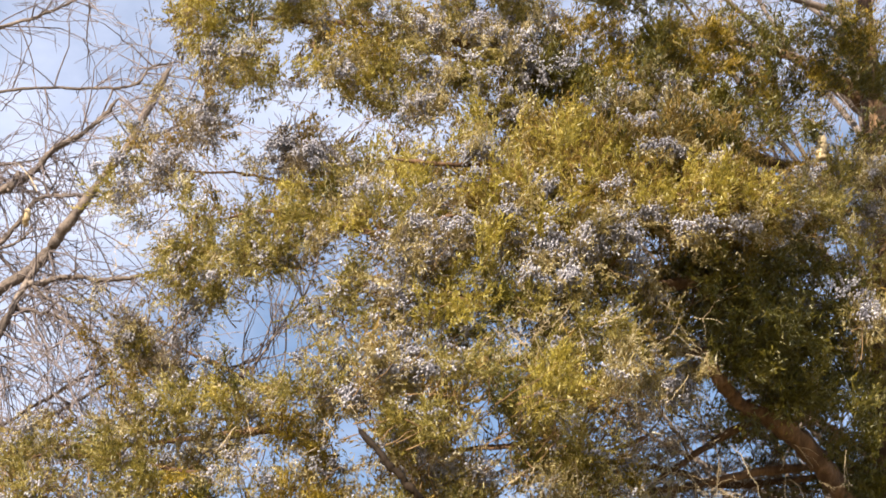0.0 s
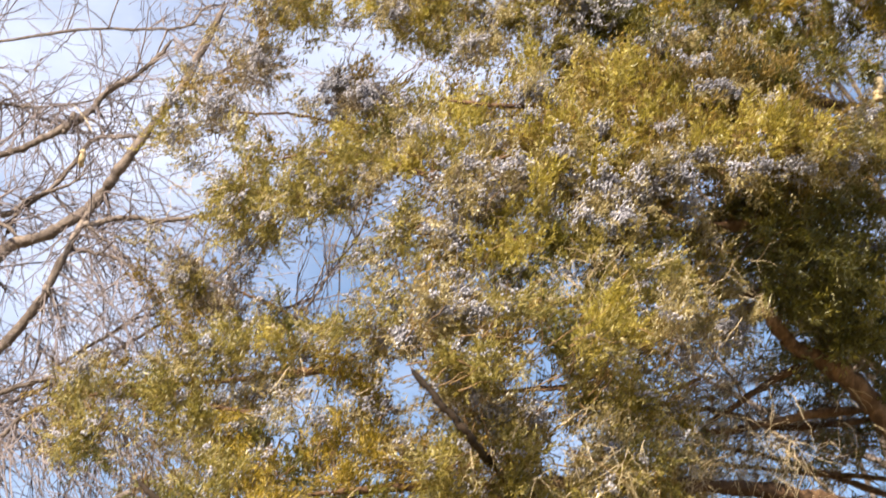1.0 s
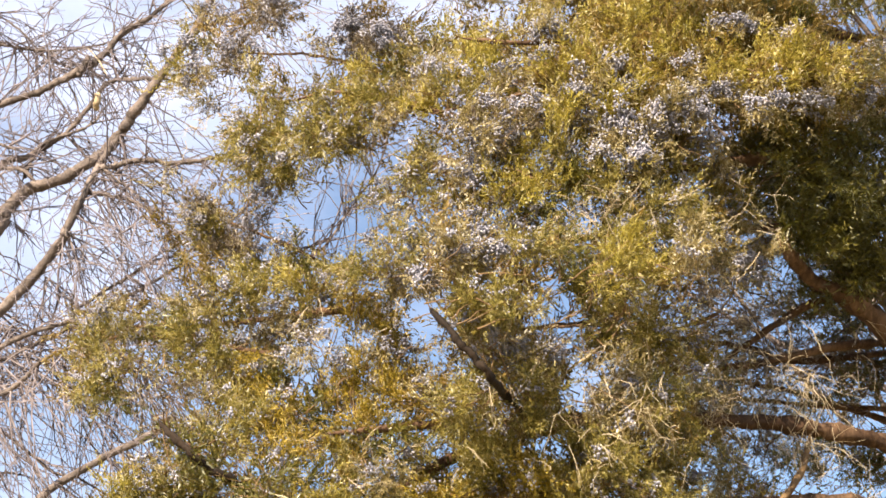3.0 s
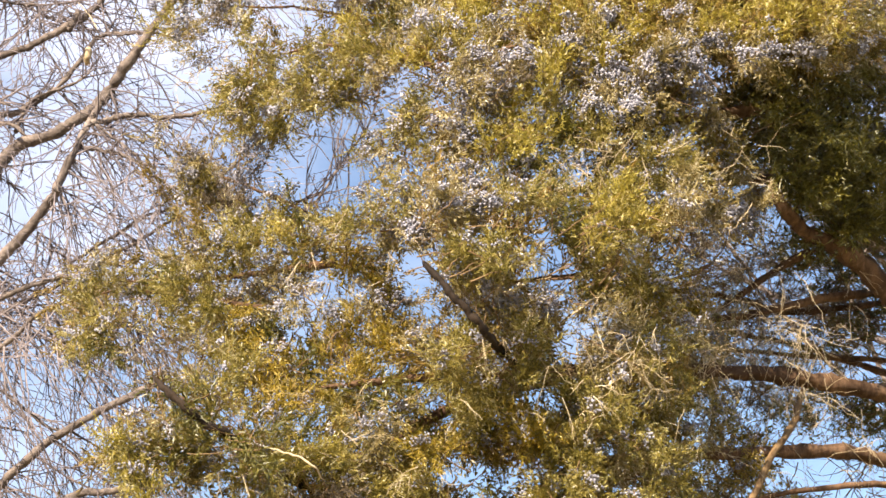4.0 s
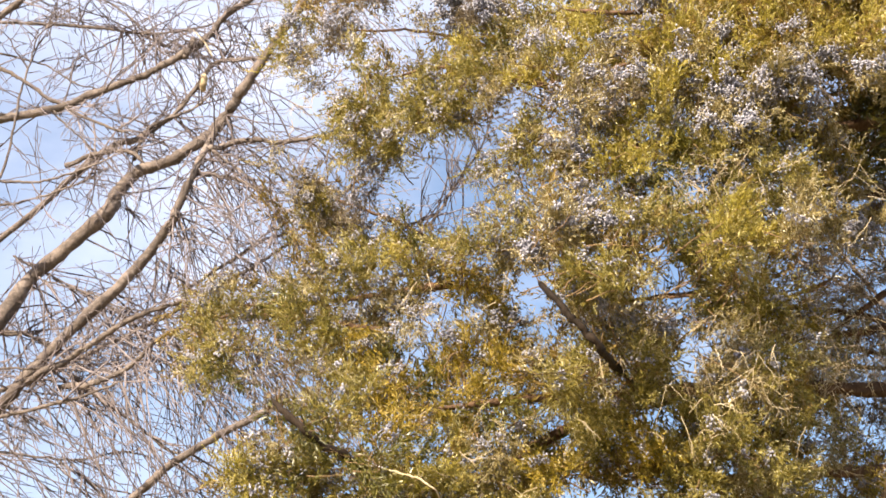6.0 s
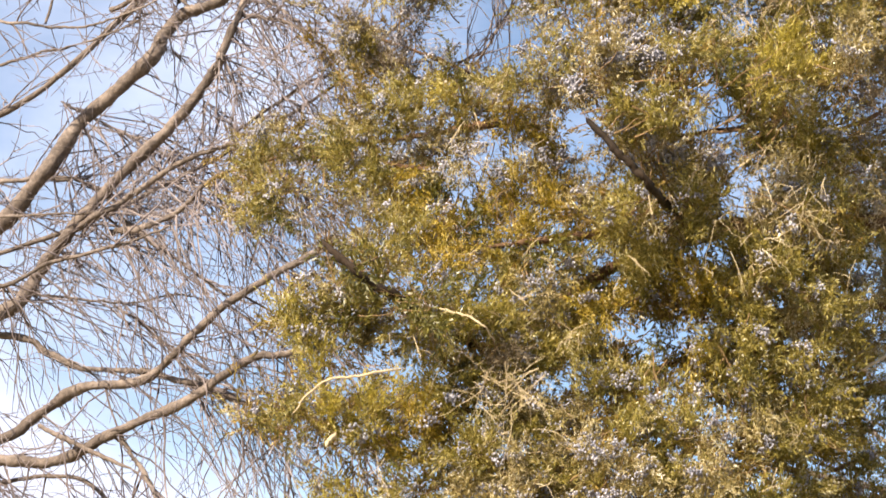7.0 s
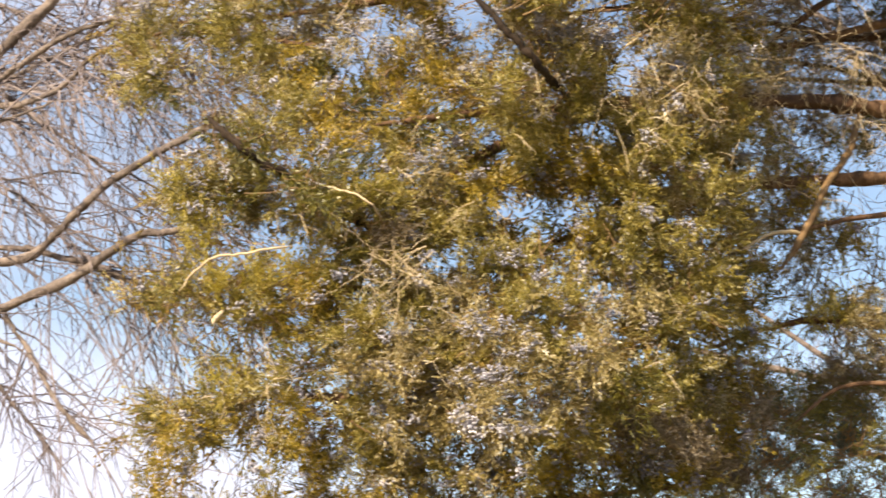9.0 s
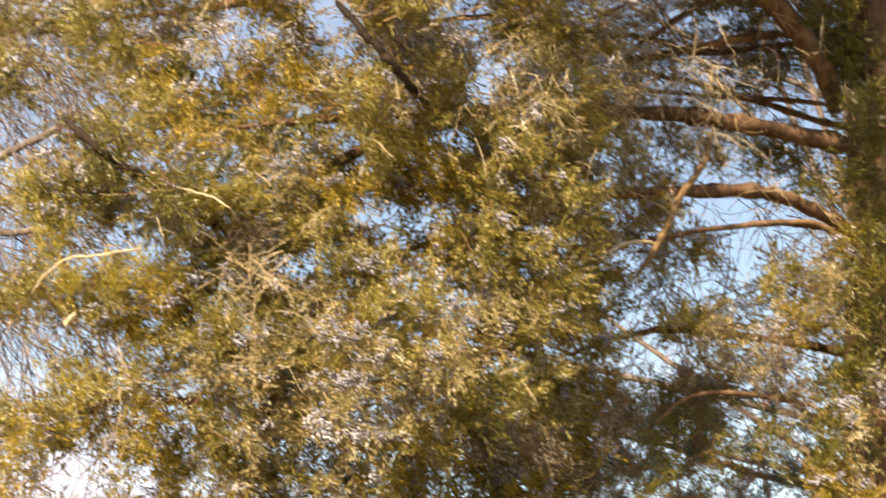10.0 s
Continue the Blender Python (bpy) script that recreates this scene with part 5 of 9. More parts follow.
b.clump((-0.500, 4.929, 3.415), 0.080, 0.051, "inner", 0, 0.4)
b.clump((-0.313, 4.890, 3.409), 0.061, 0.050, "inner", 0, 0.4)
b.done()

# withered grey outer bough, its half shade put into the brown tone
b = Bough(cedar, [(-0.225, 4.880, 4.368), (-0.384, 4.980, 4.444), (-0.587, 5.080, 4.562), (-0.743, 5.180, 4.641), (-0.979, 5.280, 4.721)], 0.008, 0.002)
b.clump((-0.863, 5.033, 4.833), 0.039, 0.031, "dull", 0.3, 0.4)
b.clump((-0.143, 4.818, 4.655), 0.051, 0.032, "olive", 0.06)
b.clump((-0.453, 4.840, 4.720), 0.036, 0.021, "dull", 0.3, 0.25)
b.clump((-0.065, 4.758, 4.597), 0.051, 0.041, "dull", 0.8)
b.clump((-0.169, 4.963, 4.512), 0.088, 0.068, "inner", 0, 0.4)
b.clump((-0.028, 4.831, 4.441), 0.087, 0.067, "inner", 0, 0.4)
b.clump((-0.145, 4.795, 4.330), 0.084, 0.056, "inner", 0, 0.4)
b.clump((-0.287, 4.893, 4.480), 0.059, 0.059, "inner", 0, 0.4)
b.clump((-0.372, 4.788, 4.430), 0.069, 0.054, "brown", 0.9)
b.clump((-0.374, 5.037, 4.596), 0.096, 0.076, "inner", 0, 0.4)
b.clump((-0.485, 4.904, 4.538), 0.056, 0.056, "brown", 0.8)
b.clump((-0.489, 5.121, 4.643), 0.079, 0.079, "inner", 0, 0.4)
b.clump((-0.587, 4.909, 4.511), 0.050, 0.032, "dull", 0.3, 0.35)
b.clump((-0.350, 4.962, 4.449), 0.065, 0.051, "deep", 0, 0.4)
b.clump((-0.466, 4.952, 4.407), 0.089, 0.067, "inner", 0, 0.4)
b.clump((-1.018, 5.075, 4.579), 0.068, 0.055, "olive", 0.4, 0.55)
b.clump((-0.848, 5.051, 4.575), 0.064, 0.049, "brown", 0.6, 0.7)
b.clump((-0.897, 5.357, 4.767), 0.090, 0.068, "inner", 0, 0.4)
b.clump((-0.949, 5.075, 4.703), 0.059, 0.037, "dull", 0.3, 0.4)
b.clump((-0.725, 4.999, 4.667), 0.055, 0.055, "brown", 0.7, 0.6)
b.clump((-0.784, 5.307, 4.850), 0.077, 0.077, "inner", 0, 0.4)
b.clump((-0.773, 5.053, 4.773), 0.059, 0.043, "dull", 0.5, 0.6)
b.clump((-0.836, 5.360, 4.959), 0.082, 0.061, "inner", 0, 0.4)
b.clump((-0.957, 5.021, 4.457), 0.066, 0.042, "dull", 0.3, 0.5)
b.clump((-0.831, 5.263, 4.608), 0.050, 0.038, "inner", 0, 0.4)
b.clump((-1.047, 5.081, 4.492), 0.046, 0.046, "gold", 0, 0.5)
b.done()
b = Bough(cedar, [(-0.493, 4.980, 3.773), (-0.674, 5.080, 3.925), (-0.863, 5.180, 4.046), (-1.024, 5.280, 4.151)], 0.007, 0.002)
b.clump((-0.778, 5.047, 4.122), 0.059, 0.043, "inner", 0, 0.4)
b.clump((-0.837, 5.083, 4.254), 0.050, 0.047, "inner", 0, 0.4)
b.clump((-0.649, 4.804, 3.978), 0.036, 0.036, "olive", 0.2, 0.59)
b.clump((-0.723, 4.816, 3.946), 0.047, 0.033, "dull", 0.4, 0.4)
b.clump((-0.917, 4.994, 3.953), 0.060, 0.046, "dull", 0.3)
b.clump((-0.970, 5.249, 4.070), 0.068, 0.052, "inner", 0, 0.4)
b.clump((-1.075, 5.155, 4.169), 0.036, 0.036, "dull", 0.2, 0.35)
b.clump((-0.900, 4.982, 4.006), 0.046, 0.029, "brown", 0.2, 0.6)
b.clump((-0.949, 5.204, 4.133), 0.052, 0.032, "inner", 0, 0.4)
b.clump((-0.854, 5.025, 3.928), 0.061, 0.040, "brown", 0.2)
b.clump((-0.922, 5.317, 4.043), 0.068, 0.045, "inner", 0, 0.4)
b.clump((-0.748, 4.884, 3.880), 0.048, 0.036, "brown", 0.3, 0.5)
b.clump((-0.905, 5.034, 3.897), 0.055, 0.040, "olive", 0.06)
b.clump((-0.962, 5.259, 4.000), 0.061, 0.045, "inner", 0, 0.4)
b.clump((-0.779, 5.103, 3.900), 0.053, 0.034, "inner", 0, 0.4)
b.clump((-0.642, 4.831, 3.834), 0.047, 0.033, "dull", 0.2, 0.2)
b.clump((-0.755, 5.133, 3.863), 0.071, 0.037, "inner", 0, 0.4)
b.clump((-0.620, 5.003, 3.807), 0.066, 0.036, "inner", 0, 0.4)
b.done()

# lower left
b = Bough(cedar, [(1.229, 5.250, 3.313), (0.972, 5.100, 3.317), (0.717, 5.000, 3.320), (0.471, 4.900, 3.297), (0.203, 4.800, 3.273), (-0.068, 4.700, 3.223), (-0.328, 4.600, 3.180), (-0.502, 4.600, 3.167)], 0.026, 0.006)
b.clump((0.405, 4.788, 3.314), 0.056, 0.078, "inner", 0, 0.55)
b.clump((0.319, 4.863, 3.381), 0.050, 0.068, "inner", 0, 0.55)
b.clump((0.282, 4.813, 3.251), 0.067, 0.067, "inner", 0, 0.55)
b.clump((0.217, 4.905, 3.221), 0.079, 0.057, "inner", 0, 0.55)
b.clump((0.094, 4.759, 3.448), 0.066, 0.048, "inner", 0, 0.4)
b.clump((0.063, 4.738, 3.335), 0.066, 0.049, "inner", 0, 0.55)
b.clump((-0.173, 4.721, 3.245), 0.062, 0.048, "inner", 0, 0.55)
b.clump((0.777, 5.111, 3.243), 0.053, 0.033, "deep", 0, 0.4)
b.clump((1.019, 5.395, 3.334), 0.047, 0.044, "deep", 0, 0.5)
b.clump((-0.093, 4.542, 3.154), 0.069, 0.046, "inner", 0, 0.4)
b.clump((0.248, 4.810, 3.259), 0.064, 0.046, "inner", 0, 0.55)
b.clump((0.407, 4.708, 3.197), 0.046, 0.031, "olive", 0.06, 1.35)
b.clump((0.444, 4.967, 3.267), 0.065, 0.043, "inner", 0, 0.4)
b.clump((-0.459, 4.615, 3.360), 0.043, 0.026, "dull", 0.2, 0.3)
b.clump((-0.404, 4.660, 3.332), 0.056, 0.028, "moss", 0.06)
b.clump((-0.486, 4.728, 3.328), 0.057, 0.036, "moss", 0.06)
b.clump((-0.607, 4.616, 3.261), 0.056, 0.031, "moss", 0.06)
b.clump((-0.527, 4.700, 3.243), 0.062, 0.031, "deep", 0)
b.clump((-0.626, 4.652, 3.211), 0.049, 0.033, "moss", 0.06)
b.clump((-0.399, 4.600, 3.202), 0.055, 0.040, "moss", 0.06)
b.clump((-0.314, 4.650, 3.310), 0.043, 0.036, "moss", 0.06)
b.clump((-0.268, 4.618, 3.235), 0.048, 0.033, "moss", 0.06)
b.clump((-0.233, 4.529, 3.278), 0.042, 0.030, "dull", 0.1)
b.clump((-0.501, 4.602, 3.129), 0.048, 0.035, "moss", 0.06)
b.clump((-0.511, 4.827, 3.188), 0.067, 0.049, "inner", 0, 0.4)
b.clump((-0.420, 4.666, 3.148), 0.056, 0.030, "olive", 0.06)
b.clump((-0.307, 4.524, 3.112), 0.047, 0.027, "deep", 0)
b.clump((-0.238, 4.564, 3.094), 0.047, 0.032, "olive", 0.06)
b.clump((-0.332, 4.475, 3.024), 0.056, 0.034, "dull", 0.2)
b.clump((1.281, 5.280, 3.194), 0.074, 0.090, "deep", 0, 0.4)
b.clump((1.225, 4.935, 3.316), 0.047, 0.064, "deep", 0)
b.clump((1.106, 5.231, 3.265), 0.046, 0.037, "deep", 0, 0.35)
b.clump((0.985, 5.371, 3.329), 0.050, 0.035, "moss", 0.06, 0.35)
b.clump((0.652, 5.139, 3.284), 0.062, 0.039, "brown", 0, 0.5)
b.clump((0.883, 5.315, 3.326), 0.064, 0.035, "dull", 0, 0.5)
b.clump((1.074, 5.305, 3.320), 0.058, 0.029, "deep", 0, 0.6)
b.clump((1.126, 5.298, 3.206), 0.051, 0.059, "deep", 0, 0.4)
b.clump((1.255, 5.050, 3.263), 0.051, 0.062, "deep", 0)
b.clump((0.531, 5.030, 3.341), 0.050, 0.069, "dull", 0, 0.6)
b.clump((0.547, 4.911, 3.386), 0.054, 0.038, "olive", 0.06, 0.59)
b.clump((0.528, 5.077, 3.329), 0.050, 0.042, "dull", 0, 0.59)
b.clump((0.687, 5.226, 3.304), 0.051, 0.034, "brown", 0, 0.4)
b.clump((0.824, 5.282, 3.288), 0.055, 0.032, "deep", 0, 0.35)
b.clump((0.957, 5.364, 3.365), 0.053, 0.035, "deep", 0, 0.35)
b.done()
b = Bough(cedar, [(-0.653, 4.780, 3.451), (-0.891, 4.880, 3.535), (-1.108, 4.980, 3.602), (-1.247, 5.080, 3.595)], 0.008, 0.002)
b.clump((-0.790, 4.768, 3.636), 0.059, 0.038, "olive", 0.06)
b.clump((-0.867, 4.761, 3.602), 0.051, 0.032, "dull", 0.1)
b.clump((-0.975, 4.921, 3.602), 0.042, 0.039, "deep", 0)
b.clump((-0.901, 4.802, 3.485), 0.046, 0.038, "olive", 0.06)
b.clump((-0.832, 4.760, 3.516), 0.051, 0.043, "olive", 0.06)
b.clump((-0.782, 4.660, 3.394), 0.044, 0.044, "olive", 0.06)
b.clump((-0.823, 4.897, 3.465), 0.062, 0.062, "inner", 0, 0.4)
b.clump((-1.117, 4.812, 3.628), 0.047, 0.036, "dull", 0.1, 0.4)
b.clump((-1.183, 4.908, 3.557), 0.059, 0.047, "olive", 0.06)
b.clump((-1.070, 4.911, 3.585), 0.047, 0.033, "olive", 0.06)
b.clump((-1.192, 4.907, 3.437), 0.053, 0.039, "olive", 0.06)
b.clump((-1.241, 5.158, 3.544), 0.074, 0.054, "inner", 0, 0.4)
b.clump((-1.113, 4.840, 3.443), 0.046, 0.033, "olive", 0.06)
b.clump((-1.182, 5.104, 3.537), 0.065, 0.046, "inner", 0, 0.4)
b.clump((-1.098, 4.861, 3.367), 0.033, 0.024, "deep", 0)
b.clump((-1.149, 5.133, 3.474), 0.046, 0.034, "deep", 0, 0.4)
b.clump((-1.021, 4.919, 3.535), 0.047, 0.036, "deep", 0, 0.4)
b.clump((-0.962, 4.731, 3.365), 0.045, 0.029, "dull", 0, 0.25)
b.clump((-0.874, 4.755, 3.400), 0.040, 0.032, "olive", 0.06)
b.clump((-0.915, 5.040, 3.495), 0.056, 0.045, "inner", 0, 0.4)
b.clump((-0.709, 4.762, 3.596), 0.059, 0.038, "olive", 0.06)
b.clump((-0.721, 4.860, 3.518), 0.060, 0.038, "dull", 0.2)
b.clump((-0.660, 4.812, 3.547), 0.046, 0.030, "dull", 0.1)
b.clump((-0.708, 4.685, 3.352), 0.057, 0.044, "moss", 0.06)
b.clump((-0.760, 4.950, 3.446), 0.080, 0.062, "inner", 0, 0.4)
b.clump((-0.644, 4.766, 3.396), 0.048, 0.040, "deep", 0)
b.clump((-0.780, 4.848, 3.360), 0.061, 0.047, "inner", 0, 0.4)
b.clump((-0.606, 4.824, 3.550), 0.049, 0.030, "dull", 0.2, 0.5)
b.clump((-0.530, 4.714, 3.454), 0.055, 0.034, "dull", 0.3, 0.5)
b.clump((-0.588, 4.692, 3.415), 0.044, 0.026, "dull", 0.2, 0.5)
b.clump((-0.649, 4.923, 3.365), 0.078, 0.043, "inner", 0, 0.4)
b.clump((-0.545, 5.004, 3.334), 0.087, 0.043, "deep", 0, 0.4)
b.clump((-0.653, 4.921, 3.318), 0.068, 0.046, "inner", 0, 0.4)
b.clump((-0.710, 4.753, 3.257), 0.065, 0.058, "inner", 0, 0.4)
b.clump((-0.427, 4.910, 3.323), 0.077, 0.056, "inner", 0, 0.4)
b.clump((-0.861, 4.875, 3.280), 0.049, 0.042, "inner", 0, 0.4)
b.done()
b = Bough(cedar, [(0.211, 4.980, 3.336), (-0.138, 4.780, 3.186), (-0.432, 4.680, 2.995), (-0.691, 4.630, 3.021), (-0.872, 4.630, 3.168)], 0.018, 0.004)
b.clump((0.065, 4.967, 3.488), 0.070, 0.052, "inner", 0, 0.55)
b.clump((-0.016, 4.800, 3.444), 0.060, 0.057, "inner", 0, 0.55)
b.clump((-0.063, 5.013, 3.261), 0.081, 0.059, "inner", 0, 0.55)
b.clump((-0.048, 4.811, 3.204), 0.075, 0.055, "inner", 0, 0.4)
b.clump((0.030, 4.828, 3.282), 0.060, 0.049, "inner", 0, 0.55)
b.clump((-0.099, 5.002, 3.148), 0.080, 0.058, "inner", 0, 0.55)
b.clump((-0.072, 4.797, 3.103), 0.075, 0.054, "inner", 0, 0.4)
b.clump((-0.092, 4.822, 3.258), 0.074, 0.049, "inner", 0, 0.55)
b.clump((-0.931, 4.448, 3.197), 0.040, 0.030, "brown", 0, 0.35)
b.clump((-0.788, 4.495, 3.234), 0.037, 0.027, "dull", 0, 0.3)
b.clump((-0.757, 4.618, 3.282), 0.043, 0.033, "olive", 0.06)
b.clump((-0.669, 4.443, 3.141), 0.046, 0.042, "olive", 0.06)
b.clump((-0.269, 4.874, 3.340), 0.067, 0.046, "inner", 0, 0.4)
b.clump((-0.760, 4.630, 3.140), 0.071, 0.047, "inner", 0, 0.4)
b.clump((-0.804, 4.558, 3.169), 0.035, 0.030, "dull", 0.2)
b.clump((-0.621, 4.623, 3.109), 0.073, 0.047, "inner", 0, 0.4)
b.clump((-0.436, 4.868, 3.206), 0.078, 0.043, "inner", 0, 0.4)
b.clump((-0.336, 4.731, 3.196), 0.065, 0.038, "deep", 0, 0.4)
b.clump((-0.250, 4.850, 3.190), 0.066, 0.045, "inner", 0, 0.4)
b.clump((-0.361, 4.736, 3.119), 0.078, 0.047, "inner", 0, 0.4)
b.clump((-0.455, 4.763, 3.072), 0.075, 0.048, "inner", 0, 0.4)
b.clump((-0.622, 4.589, 2.992), 0.069, 0.036, "inner", 0, 0.4)
b.clump((-0.818, 4.500, 3.016), 0.047, 0.039, "olive", 0.06)
b.clump((-0.879, 4.767, 3.083), 0.066, 0.055, "inner", 0, 0.4)
b.clump((-0.916, 4.563, 3.008), 0.048, 0.033, "olive", 0.06)
b.clump((-0.961, 4.872, 3.099), 0.067, 0.046, "inner", 0, 0.4)
b.clump((-0.981, 4.497, 2.971), 0.044, 0.027, "gold", 0)
b.clump((-1.040, 4.736, 3.033), 0.062, 0.038, "inner", 0, 0.4)
b.clump((-0.781, 4.541, 2.983), 0.045, 0.027, "olive", 0.06)
b.clump((-0.836, 4.856, 3.083), 0.062, 0.038, "inner", 0, 0.4)
b.clump((-0.940, 4.528, 3.058), 0.042, 0.027, "dull", 0.1, 0.4)
b.clump((-0.230, 4.659, 3.033), 0.048, 0.038, "deep", 0)
b.clump((-0.227, 4.891, 3.114), 0.067, 0.053, "deep", 0, 0.4)
b.clump((-0.310, 4.543, 2.971), 0.046, 0.024, "dull", 0.4)
b.clump((-0.321, 4.755, 3.052), 0.065, 0.034, "inner", 0, 0.4)
b.clump((-0.936, 4.518, 2.960), 0.047, 0.035, "olive", 0.06)
b.clump((-0.975, 4.764, 3.041), 0.066, 0.049, "inner", 0, 0.4)
b.clump((-0.854, 4.551, 2.959), 0.047, 0.035, "deep", 0)
b.clump((-0.912, 4.765, 3.023), 0.066, 0.049, "deep", 0, 0.4)
b.clump((-0.950, 4.697, 2.960), 0.058, 0.031, "inner", 0, 0.4)
b.clump((-0.791, 4.608, 2.955), 0.053, 0.030, "dull", 0.2)
b.clump((-0.817, 4.863, 3.026), 0.074, 0.042, "inner", 0, 0.4)
b.clump((-0.624, 4.914, 2.992), 0.079, 0.050, "inner", 0, 0.55)
b.clump((-0.592, 4.722, 2.978), 0.073, 0.047, "inner", 0, 0.4)
b.clump((-0.677, 4.647, 2.932), 0.057, 0.030, "inner", 0, 0.4)
b.clump((-0.468, 4.958, 3.059), 0.079, 0.050, "inner", 0, 0.55)
b.clump((-0.494, 4.740, 3.012), 0.061, 0.041, "inner", 0, 0.4)
b.clump((-0.287, 4.690, 2.959), 0.048, 0.043, "olive", 0.06, 1.3)
b.clump((-0.224, 4.886, 3.105), 0.060, 0.050, "inner", 0, 0.55)
b.clump((-0.201, 4.616, 2.987), 0.056, 0.046, "inner", 0, 0.4)
b.clump((-0.081, 4.838, 3.086), 0.076, 0.041, "inner", 0, 0.4)
b.done()
b = Bough(cedar, [(0.479, 5.080, 3.116), (0.156, 4.930, 3.062), (0.010, 4.780, 3.164), (-0.131, 4.680, 3.308)], 0.017, 0.004)
b.clump((-0.102, 4.710, 3.524), 0.067, 0.039, "inner", 0, 0.55)
b.clump((-0.106, 4.756, 3.428), 0.060, 0.042, "inner", 0, 0.55)
b.clump((-0.109, 4.767, 3.311), 0.077, 0.056, "inner", 0, 0.55)
b.clump((0.048, 4.899, 3.174), 0.078, 0.057, "inner", 0, 0.55)
b.clump((0.095, 4.895, 3.135), 0.068, 0.043, "inner", 0, 0.55)
b.clump((0.385, 5.065, 3.229), 0.078, 0.071, "inner", 0, 0.55)
b.clump((0.478, 5.208, 3.348), 0.069, 0.046, "inner", 0, 0.55)
b.clump((-0.344, 4.665, 3.412), 0.046, 0.031, "dull", 0.2)
b.clump((-0.237, 4.842, 3.380), 0.059, 0.042, "inner", 0, 0.4)
b.clump((-0.271, 4.701, 3.418), 0.044, 0.034, "dull", 0.3, 0.4)
b.clump((0.068, 4.884, 3.095), 0.078, 0.043, "inner", 0, 0.55)
b.clump((0.167, 4.883, 3.069), 0.074, 0.067, "inner", 0, 0.55)
b.clump((0.221, 4.939, 3.133), 0.065, 0.047, "inner", 0, 0.55)
b.clump((0.106, 4.901, 2.943), 0.067, 0.049, "inner", 0, 0.55)
b.clump((0.335, 4.958, 3.073), 0.068, 0.057, "inner", 0, 0.55)
b.clump((0.275, 5.051, 2.893), 0.080, 0.051, "inner", 0, 0.55)
b.clump((0.531, 5.315, 3.059), 0.071, 0.053, "inner", 0, 0.4)
b.clump((0.651, 5.152, 3.107), 0.041, 0.045, "inner", 0, 0.4)
b.clump((0.699, 5.251, 3.147), 0.057, 0.060, "inner", 0, 0.4)
b.clump((0.671, 5.202, 2.990), 0.047, 0.047, "dull", 0, 0.6)
b.clump((0.600, 5.255, 3.195), 0.073, 0.054, "inner", 0, 0.55)
b.clump((0.514, 5.362, 2.926), 0.074, 0.058, "inner", 0, 0.55)
b.clump((0.557, 5.541, 3.114), 0.077, 0.053, "inner", 0, 0.55)
b.clump((0.612, 5.224, 3.036), 0.045, 0.034, "deep", 0, 0.4)
b.done()
b = Bough(cedar, [(0.244, 5.130, 3.159), (0.081, 5.080, 3.031), (-0.045, 5.030, 2.954), (-0.255, 4.880, 2.869)], 0.012, 0.004)
b.clump((-0.502, 4.965, 2.841), 0.064, 0.046, "inner", 0, 0.55)
b.clump((-0.373, 5.008, 3.013), 0.080, 0.062, "inner", 0, 0.55)
b.clump((-0.314, 5.190, 3.098), 0.072, 0.064, "inner", 0, 0.55)
b.clump((-0.319, 4.931, 3.018), 0.067, 0.060, "inner", 0, 0.4)
b.clump((-0.243, 4.977, 3.014), 0.068, 0.040, "inner", 0, 0.55)
b.clump((-0.234, 4.755, 2.914), 0.064, 0.037, "inner", 0, 0.4)
b.clump((-0.187, 4.912, 2.892), 0.067, 0.049, "inner", 0, 0.55)
b.clump((-0.306, 5.005, 2.806), 0.079, 0.050, "inner", 0, 0.55)
b.clump((-0.411, 4.958, 2.833), 0.078, 0.060, "inner", 0, 0.55)
b.clump((-0.348, 4.953, 2.740), 0.067, 0.046, "inner", 0, 0.55)
b.clump((-0.057, 5.072, 3.144), 0.081, 0.044, "inner", 0, 0.55)
b.clump((0.063, 4.947, 2.934), 0.060, 0.036, "inner", 0, 0.55)
b.clump((-0.096, 5.147, 2.964), 0.082, 0.033, "inner", 0, 0.55)
b.clump((-0.121, 4.857, 2.892), 0.076, 0.031, "deep", 0, 0.4)
b.clump((-0.166, 4.922, 2.836), 0.063, 0.046, "inner", 0, 0.55)
b.clump((0.088, 4.986, 2.874), 0.064, 0.046, "inner", 0, 0.55)
b.done()
b = Bough(cedar, [(1.437, 5.580, 3.521), (1.198, 5.780, 3.632), (0.832, 5.780, 3.656), (0.467, 5.780, 3.699)], 0.012, 0.004)
b.clump((1.048, 5.753, 3.854), 0.068, 0.048, "dull", 0, 0.4)
b.clump((0.998, 5.984, 3.713), 0.073, 0.053, "dull", 0, 0.4)
b.clump((1.115, 5.995, 3.762), 0.067, 0.050, "dull", 0, 0.4)
b.clump((1.015, 5.823, 3.532), 0.064, 0.048, "dull", 0, 0.4)
b.clump((1.118, 5.752, 3.758), 0.081, 0.077, "deep", 0, 0.4)
b.done()
# dark limb with small deep clumps, added to imitate a shadow band
b = Bough(cedar, [(-0.493, 4.700, 2.912), (-0.572, 4.500, 2.933), (-0.639, 4.280, 2.935), (-0.722, 4.200, 2.970), (-0.791, 4.200, 3.029), (-0.848, 4.240, 3.088)], 0.012, 0.007, SHADE_BARK, "cedar limb coloured dark to stand in for shade")
b.clump((-0.835, 4.394, 3.200), 0.037, 0.029, "brown", 0, 0.35)
b.clump((-0.715, 4.380, 3.062), 0.050, 0.034, "olive", 0.06)
b.clump((-0.856, 4.375, 3.109), 0.039, 0.027, "brown", 0, 0.35)
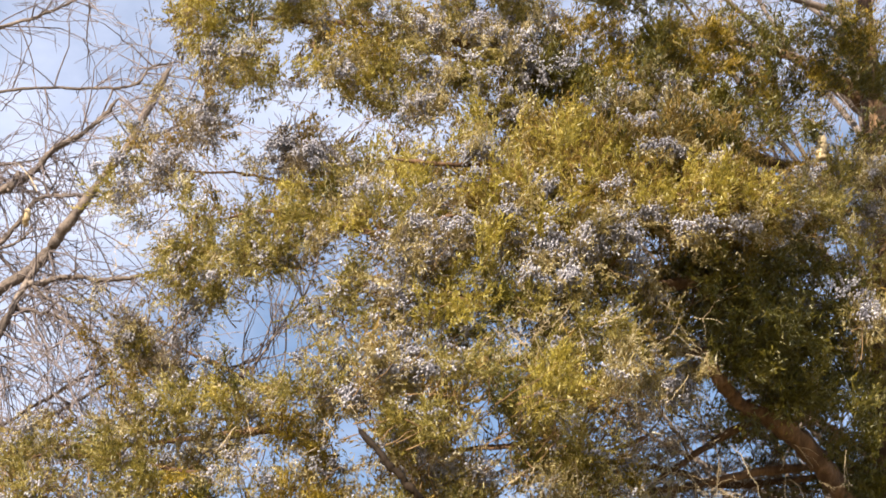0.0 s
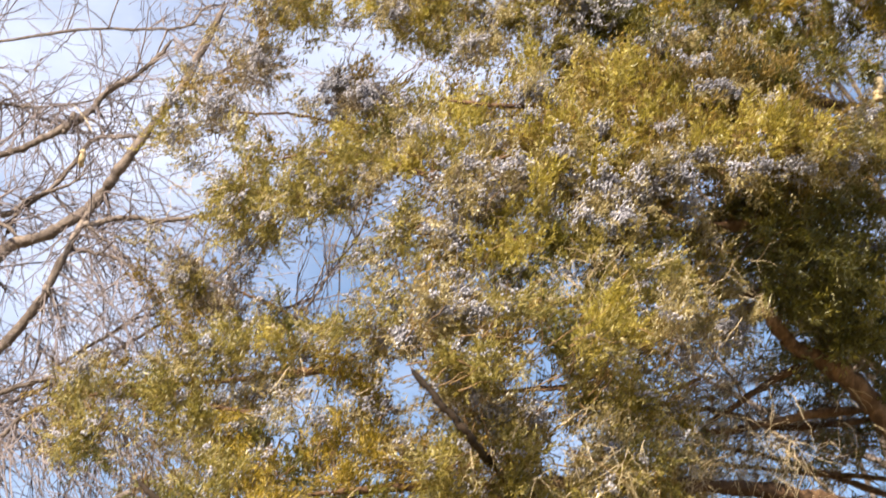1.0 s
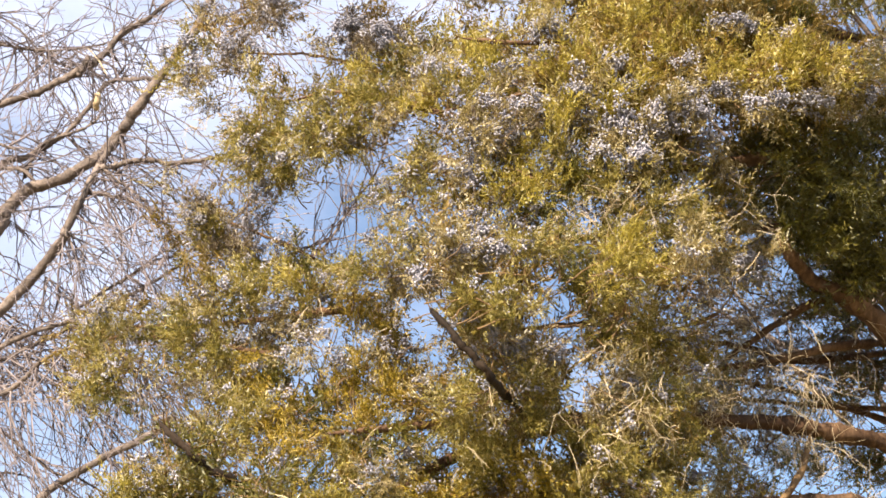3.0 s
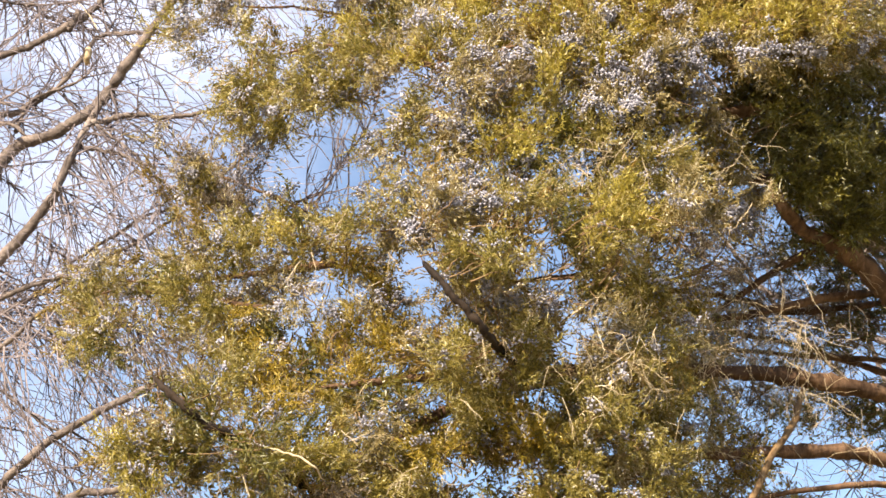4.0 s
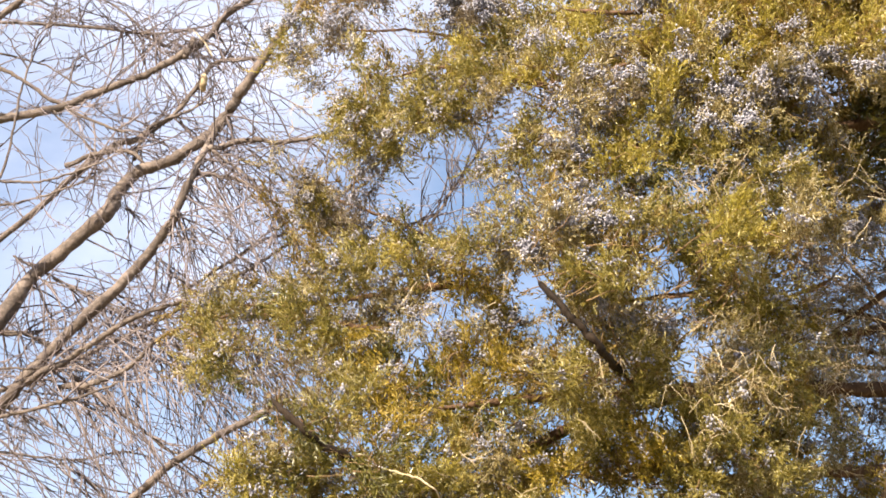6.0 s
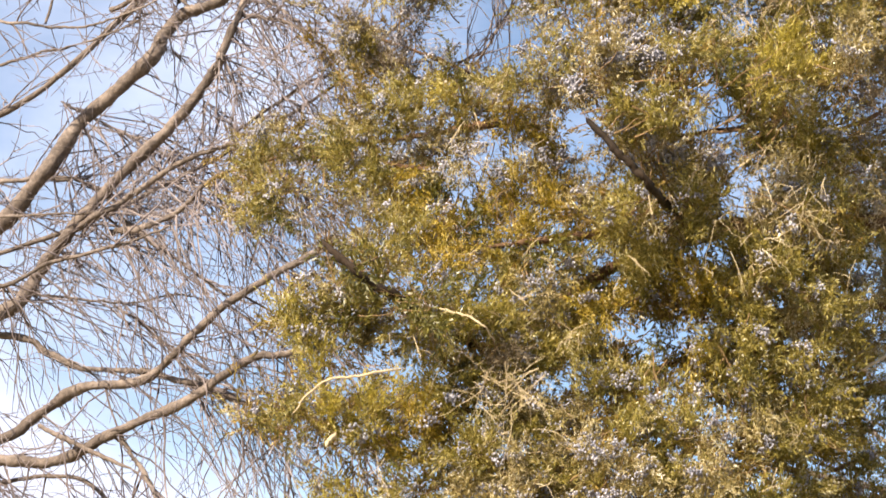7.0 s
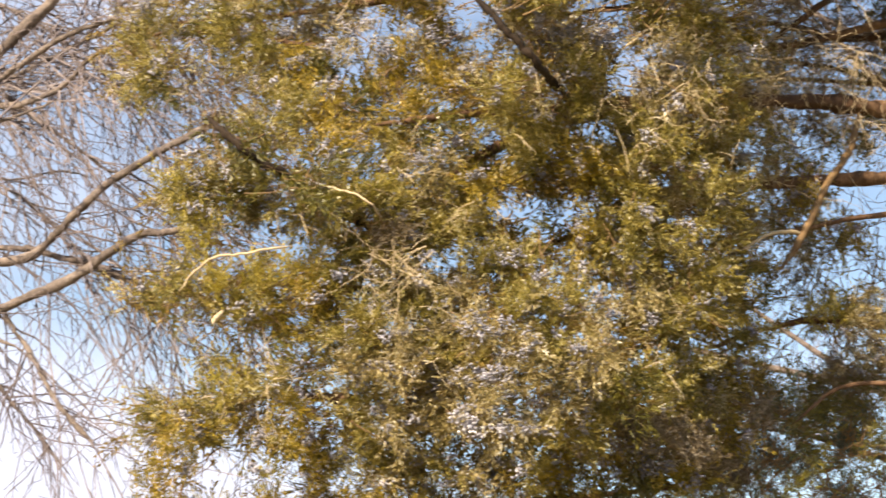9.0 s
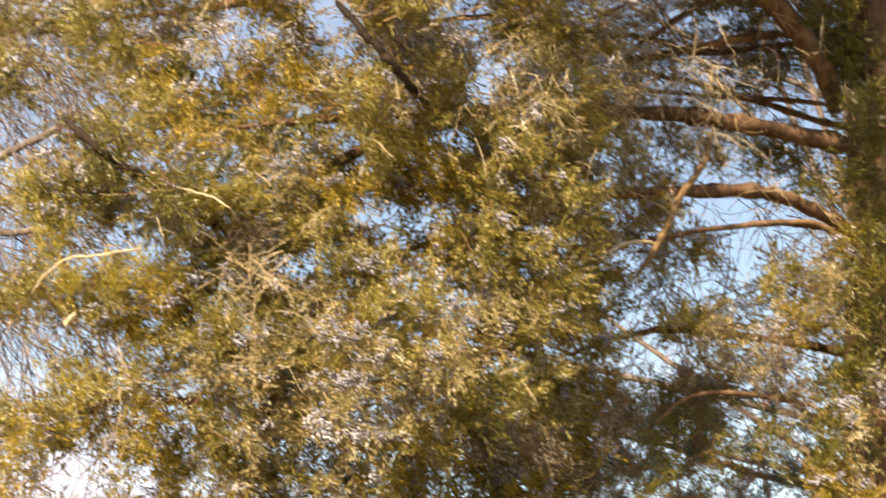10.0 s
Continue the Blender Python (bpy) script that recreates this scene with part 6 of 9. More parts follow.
b.clump((-0.572, 4.361, 3.037), 0.052, 0.033, "moss", 0.06)
b.clump((-0.586, 4.270, 2.952), 0.044, 0.026, "deep", 0, 0.5)
b.clump((-0.532, 4.497, 3.007), 0.041, 0.029, "deep", 0, 0.5)
b.clump((-0.421, 4.520, 3.011), 0.054, 0.034, "olive", 0.06)
b.clump((-0.491, 4.383, 2.928), 0.057, 0.028, "gold", 0)
b.clump((-0.521, 4.584, 2.979), 0.080, 0.040, "inner", 0, 0.4)
b.clump((-0.581, 4.341, 2.918), 0.049, 0.026, "olive", 0.06)
b.clump((-0.822, 4.315, 3.055), 0.033, 0.020, "deep", 0)
b.clump((-0.758, 4.222, 2.980), 0.032, 0.020, "deep", 0)
b.clump((-0.722, 4.310, 2.971), 0.033, 0.020, "deep", 0)
b.clump((-0.659, 4.233, 2.915), 0.032, 0.020, "deep", 0)
b.clump((-0.602, 4.152, 2.861), 0.032, 0.019, "deep", 0)
b.clump((-0.565, 4.225, 2.851), 0.032, 0.019, "deep", 0)
b.clump((-0.648, 4.342, 2.873), 0.052, 0.033, "olive", 0.06)
b.clump((-0.664, 4.554, 2.924), 0.072, 0.046, "inner", 0, 0.4)
b.clump((-0.547, 4.414, 2.875), 0.052, 0.033, "olive", 0.06, 1.3)
b.clump((-0.632, 4.427, 2.853), 0.041, 0.022, "moss", 0.06)
b.clump((-0.618, 4.905, 2.850), 0.067, 0.049, "inner", 0, 0.55)
b.clump((-0.499, 4.486, 2.792), 0.053, 0.034, "olive", 0.06, 1.3)
b.clump((-0.544, 4.986, 2.932), 0.079, 0.050, "inner", 0, 0.55)
b.clump((-0.534, 4.746, 2.879), 0.074, 0.047, "inner", 0, 0.4)
b.clump((-0.412, 4.458, 2.883), 0.053, 0.034, "olive", 0.06, 1.3)
b.clump((-0.436, 4.697, 2.941), 0.074, 0.047, "inner", 0, 0.4)
b.clump((-0.485, 4.491, 2.924), 0.044, 0.029, "olive", 0.06, 1.3)
b.clump((-0.536, 4.991, 3.053), 0.065, 0.044, "inner", 0, 0.55)
b.clump((-0.409, 4.424, 2.801), 0.026, 0.040, "brown", 0, 1.3)
b.clump((-0.478, 4.924, 2.924), 0.039, 0.060, "inner", 0, 0.55)
b.clump((-0.456, 4.734, 2.883), 0.036, 0.056, "inner", 0, 0.4)
b.clump((-0.347, 4.508, 2.851), 0.053, 0.041, "olive", 0.06, 1.3)
b.clump((-0.358, 4.778, 2.915), 0.074, 0.057, "inner", 0, 0.4)
b.done()
b = Bough(cedar, [(0.455, 4.980, 3.002), (0.290, 4.680, 2.983), (0.145, 4.580, 2.973), (0.032, 4.530, 2.948)], 0.007, 0.002)
b.clump((0.181, 4.405, 3.060), 0.053, 0.038, "olive", 0.06, 1.35)
b.clump((0.227, 4.268, 2.973), 0.051, 0.037, "olive", 0.06, 1.35)
b.clump((0.260, 4.575, 3.071), 0.071, 0.052, "inner", 0, 0.4)
b.clump((-0.083, 4.502, 3.020), 0.053, 0.039, "olive", 0.06, 1.35)
b.clump((0.029, 4.399, 2.987), 0.052, 0.038, "moss", 0.06, 1.35)
b.clump((0.014, 4.637, 3.078), 0.073, 0.053, "inner", 0, 0.4)
b.clump((0.110, 4.395, 2.972), 0.045, 0.028, "olive", 0.06, 1.35)
b.clump((0.120, 4.662, 3.043), 0.063, 0.040, "inner", 0, 0.4)
b.clump((0.370, 4.565, 3.068), 0.052, 0.047, "olive", 0.06, 1.35)
b.clump((0.306, 4.288, 2.924), 0.044, 0.023, "olive", 0.06, 1.35)
b.clump((0.314, 4.506, 2.990), 0.062, 0.032, "inner", 0, 0.4)
b.clump((-0.219, 4.477, 2.852), 0.045, 0.026, "olive", 0.06, 1.3)
b.clump((-0.199, 4.386, 2.926), 0.040, 0.033, "moss", 0.06, 1.3)
b.clump((-0.064, 4.572, 3.021), 0.054, 0.030, "moss", 0.06, 1.3)
b.clump((0.047, 4.384, 2.958), 0.052, 0.028, "moss", 0.06, 1.3)
b.clump((0.044, 4.611, 3.026), 0.073, 0.040, "inner", 0, 0.4)
b.clump((0.166, 4.383, 2.910), 0.049, 0.045, "olive", 0.06, 1.3)
b.clump((0.186, 4.663, 2.983), 0.069, 0.063, "inner", 0, 0.4)
b.clump((0.184, 4.439, 2.984), 0.043, 0.031, "olive", 0.06, 1.3)
b.clump((0.199, 4.645, 3.061), 0.060, 0.044, "inner", 0, 0.4)
b.clump((0.186, 4.334, 2.812), 0.044, 0.032, "olive", 0.06, 1.3)
b.clump((0.072, 4.471, 2.912), 0.041, 0.034, "moss", 0.06, 0.4)
b.clump((0.109, 4.401, 2.819), 0.045, 0.033, "olive", 0.06, 1.3)
b.clump((0.041, 4.447, 2.806), 0.040, 0.024, "moss", 0.06, 1.3)
b.clump((0.275, 4.458, 2.900), 0.045, 0.038, "dull", 0, 1.3)
b.clump((0.300, 4.718, 2.971), 0.064, 0.054, "inner", 0, 0.4)
b.clump((0.290, 4.345, 2.783), 0.044, 0.033, "olive", 0.06, 1.3)
b.clump((0.346, 4.845, 2.910), 0.066, 0.049, "inner", 0, 0.55)
b.clump((0.308, 4.559, 2.826), 0.062, 0.046, "inner", 0, 0.4)
b.clump((0.354, 4.428, 2.888), 0.043, 0.033, "olive", 0.06, 1.3)
b.clump((0.367, 4.928, 3.048), 0.064, 0.050, "inner", 0, 0.55)
b.clump((0.395, 4.727, 2.979), 0.060, 0.047, "inner", 0, 0.4)
b.clump((0.246, 4.551, 2.784), 0.053, 0.034, "olive", 0.06, 1.3)
b.clump((0.157, 4.358, 2.723), 0.044, 0.032, "olive", 0.06, 1.3)
b.clump((0.343, 4.418, 2.718), 0.045, 0.038, "olive", 0.07, 1.3)
b.clump((0.410, 4.918, 2.836), 0.067, 0.056, "inner", 0, 0.55)
b.clump((0.313, 4.424, 2.638), 0.033, 0.037, "olive", 0.06, 1.3)
b.clump((-0.100, 4.647, 2.851), 0.054, 0.022, "deep", 0, 1.3)
b.clump((-0.123, 4.422, 2.735), 0.042, 0.031, "olive", 0.06, 1.3)
b.clump((-0.068, 4.217, 2.627), 0.049, 0.031, "olive", 0.06, 1.3)
b.clump((0.024, 4.430, 2.718), 0.040, 0.028, "olive", 0.06, 0.5)
b.clump((0.093, 4.486, 2.744), 0.043, 0.031, "olive", 0.07, 1.3)
b.clump((0.070, 4.184, 2.563), 0.042, 0.035, "dull", 0.26, 0.5)
b.clump((0.181, 4.407, 2.652), 0.051, 0.037, "dull", 0.2, 1.3)
b.clump((0.484, 5.016, 2.972), 0.051, 0.038, "dull", 0, 0.6)
b.clump((0.407, 4.646, 2.931), 0.047, 0.042, "olive", 0.06)
b.clump((0.419, 4.906, 3.014), 0.066, 0.059, "inner", 0, 0.4)
b.clump((0.365, 4.632, 2.988), 0.042, 0.035, "dull", 0)
b.clump((0.397, 4.908, 3.060), 0.059, 0.049, "inner", 0, 0.4)
b.clump((0.459, 4.937, 2.887), 0.042, 0.024, "dull", 0, 0.4)
b.clump((0.441, 4.862, 2.800), 0.049, 0.039, "olive", 0.06)
b.clump((0.450, 5.167, 2.873), 0.069, 0.054, "inner", 0, 0.4)
b.clump((0.509, 5.041, 2.971), 0.051, 0.035, "olive", 0.06, 0.59)
b.done()
# unseen bough added above the view, set to shade the trunk and crown heart
b = Bough(cedar, [(1.471, 5.300, 5.671), (1.044, 4.617, 5.322), (0.617, 3.933, 4.773)], 0.03, 0.01)
b.clump((0.310, 4.051, 4.817), 0.150, 0.120, "deep", 0.0, 0.4)
b.clump((0.546, 4.051, 4.836), 0.150, 0.120, "deep", 0.0, 0.4)
b.clump((0.672, 4.015, 4.809), 0.150, 0.120, "deep", 0.0, 0.4)
b.clump((0.578, 3.650, 4.517), 0.150, 0.120, "deep", 0.0, 0.4)
b.clump((0.502, 3.504, 4.397), 0.150, 0.120, "deep", 0.0, 0.4)
b.clump((0.413, 3.358, 4.316), 0.150, 0.120, "deep", 0.0, 0.4)
b.clump((1.029, 4.380, 5.438), 0.150, 0.120, "deep", 0.0, 0.4)
b.clump((1.016, 4.380, 5.227), 0.150, 0.120, "deep", 0.0, 0.4)
b.clump((0.972, 4.307, 5.060), 0.150, 0.120, "deep", 0.0, 0.4)
b.clump((0.891, 4.161, 4.959), 0.150, 0.120, "deep", 0.0, 0.4)
b.done()

# low tier
b = Bough(cedar, [(0.466, 5.080, 2.313), (0.339, 4.980, 2.376), (0.172, 4.880, 2.437), (0.069, 4.780, 2.509), (-0.320, 4.680, 2.692), (-0.625, 4.580, 2.736), (-0.914, 4.580, 2.730)], 0.018, 0.003)
b.clump((-0.911, 4.441, 2.892), 0.041, 0.022, "olive", 0.06)
b.clump((-0.887, 4.435, 2.807), 0.029, 0.026, "gold", 0)
b.clump((-0.958, 4.742, 2.884), 0.040, 0.037, "inner", 0, 0.4)
b.clump((-0.958, 4.377, 2.711), 0.052, 0.033, "olive", 0.06)
b.clump((-1.036, 4.657, 2.773), 0.073, 0.047, "inner", 0, 0.4)
b.clump((-1.024, 4.486, 2.697), 0.037, 0.029, "olive", 0.06)
b.clump((-1.091, 4.720, 2.747), 0.051, 0.041, "inner", 0, 0.4)
b.clump((-0.943, 4.384, 2.625), 0.036, 0.028, "deep", 0, 0.35)
b.clump((-0.848, 4.388, 2.696), 0.057, 0.040, "gold", 0)
b.clump((-0.894, 4.689, 2.760), 0.080, 0.056, "inner", 0, 0.4)
b.clump((-0.751, 4.392, 2.708), 0.052, 0.040, "gold", 0)
b.clump((-0.792, 4.619, 2.777), 0.073, 0.056, "inner", 0, 0.4)
b.clump((-0.699, 4.501, 2.745), 0.046, 0.029, "gold", 0)
b.clump((-0.762, 4.817, 2.810), 0.064, 0.041, "inner", 0, 0.4)
b.clump((-0.796, 4.415, 2.642), 0.052, 0.040, "olive", 0.06)
b.clump((-0.844, 4.702, 2.693), 0.073, 0.056, "inner", 0, 0.4)
b.clump((-0.891, 4.470, 2.657), 0.034, 0.029, "dull", 0, 0.35)
b.clump((-0.708, 4.475, 2.639), 0.053, 0.041, "moss", 0.06)
b.clump((-0.769, 4.758, 2.695), 0.074, 0.057, "inner", 0, 0.4)
b.clump((-0.613, 4.394, 2.659), 0.045, 0.040, "moss", 0.06)
b.clump((-0.666, 4.660, 2.729), 0.062, 0.056, "inner", 0, 0.4)
b.clump((-0.560, 4.405, 2.717), 0.045, 0.033, "olive", 0.06, 1.3)
b.clump((-0.578, 4.607, 2.752), 0.063, 0.046, "inner", 0, 0.4)
b.clump((-0.593, 4.453, 2.616), 0.052, 0.040, "moss", 0.06)
b.clump((-0.617, 4.708, 2.691), 0.073, 0.056, "inner", 0, 0.4)
b.clump((-0.470, 4.465, 2.728), 0.043, 0.031, "olive", 0.06, 1.3)
b.clump((-0.494, 4.698, 2.797), 0.060, 0.043, "inner", 0, 0.4)
b.clump((-0.330, 4.452, 2.749), 0.043, 0.028, "dull", 0.13, 0.35)
b.clump((-0.191, 4.412, 2.734), 0.045, 0.033, "olive", 0.06, 1.3)
b.clump((-0.220, 4.683, 2.793), 0.062, 0.046, "inner", 0, 0.4)
b.clump((-0.265, 4.505, 2.689), 0.053, 0.033, "dull", 0.2, 1.3)
b.clump((-0.293, 4.771, 2.768), 0.074, 0.047, "inner", 0, 0.4)
b.clump((-0.373, 4.458, 2.681), 0.052, 0.040, "dull", 0.07, 1.3)
b.clump((-0.410, 4.702, 2.732), 0.073, 0.056, "inner", 0, 0.4)
b.clump((-0.512, 4.865, 2.696), 0.076, 0.059, "inner", 0, 0.55)
b.clump((-0.470, 4.587, 2.670), 0.071, 0.055, "inner", 0, 0.4)
b.clump((-0.529, 4.845, 2.659), 0.076, 0.048, "inner", 0, 0.55)
b.clump((-0.527, 4.578, 2.614), 0.071, 0.045, "inner", 0, 0.4)
b.clump((-0.357, 4.692, 2.662), 0.063, 0.043, "inner", 0, 0.4)
b.clump((-0.714, 4.425, 2.571), 0.033, 0.021, "deep", 0, 0.5)
b.clump((-0.452, 4.844, 2.619), 0.076, 0.048, "inner", 0, 0.55)
b.clump((-0.895, 4.501, 2.522), 0.034, 0.039, "olive", 0.06, 0.5)
b.clump((-0.461, 4.818, 2.566), 0.072, 0.055, "inner", 0, 0.55)
b.clump((-0.342, 4.843, 2.624), 0.058, 0.041, "inner", 0, 0.55)
b.clump((-0.280, 4.873, 2.615), 0.076, 0.048, "inner", 0, 0.55)
b.clump((-0.364, 4.938, 2.565), 0.077, 0.056, "inner", 0, 0.55)
b.clump((-0.299, 4.849, 2.540), 0.065, 0.048, "inner", 0, 0.55)
b.clump((-0.217, 4.627, 2.623), 0.072, 0.046, "inner", 0, 0.55)
b.clump((-0.278, 4.909, 2.649), 0.066, 0.042, "inner", 0, 0.55)
b.clump((-0.305, 4.657, 2.612), 0.062, 0.039, "inner", 0, 0.4)
b.clump((-0.145, 4.676, 2.813), 0.059, 0.043, "inner", 0, 0.4)
b.clump((-0.098, 4.717, 2.758), 0.074, 0.047, "inner", 0, 0.55)
b.clump((-0.087, 4.505, 2.695), 0.069, 0.044, "inner", 0, 0.4)
b.clump((-0.012, 4.746, 2.688), 0.074, 0.047, "inner", 0, 0.55)
b.clump((0.002, 4.546, 2.662), 0.069, 0.044, "inner", 0, 0.4)
b.clump((-0.143, 4.735, 2.687), 0.064, 0.047, "inner", 0, 0.55)
b.clump((0.191, 4.408, 2.583), 0.044, 0.033, "olive", 0.06, 1.3)
b.clump((0.195, 4.622, 2.625), 0.062, 0.046, "inner", 0, 0.4)
b.clump((0.133, 4.734, 2.605), 0.054, 0.033, "inner", 0, 0.55)
b.clump((0.117, 4.511, 2.573), 0.050, 0.031, "inner", 0, 0.4)
b.clump((0.262, 4.502, 2.602), 0.045, 0.036, "olive", 0.06, 1.3)
b.clump((0.061, 4.634, 2.568), 0.062, 0.046, "inner", 0, 0.55)
b.clump((-0.046, 4.723, 2.585), 0.073, 0.047, "inner", 0, 0.55)
b.clump((0.014, 4.754, 2.535), 0.057, 0.047, "inner", 0, 0.55)
b.clump((0.169, 4.346, 2.424), 0.050, 0.032, "olive", 0.06, 1.3)
b.clump((0.178, 4.584, 2.468), 0.070, 0.045, "inner", 0, 0.4)
b.clump((0.098, 4.777, 2.511), 0.060, 0.047, "inner", 0, 0.55)
b.clump((0.119, 4.590, 2.453), 0.056, 0.044, "deep", 0, 0.4)
b.clump((0.284, 4.522, 2.495), 0.040, 0.038, "olive", 0.06, 1.3)
b.clump((0.255, 4.552, 2.420), 0.052, 0.038, "olive", 0.06, 1.3)
b.clump((0.155, 4.450, 2.350), 0.051, 0.037, "brown", 0, 1.3)
b.clump((0.194, 4.950, 2.406), 0.077, 0.056, "inner", 0, 0.55)
b.clump((0.176, 4.745, 2.401), 0.072, 0.052, "inner", 0, 0.4)
b.clump((0.083, 4.828, 2.433), 0.068, 0.051, "inner", 0, 0.55)
b.clump((0.245, 4.453, 2.322), 0.046, 0.026, "brown", 0, 1.3)
b.clump((0.270, 4.753, 2.359), 0.065, 0.036, "inner", 0, 0.4)
b.clump((0.434, 5.112, 2.318), 0.068, 0.050, "inner", 0, 0.4)
b.clump((0.169, 4.957, 2.347), 0.061, 0.048, "inner", 0, 0.4)
b.clump((0.371, 5.032, 2.351), 0.059, 0.042, "inner", 0, 0.4)
b.clump((0.503, 4.787, 2.431), 0.050, 0.050, "brown", 0, 0.5)
b.clump((0.641, 5.103, 2.422), 0.046, 0.059, "deep", 0, 0.5)
b.clump((0.771, 5.076, 2.323), 0.053, 0.040, "deep", 0, 0.35)
b.clump((0.309, 5.122, 2.367), 0.072, 0.051, "inner", 0, 0.55)
b.clump((0.311, 4.831, 2.343), 0.068, 0.047, "inner", 0, 0.4)
b.clump((0.435, 5.305, 2.469), 0.072, 0.057, "inner", 0, 0.55)
b.clump((0.425, 5.015, 2.416), 0.067, 0.053, "inner", 0, 0.4)
b.clump((0.529, 5.003, 2.476), 0.053, 0.034, "deep", 0, 0.4)
b.clump((0.602, 4.913, 2.355), 0.052, 0.031, "deep", 0, 0.4)
b.clump((0.768, 5.040, 2.370), 0.053, 0.032, "deep", 0, 0.35)
b.done()
b = Bough(cedar, [(0.339, 4.980, 2.376), (0.030, 4.780, 2.527), (-0.153, 4.680, 2.513), (-0.357, 4.580, 2.498), (-0.540, 4.580, 2.446)], 0.015, 0.003)
b.clump((-0.446, 4.365, 2.606), 0.051, 0.039, "olive", 0.06, 1.3)
b.clump((-0.498, 4.345, 2.548), 0.051, 0.032, "olive", 0.06, 1.3)
b.clump((-0.332, 4.453, 2.623), 0.045, 0.031, "olive", 0.13, 1.3)
b.clump((-0.405, 4.344, 2.532), 0.051, 0.032, "dull", 0.33, 1.3)
b.clump((-0.426, 4.583, 2.572), 0.071, 0.045, "inner", 0, 0.4)
b.clump((-0.633, 4.441, 2.475), 0.049, 0.038, "olive", 0.07, 0.6)
b.clump((-0.652, 4.402, 2.387), 0.026, 0.049, "moss", 0.06)
b.clump((-0.614, 4.505, 2.335), 0.045, 0.021, "moss", 0.06)
b.clump((-0.524, 4.442, 2.446), 0.035, 0.033, "dull", 0.2, 0.4)
b.clump((-0.481, 4.423, 2.373), 0.051, 0.044, "olive", 0.06, 1.3)
b.clump((-0.498, 4.338, 2.479), 0.044, 0.030, "dull", 0.39, 1.3)
b.clump((-0.403, 4.318, 2.446), 0.048, 0.036, "dull", 0.46, 1.3)
b.clump((-0.410, 4.531, 2.500), 0.067, 0.051, "inner", 0, 0.4)
b.clump((-0.325, 4.343, 2.502), 0.039, 0.027, "olive", 0.06, 1.3)
b.clump((-0.328, 4.598, 2.571), 0.054, 0.038, "inner", 0, 0.4)
b.clump((-0.234, 4.373, 2.493), 0.051, 0.032, "olive", 0.07, 1.3)
b.clump((-0.245, 4.614, 2.552), 0.071, 0.045, "inner", 0, 0.4)
b.clump((-0.333, 4.438, 2.440), 0.051, 0.037, "dull", 0.58, 1.3)
b.clump((-0.359, 4.676, 2.482), 0.072, 0.052, "inner", 0, 0.4)
b.clump((-0.247, 4.349, 2.435), 0.043, 0.032, "dull", 0.58, 1.3)
b.clump((-0.256, 4.577, 2.479), 0.061, 0.045, "inner", 0, 0.4)
b.clump((-0.160, 4.146, 2.407), 0.048, 0.035, "dull", 0.78, 1.3)
b.clump((-0.191, 4.646, 2.482), 0.072, 0.052, "inner", 0, 0.55)
b.clump((-0.181, 4.357, 2.462), 0.067, 0.049, "inner", 0, 0.4)
b.clump((-0.214, 4.180, 2.312), 0.048, 0.037, "dull", 1.04, 1.3)
b.clump((-0.266, 4.680, 2.409), 0.072, 0.056, "inner", 0, 0.55)
b.clump((-0.234, 4.432, 2.358), 0.067, 0.052, "inner", 0, 0.4)
b.clump((-0.335, 4.438, 2.359), 0.049, 0.037, "dull", 0.33, 1.3)
b.clump((-0.341, 4.655, 2.405), 0.068, 0.052, "inner", 0, 0.4)
b.clump((-0.409, 4.366, 2.335), 0.043, 0.032, "dull", 0.26, 1.3)
b.clump((-0.432, 4.666, 2.399), 0.061, 0.045, "inner", 0, 0.4)
b.clump((-0.140, 4.191, 2.300), 0.044, 0.031, "dull", 0.58, 1.3)
b.clump((-0.146, 4.691, 2.365), 0.066, 0.046, "inner", 0, 0.55)
b.clump((-0.151, 4.508, 2.363), 0.061, 0.043, "inner", 0, 0.4)
b.clump((-0.182, 4.127, 2.518), 0.048, 0.030, "dull", 0.65, 1.3)
b.clump((-0.188, 4.359, 2.580), 0.067, 0.043, "inner", 0, 0.4)
b.clump((-0.275, 4.409, 2.570), 0.044, 0.028, "dull", 0.39, 1.3)
b.clump((-0.006, 4.246, 2.579), 0.049, 0.031, "olive", 0.06, 1.3)
b.clump((-0.108, 4.235, 2.580), 0.043, 0.031, "olive", 0.06, 1.3)
b.clump((-0.117, 4.461, 2.643), 0.060, 0.044, "inner", 0, 0.4)
b.clump((0.184, 4.908, 2.671), 0.066, 0.049, "inner", 0, 0.55)
b.clump((0.106, 4.234, 2.510), 0.036, 0.022, "dull", 0.13, 0.6)
b.clump((0.053, 4.134, 2.449), 0.041, 0.030, "dull", 0.33, 1.3)
b.clump((0.055, 4.439, 2.521), 0.058, 0.043, "inner", 0, 0.4)
b.clump((-0.034, 4.223, 2.496), 0.049, 0.031, "olive", 0.07, 1.3)
b.clump((-0.027, 4.512, 2.544), 0.068, 0.044, "inner", 0, 0.4)
b.clump((-0.096, 4.140, 2.467), 0.041, 0.030, "dull", 0.46, 1.3)
b.clump((-0.099, 4.640, 2.585), 0.062, 0.046, "inner", 0, 0.55)
b.clump((-0.101, 4.342, 2.524), 0.058, 0.043, "inner", 0, 0.4)
b.clump((0.015, 4.254, 2.436), 0.038, 0.031, "dull", 0.65, 1.3)
b.clump((0.020, 4.532, 2.506), 0.053, 0.044, "inner", 0, 0.4)
b.clump((0.162, 4.846, 2.501), 0.075, 0.048, "inner", 0, 0.55)
b.clump((0.102, 4.277, 2.399), 0.040, 0.031, "deep", 0, 1.3)
b.clump((0.296, 4.743, 2.532), 0.057, 0.053, "inner", 0, 0.4)
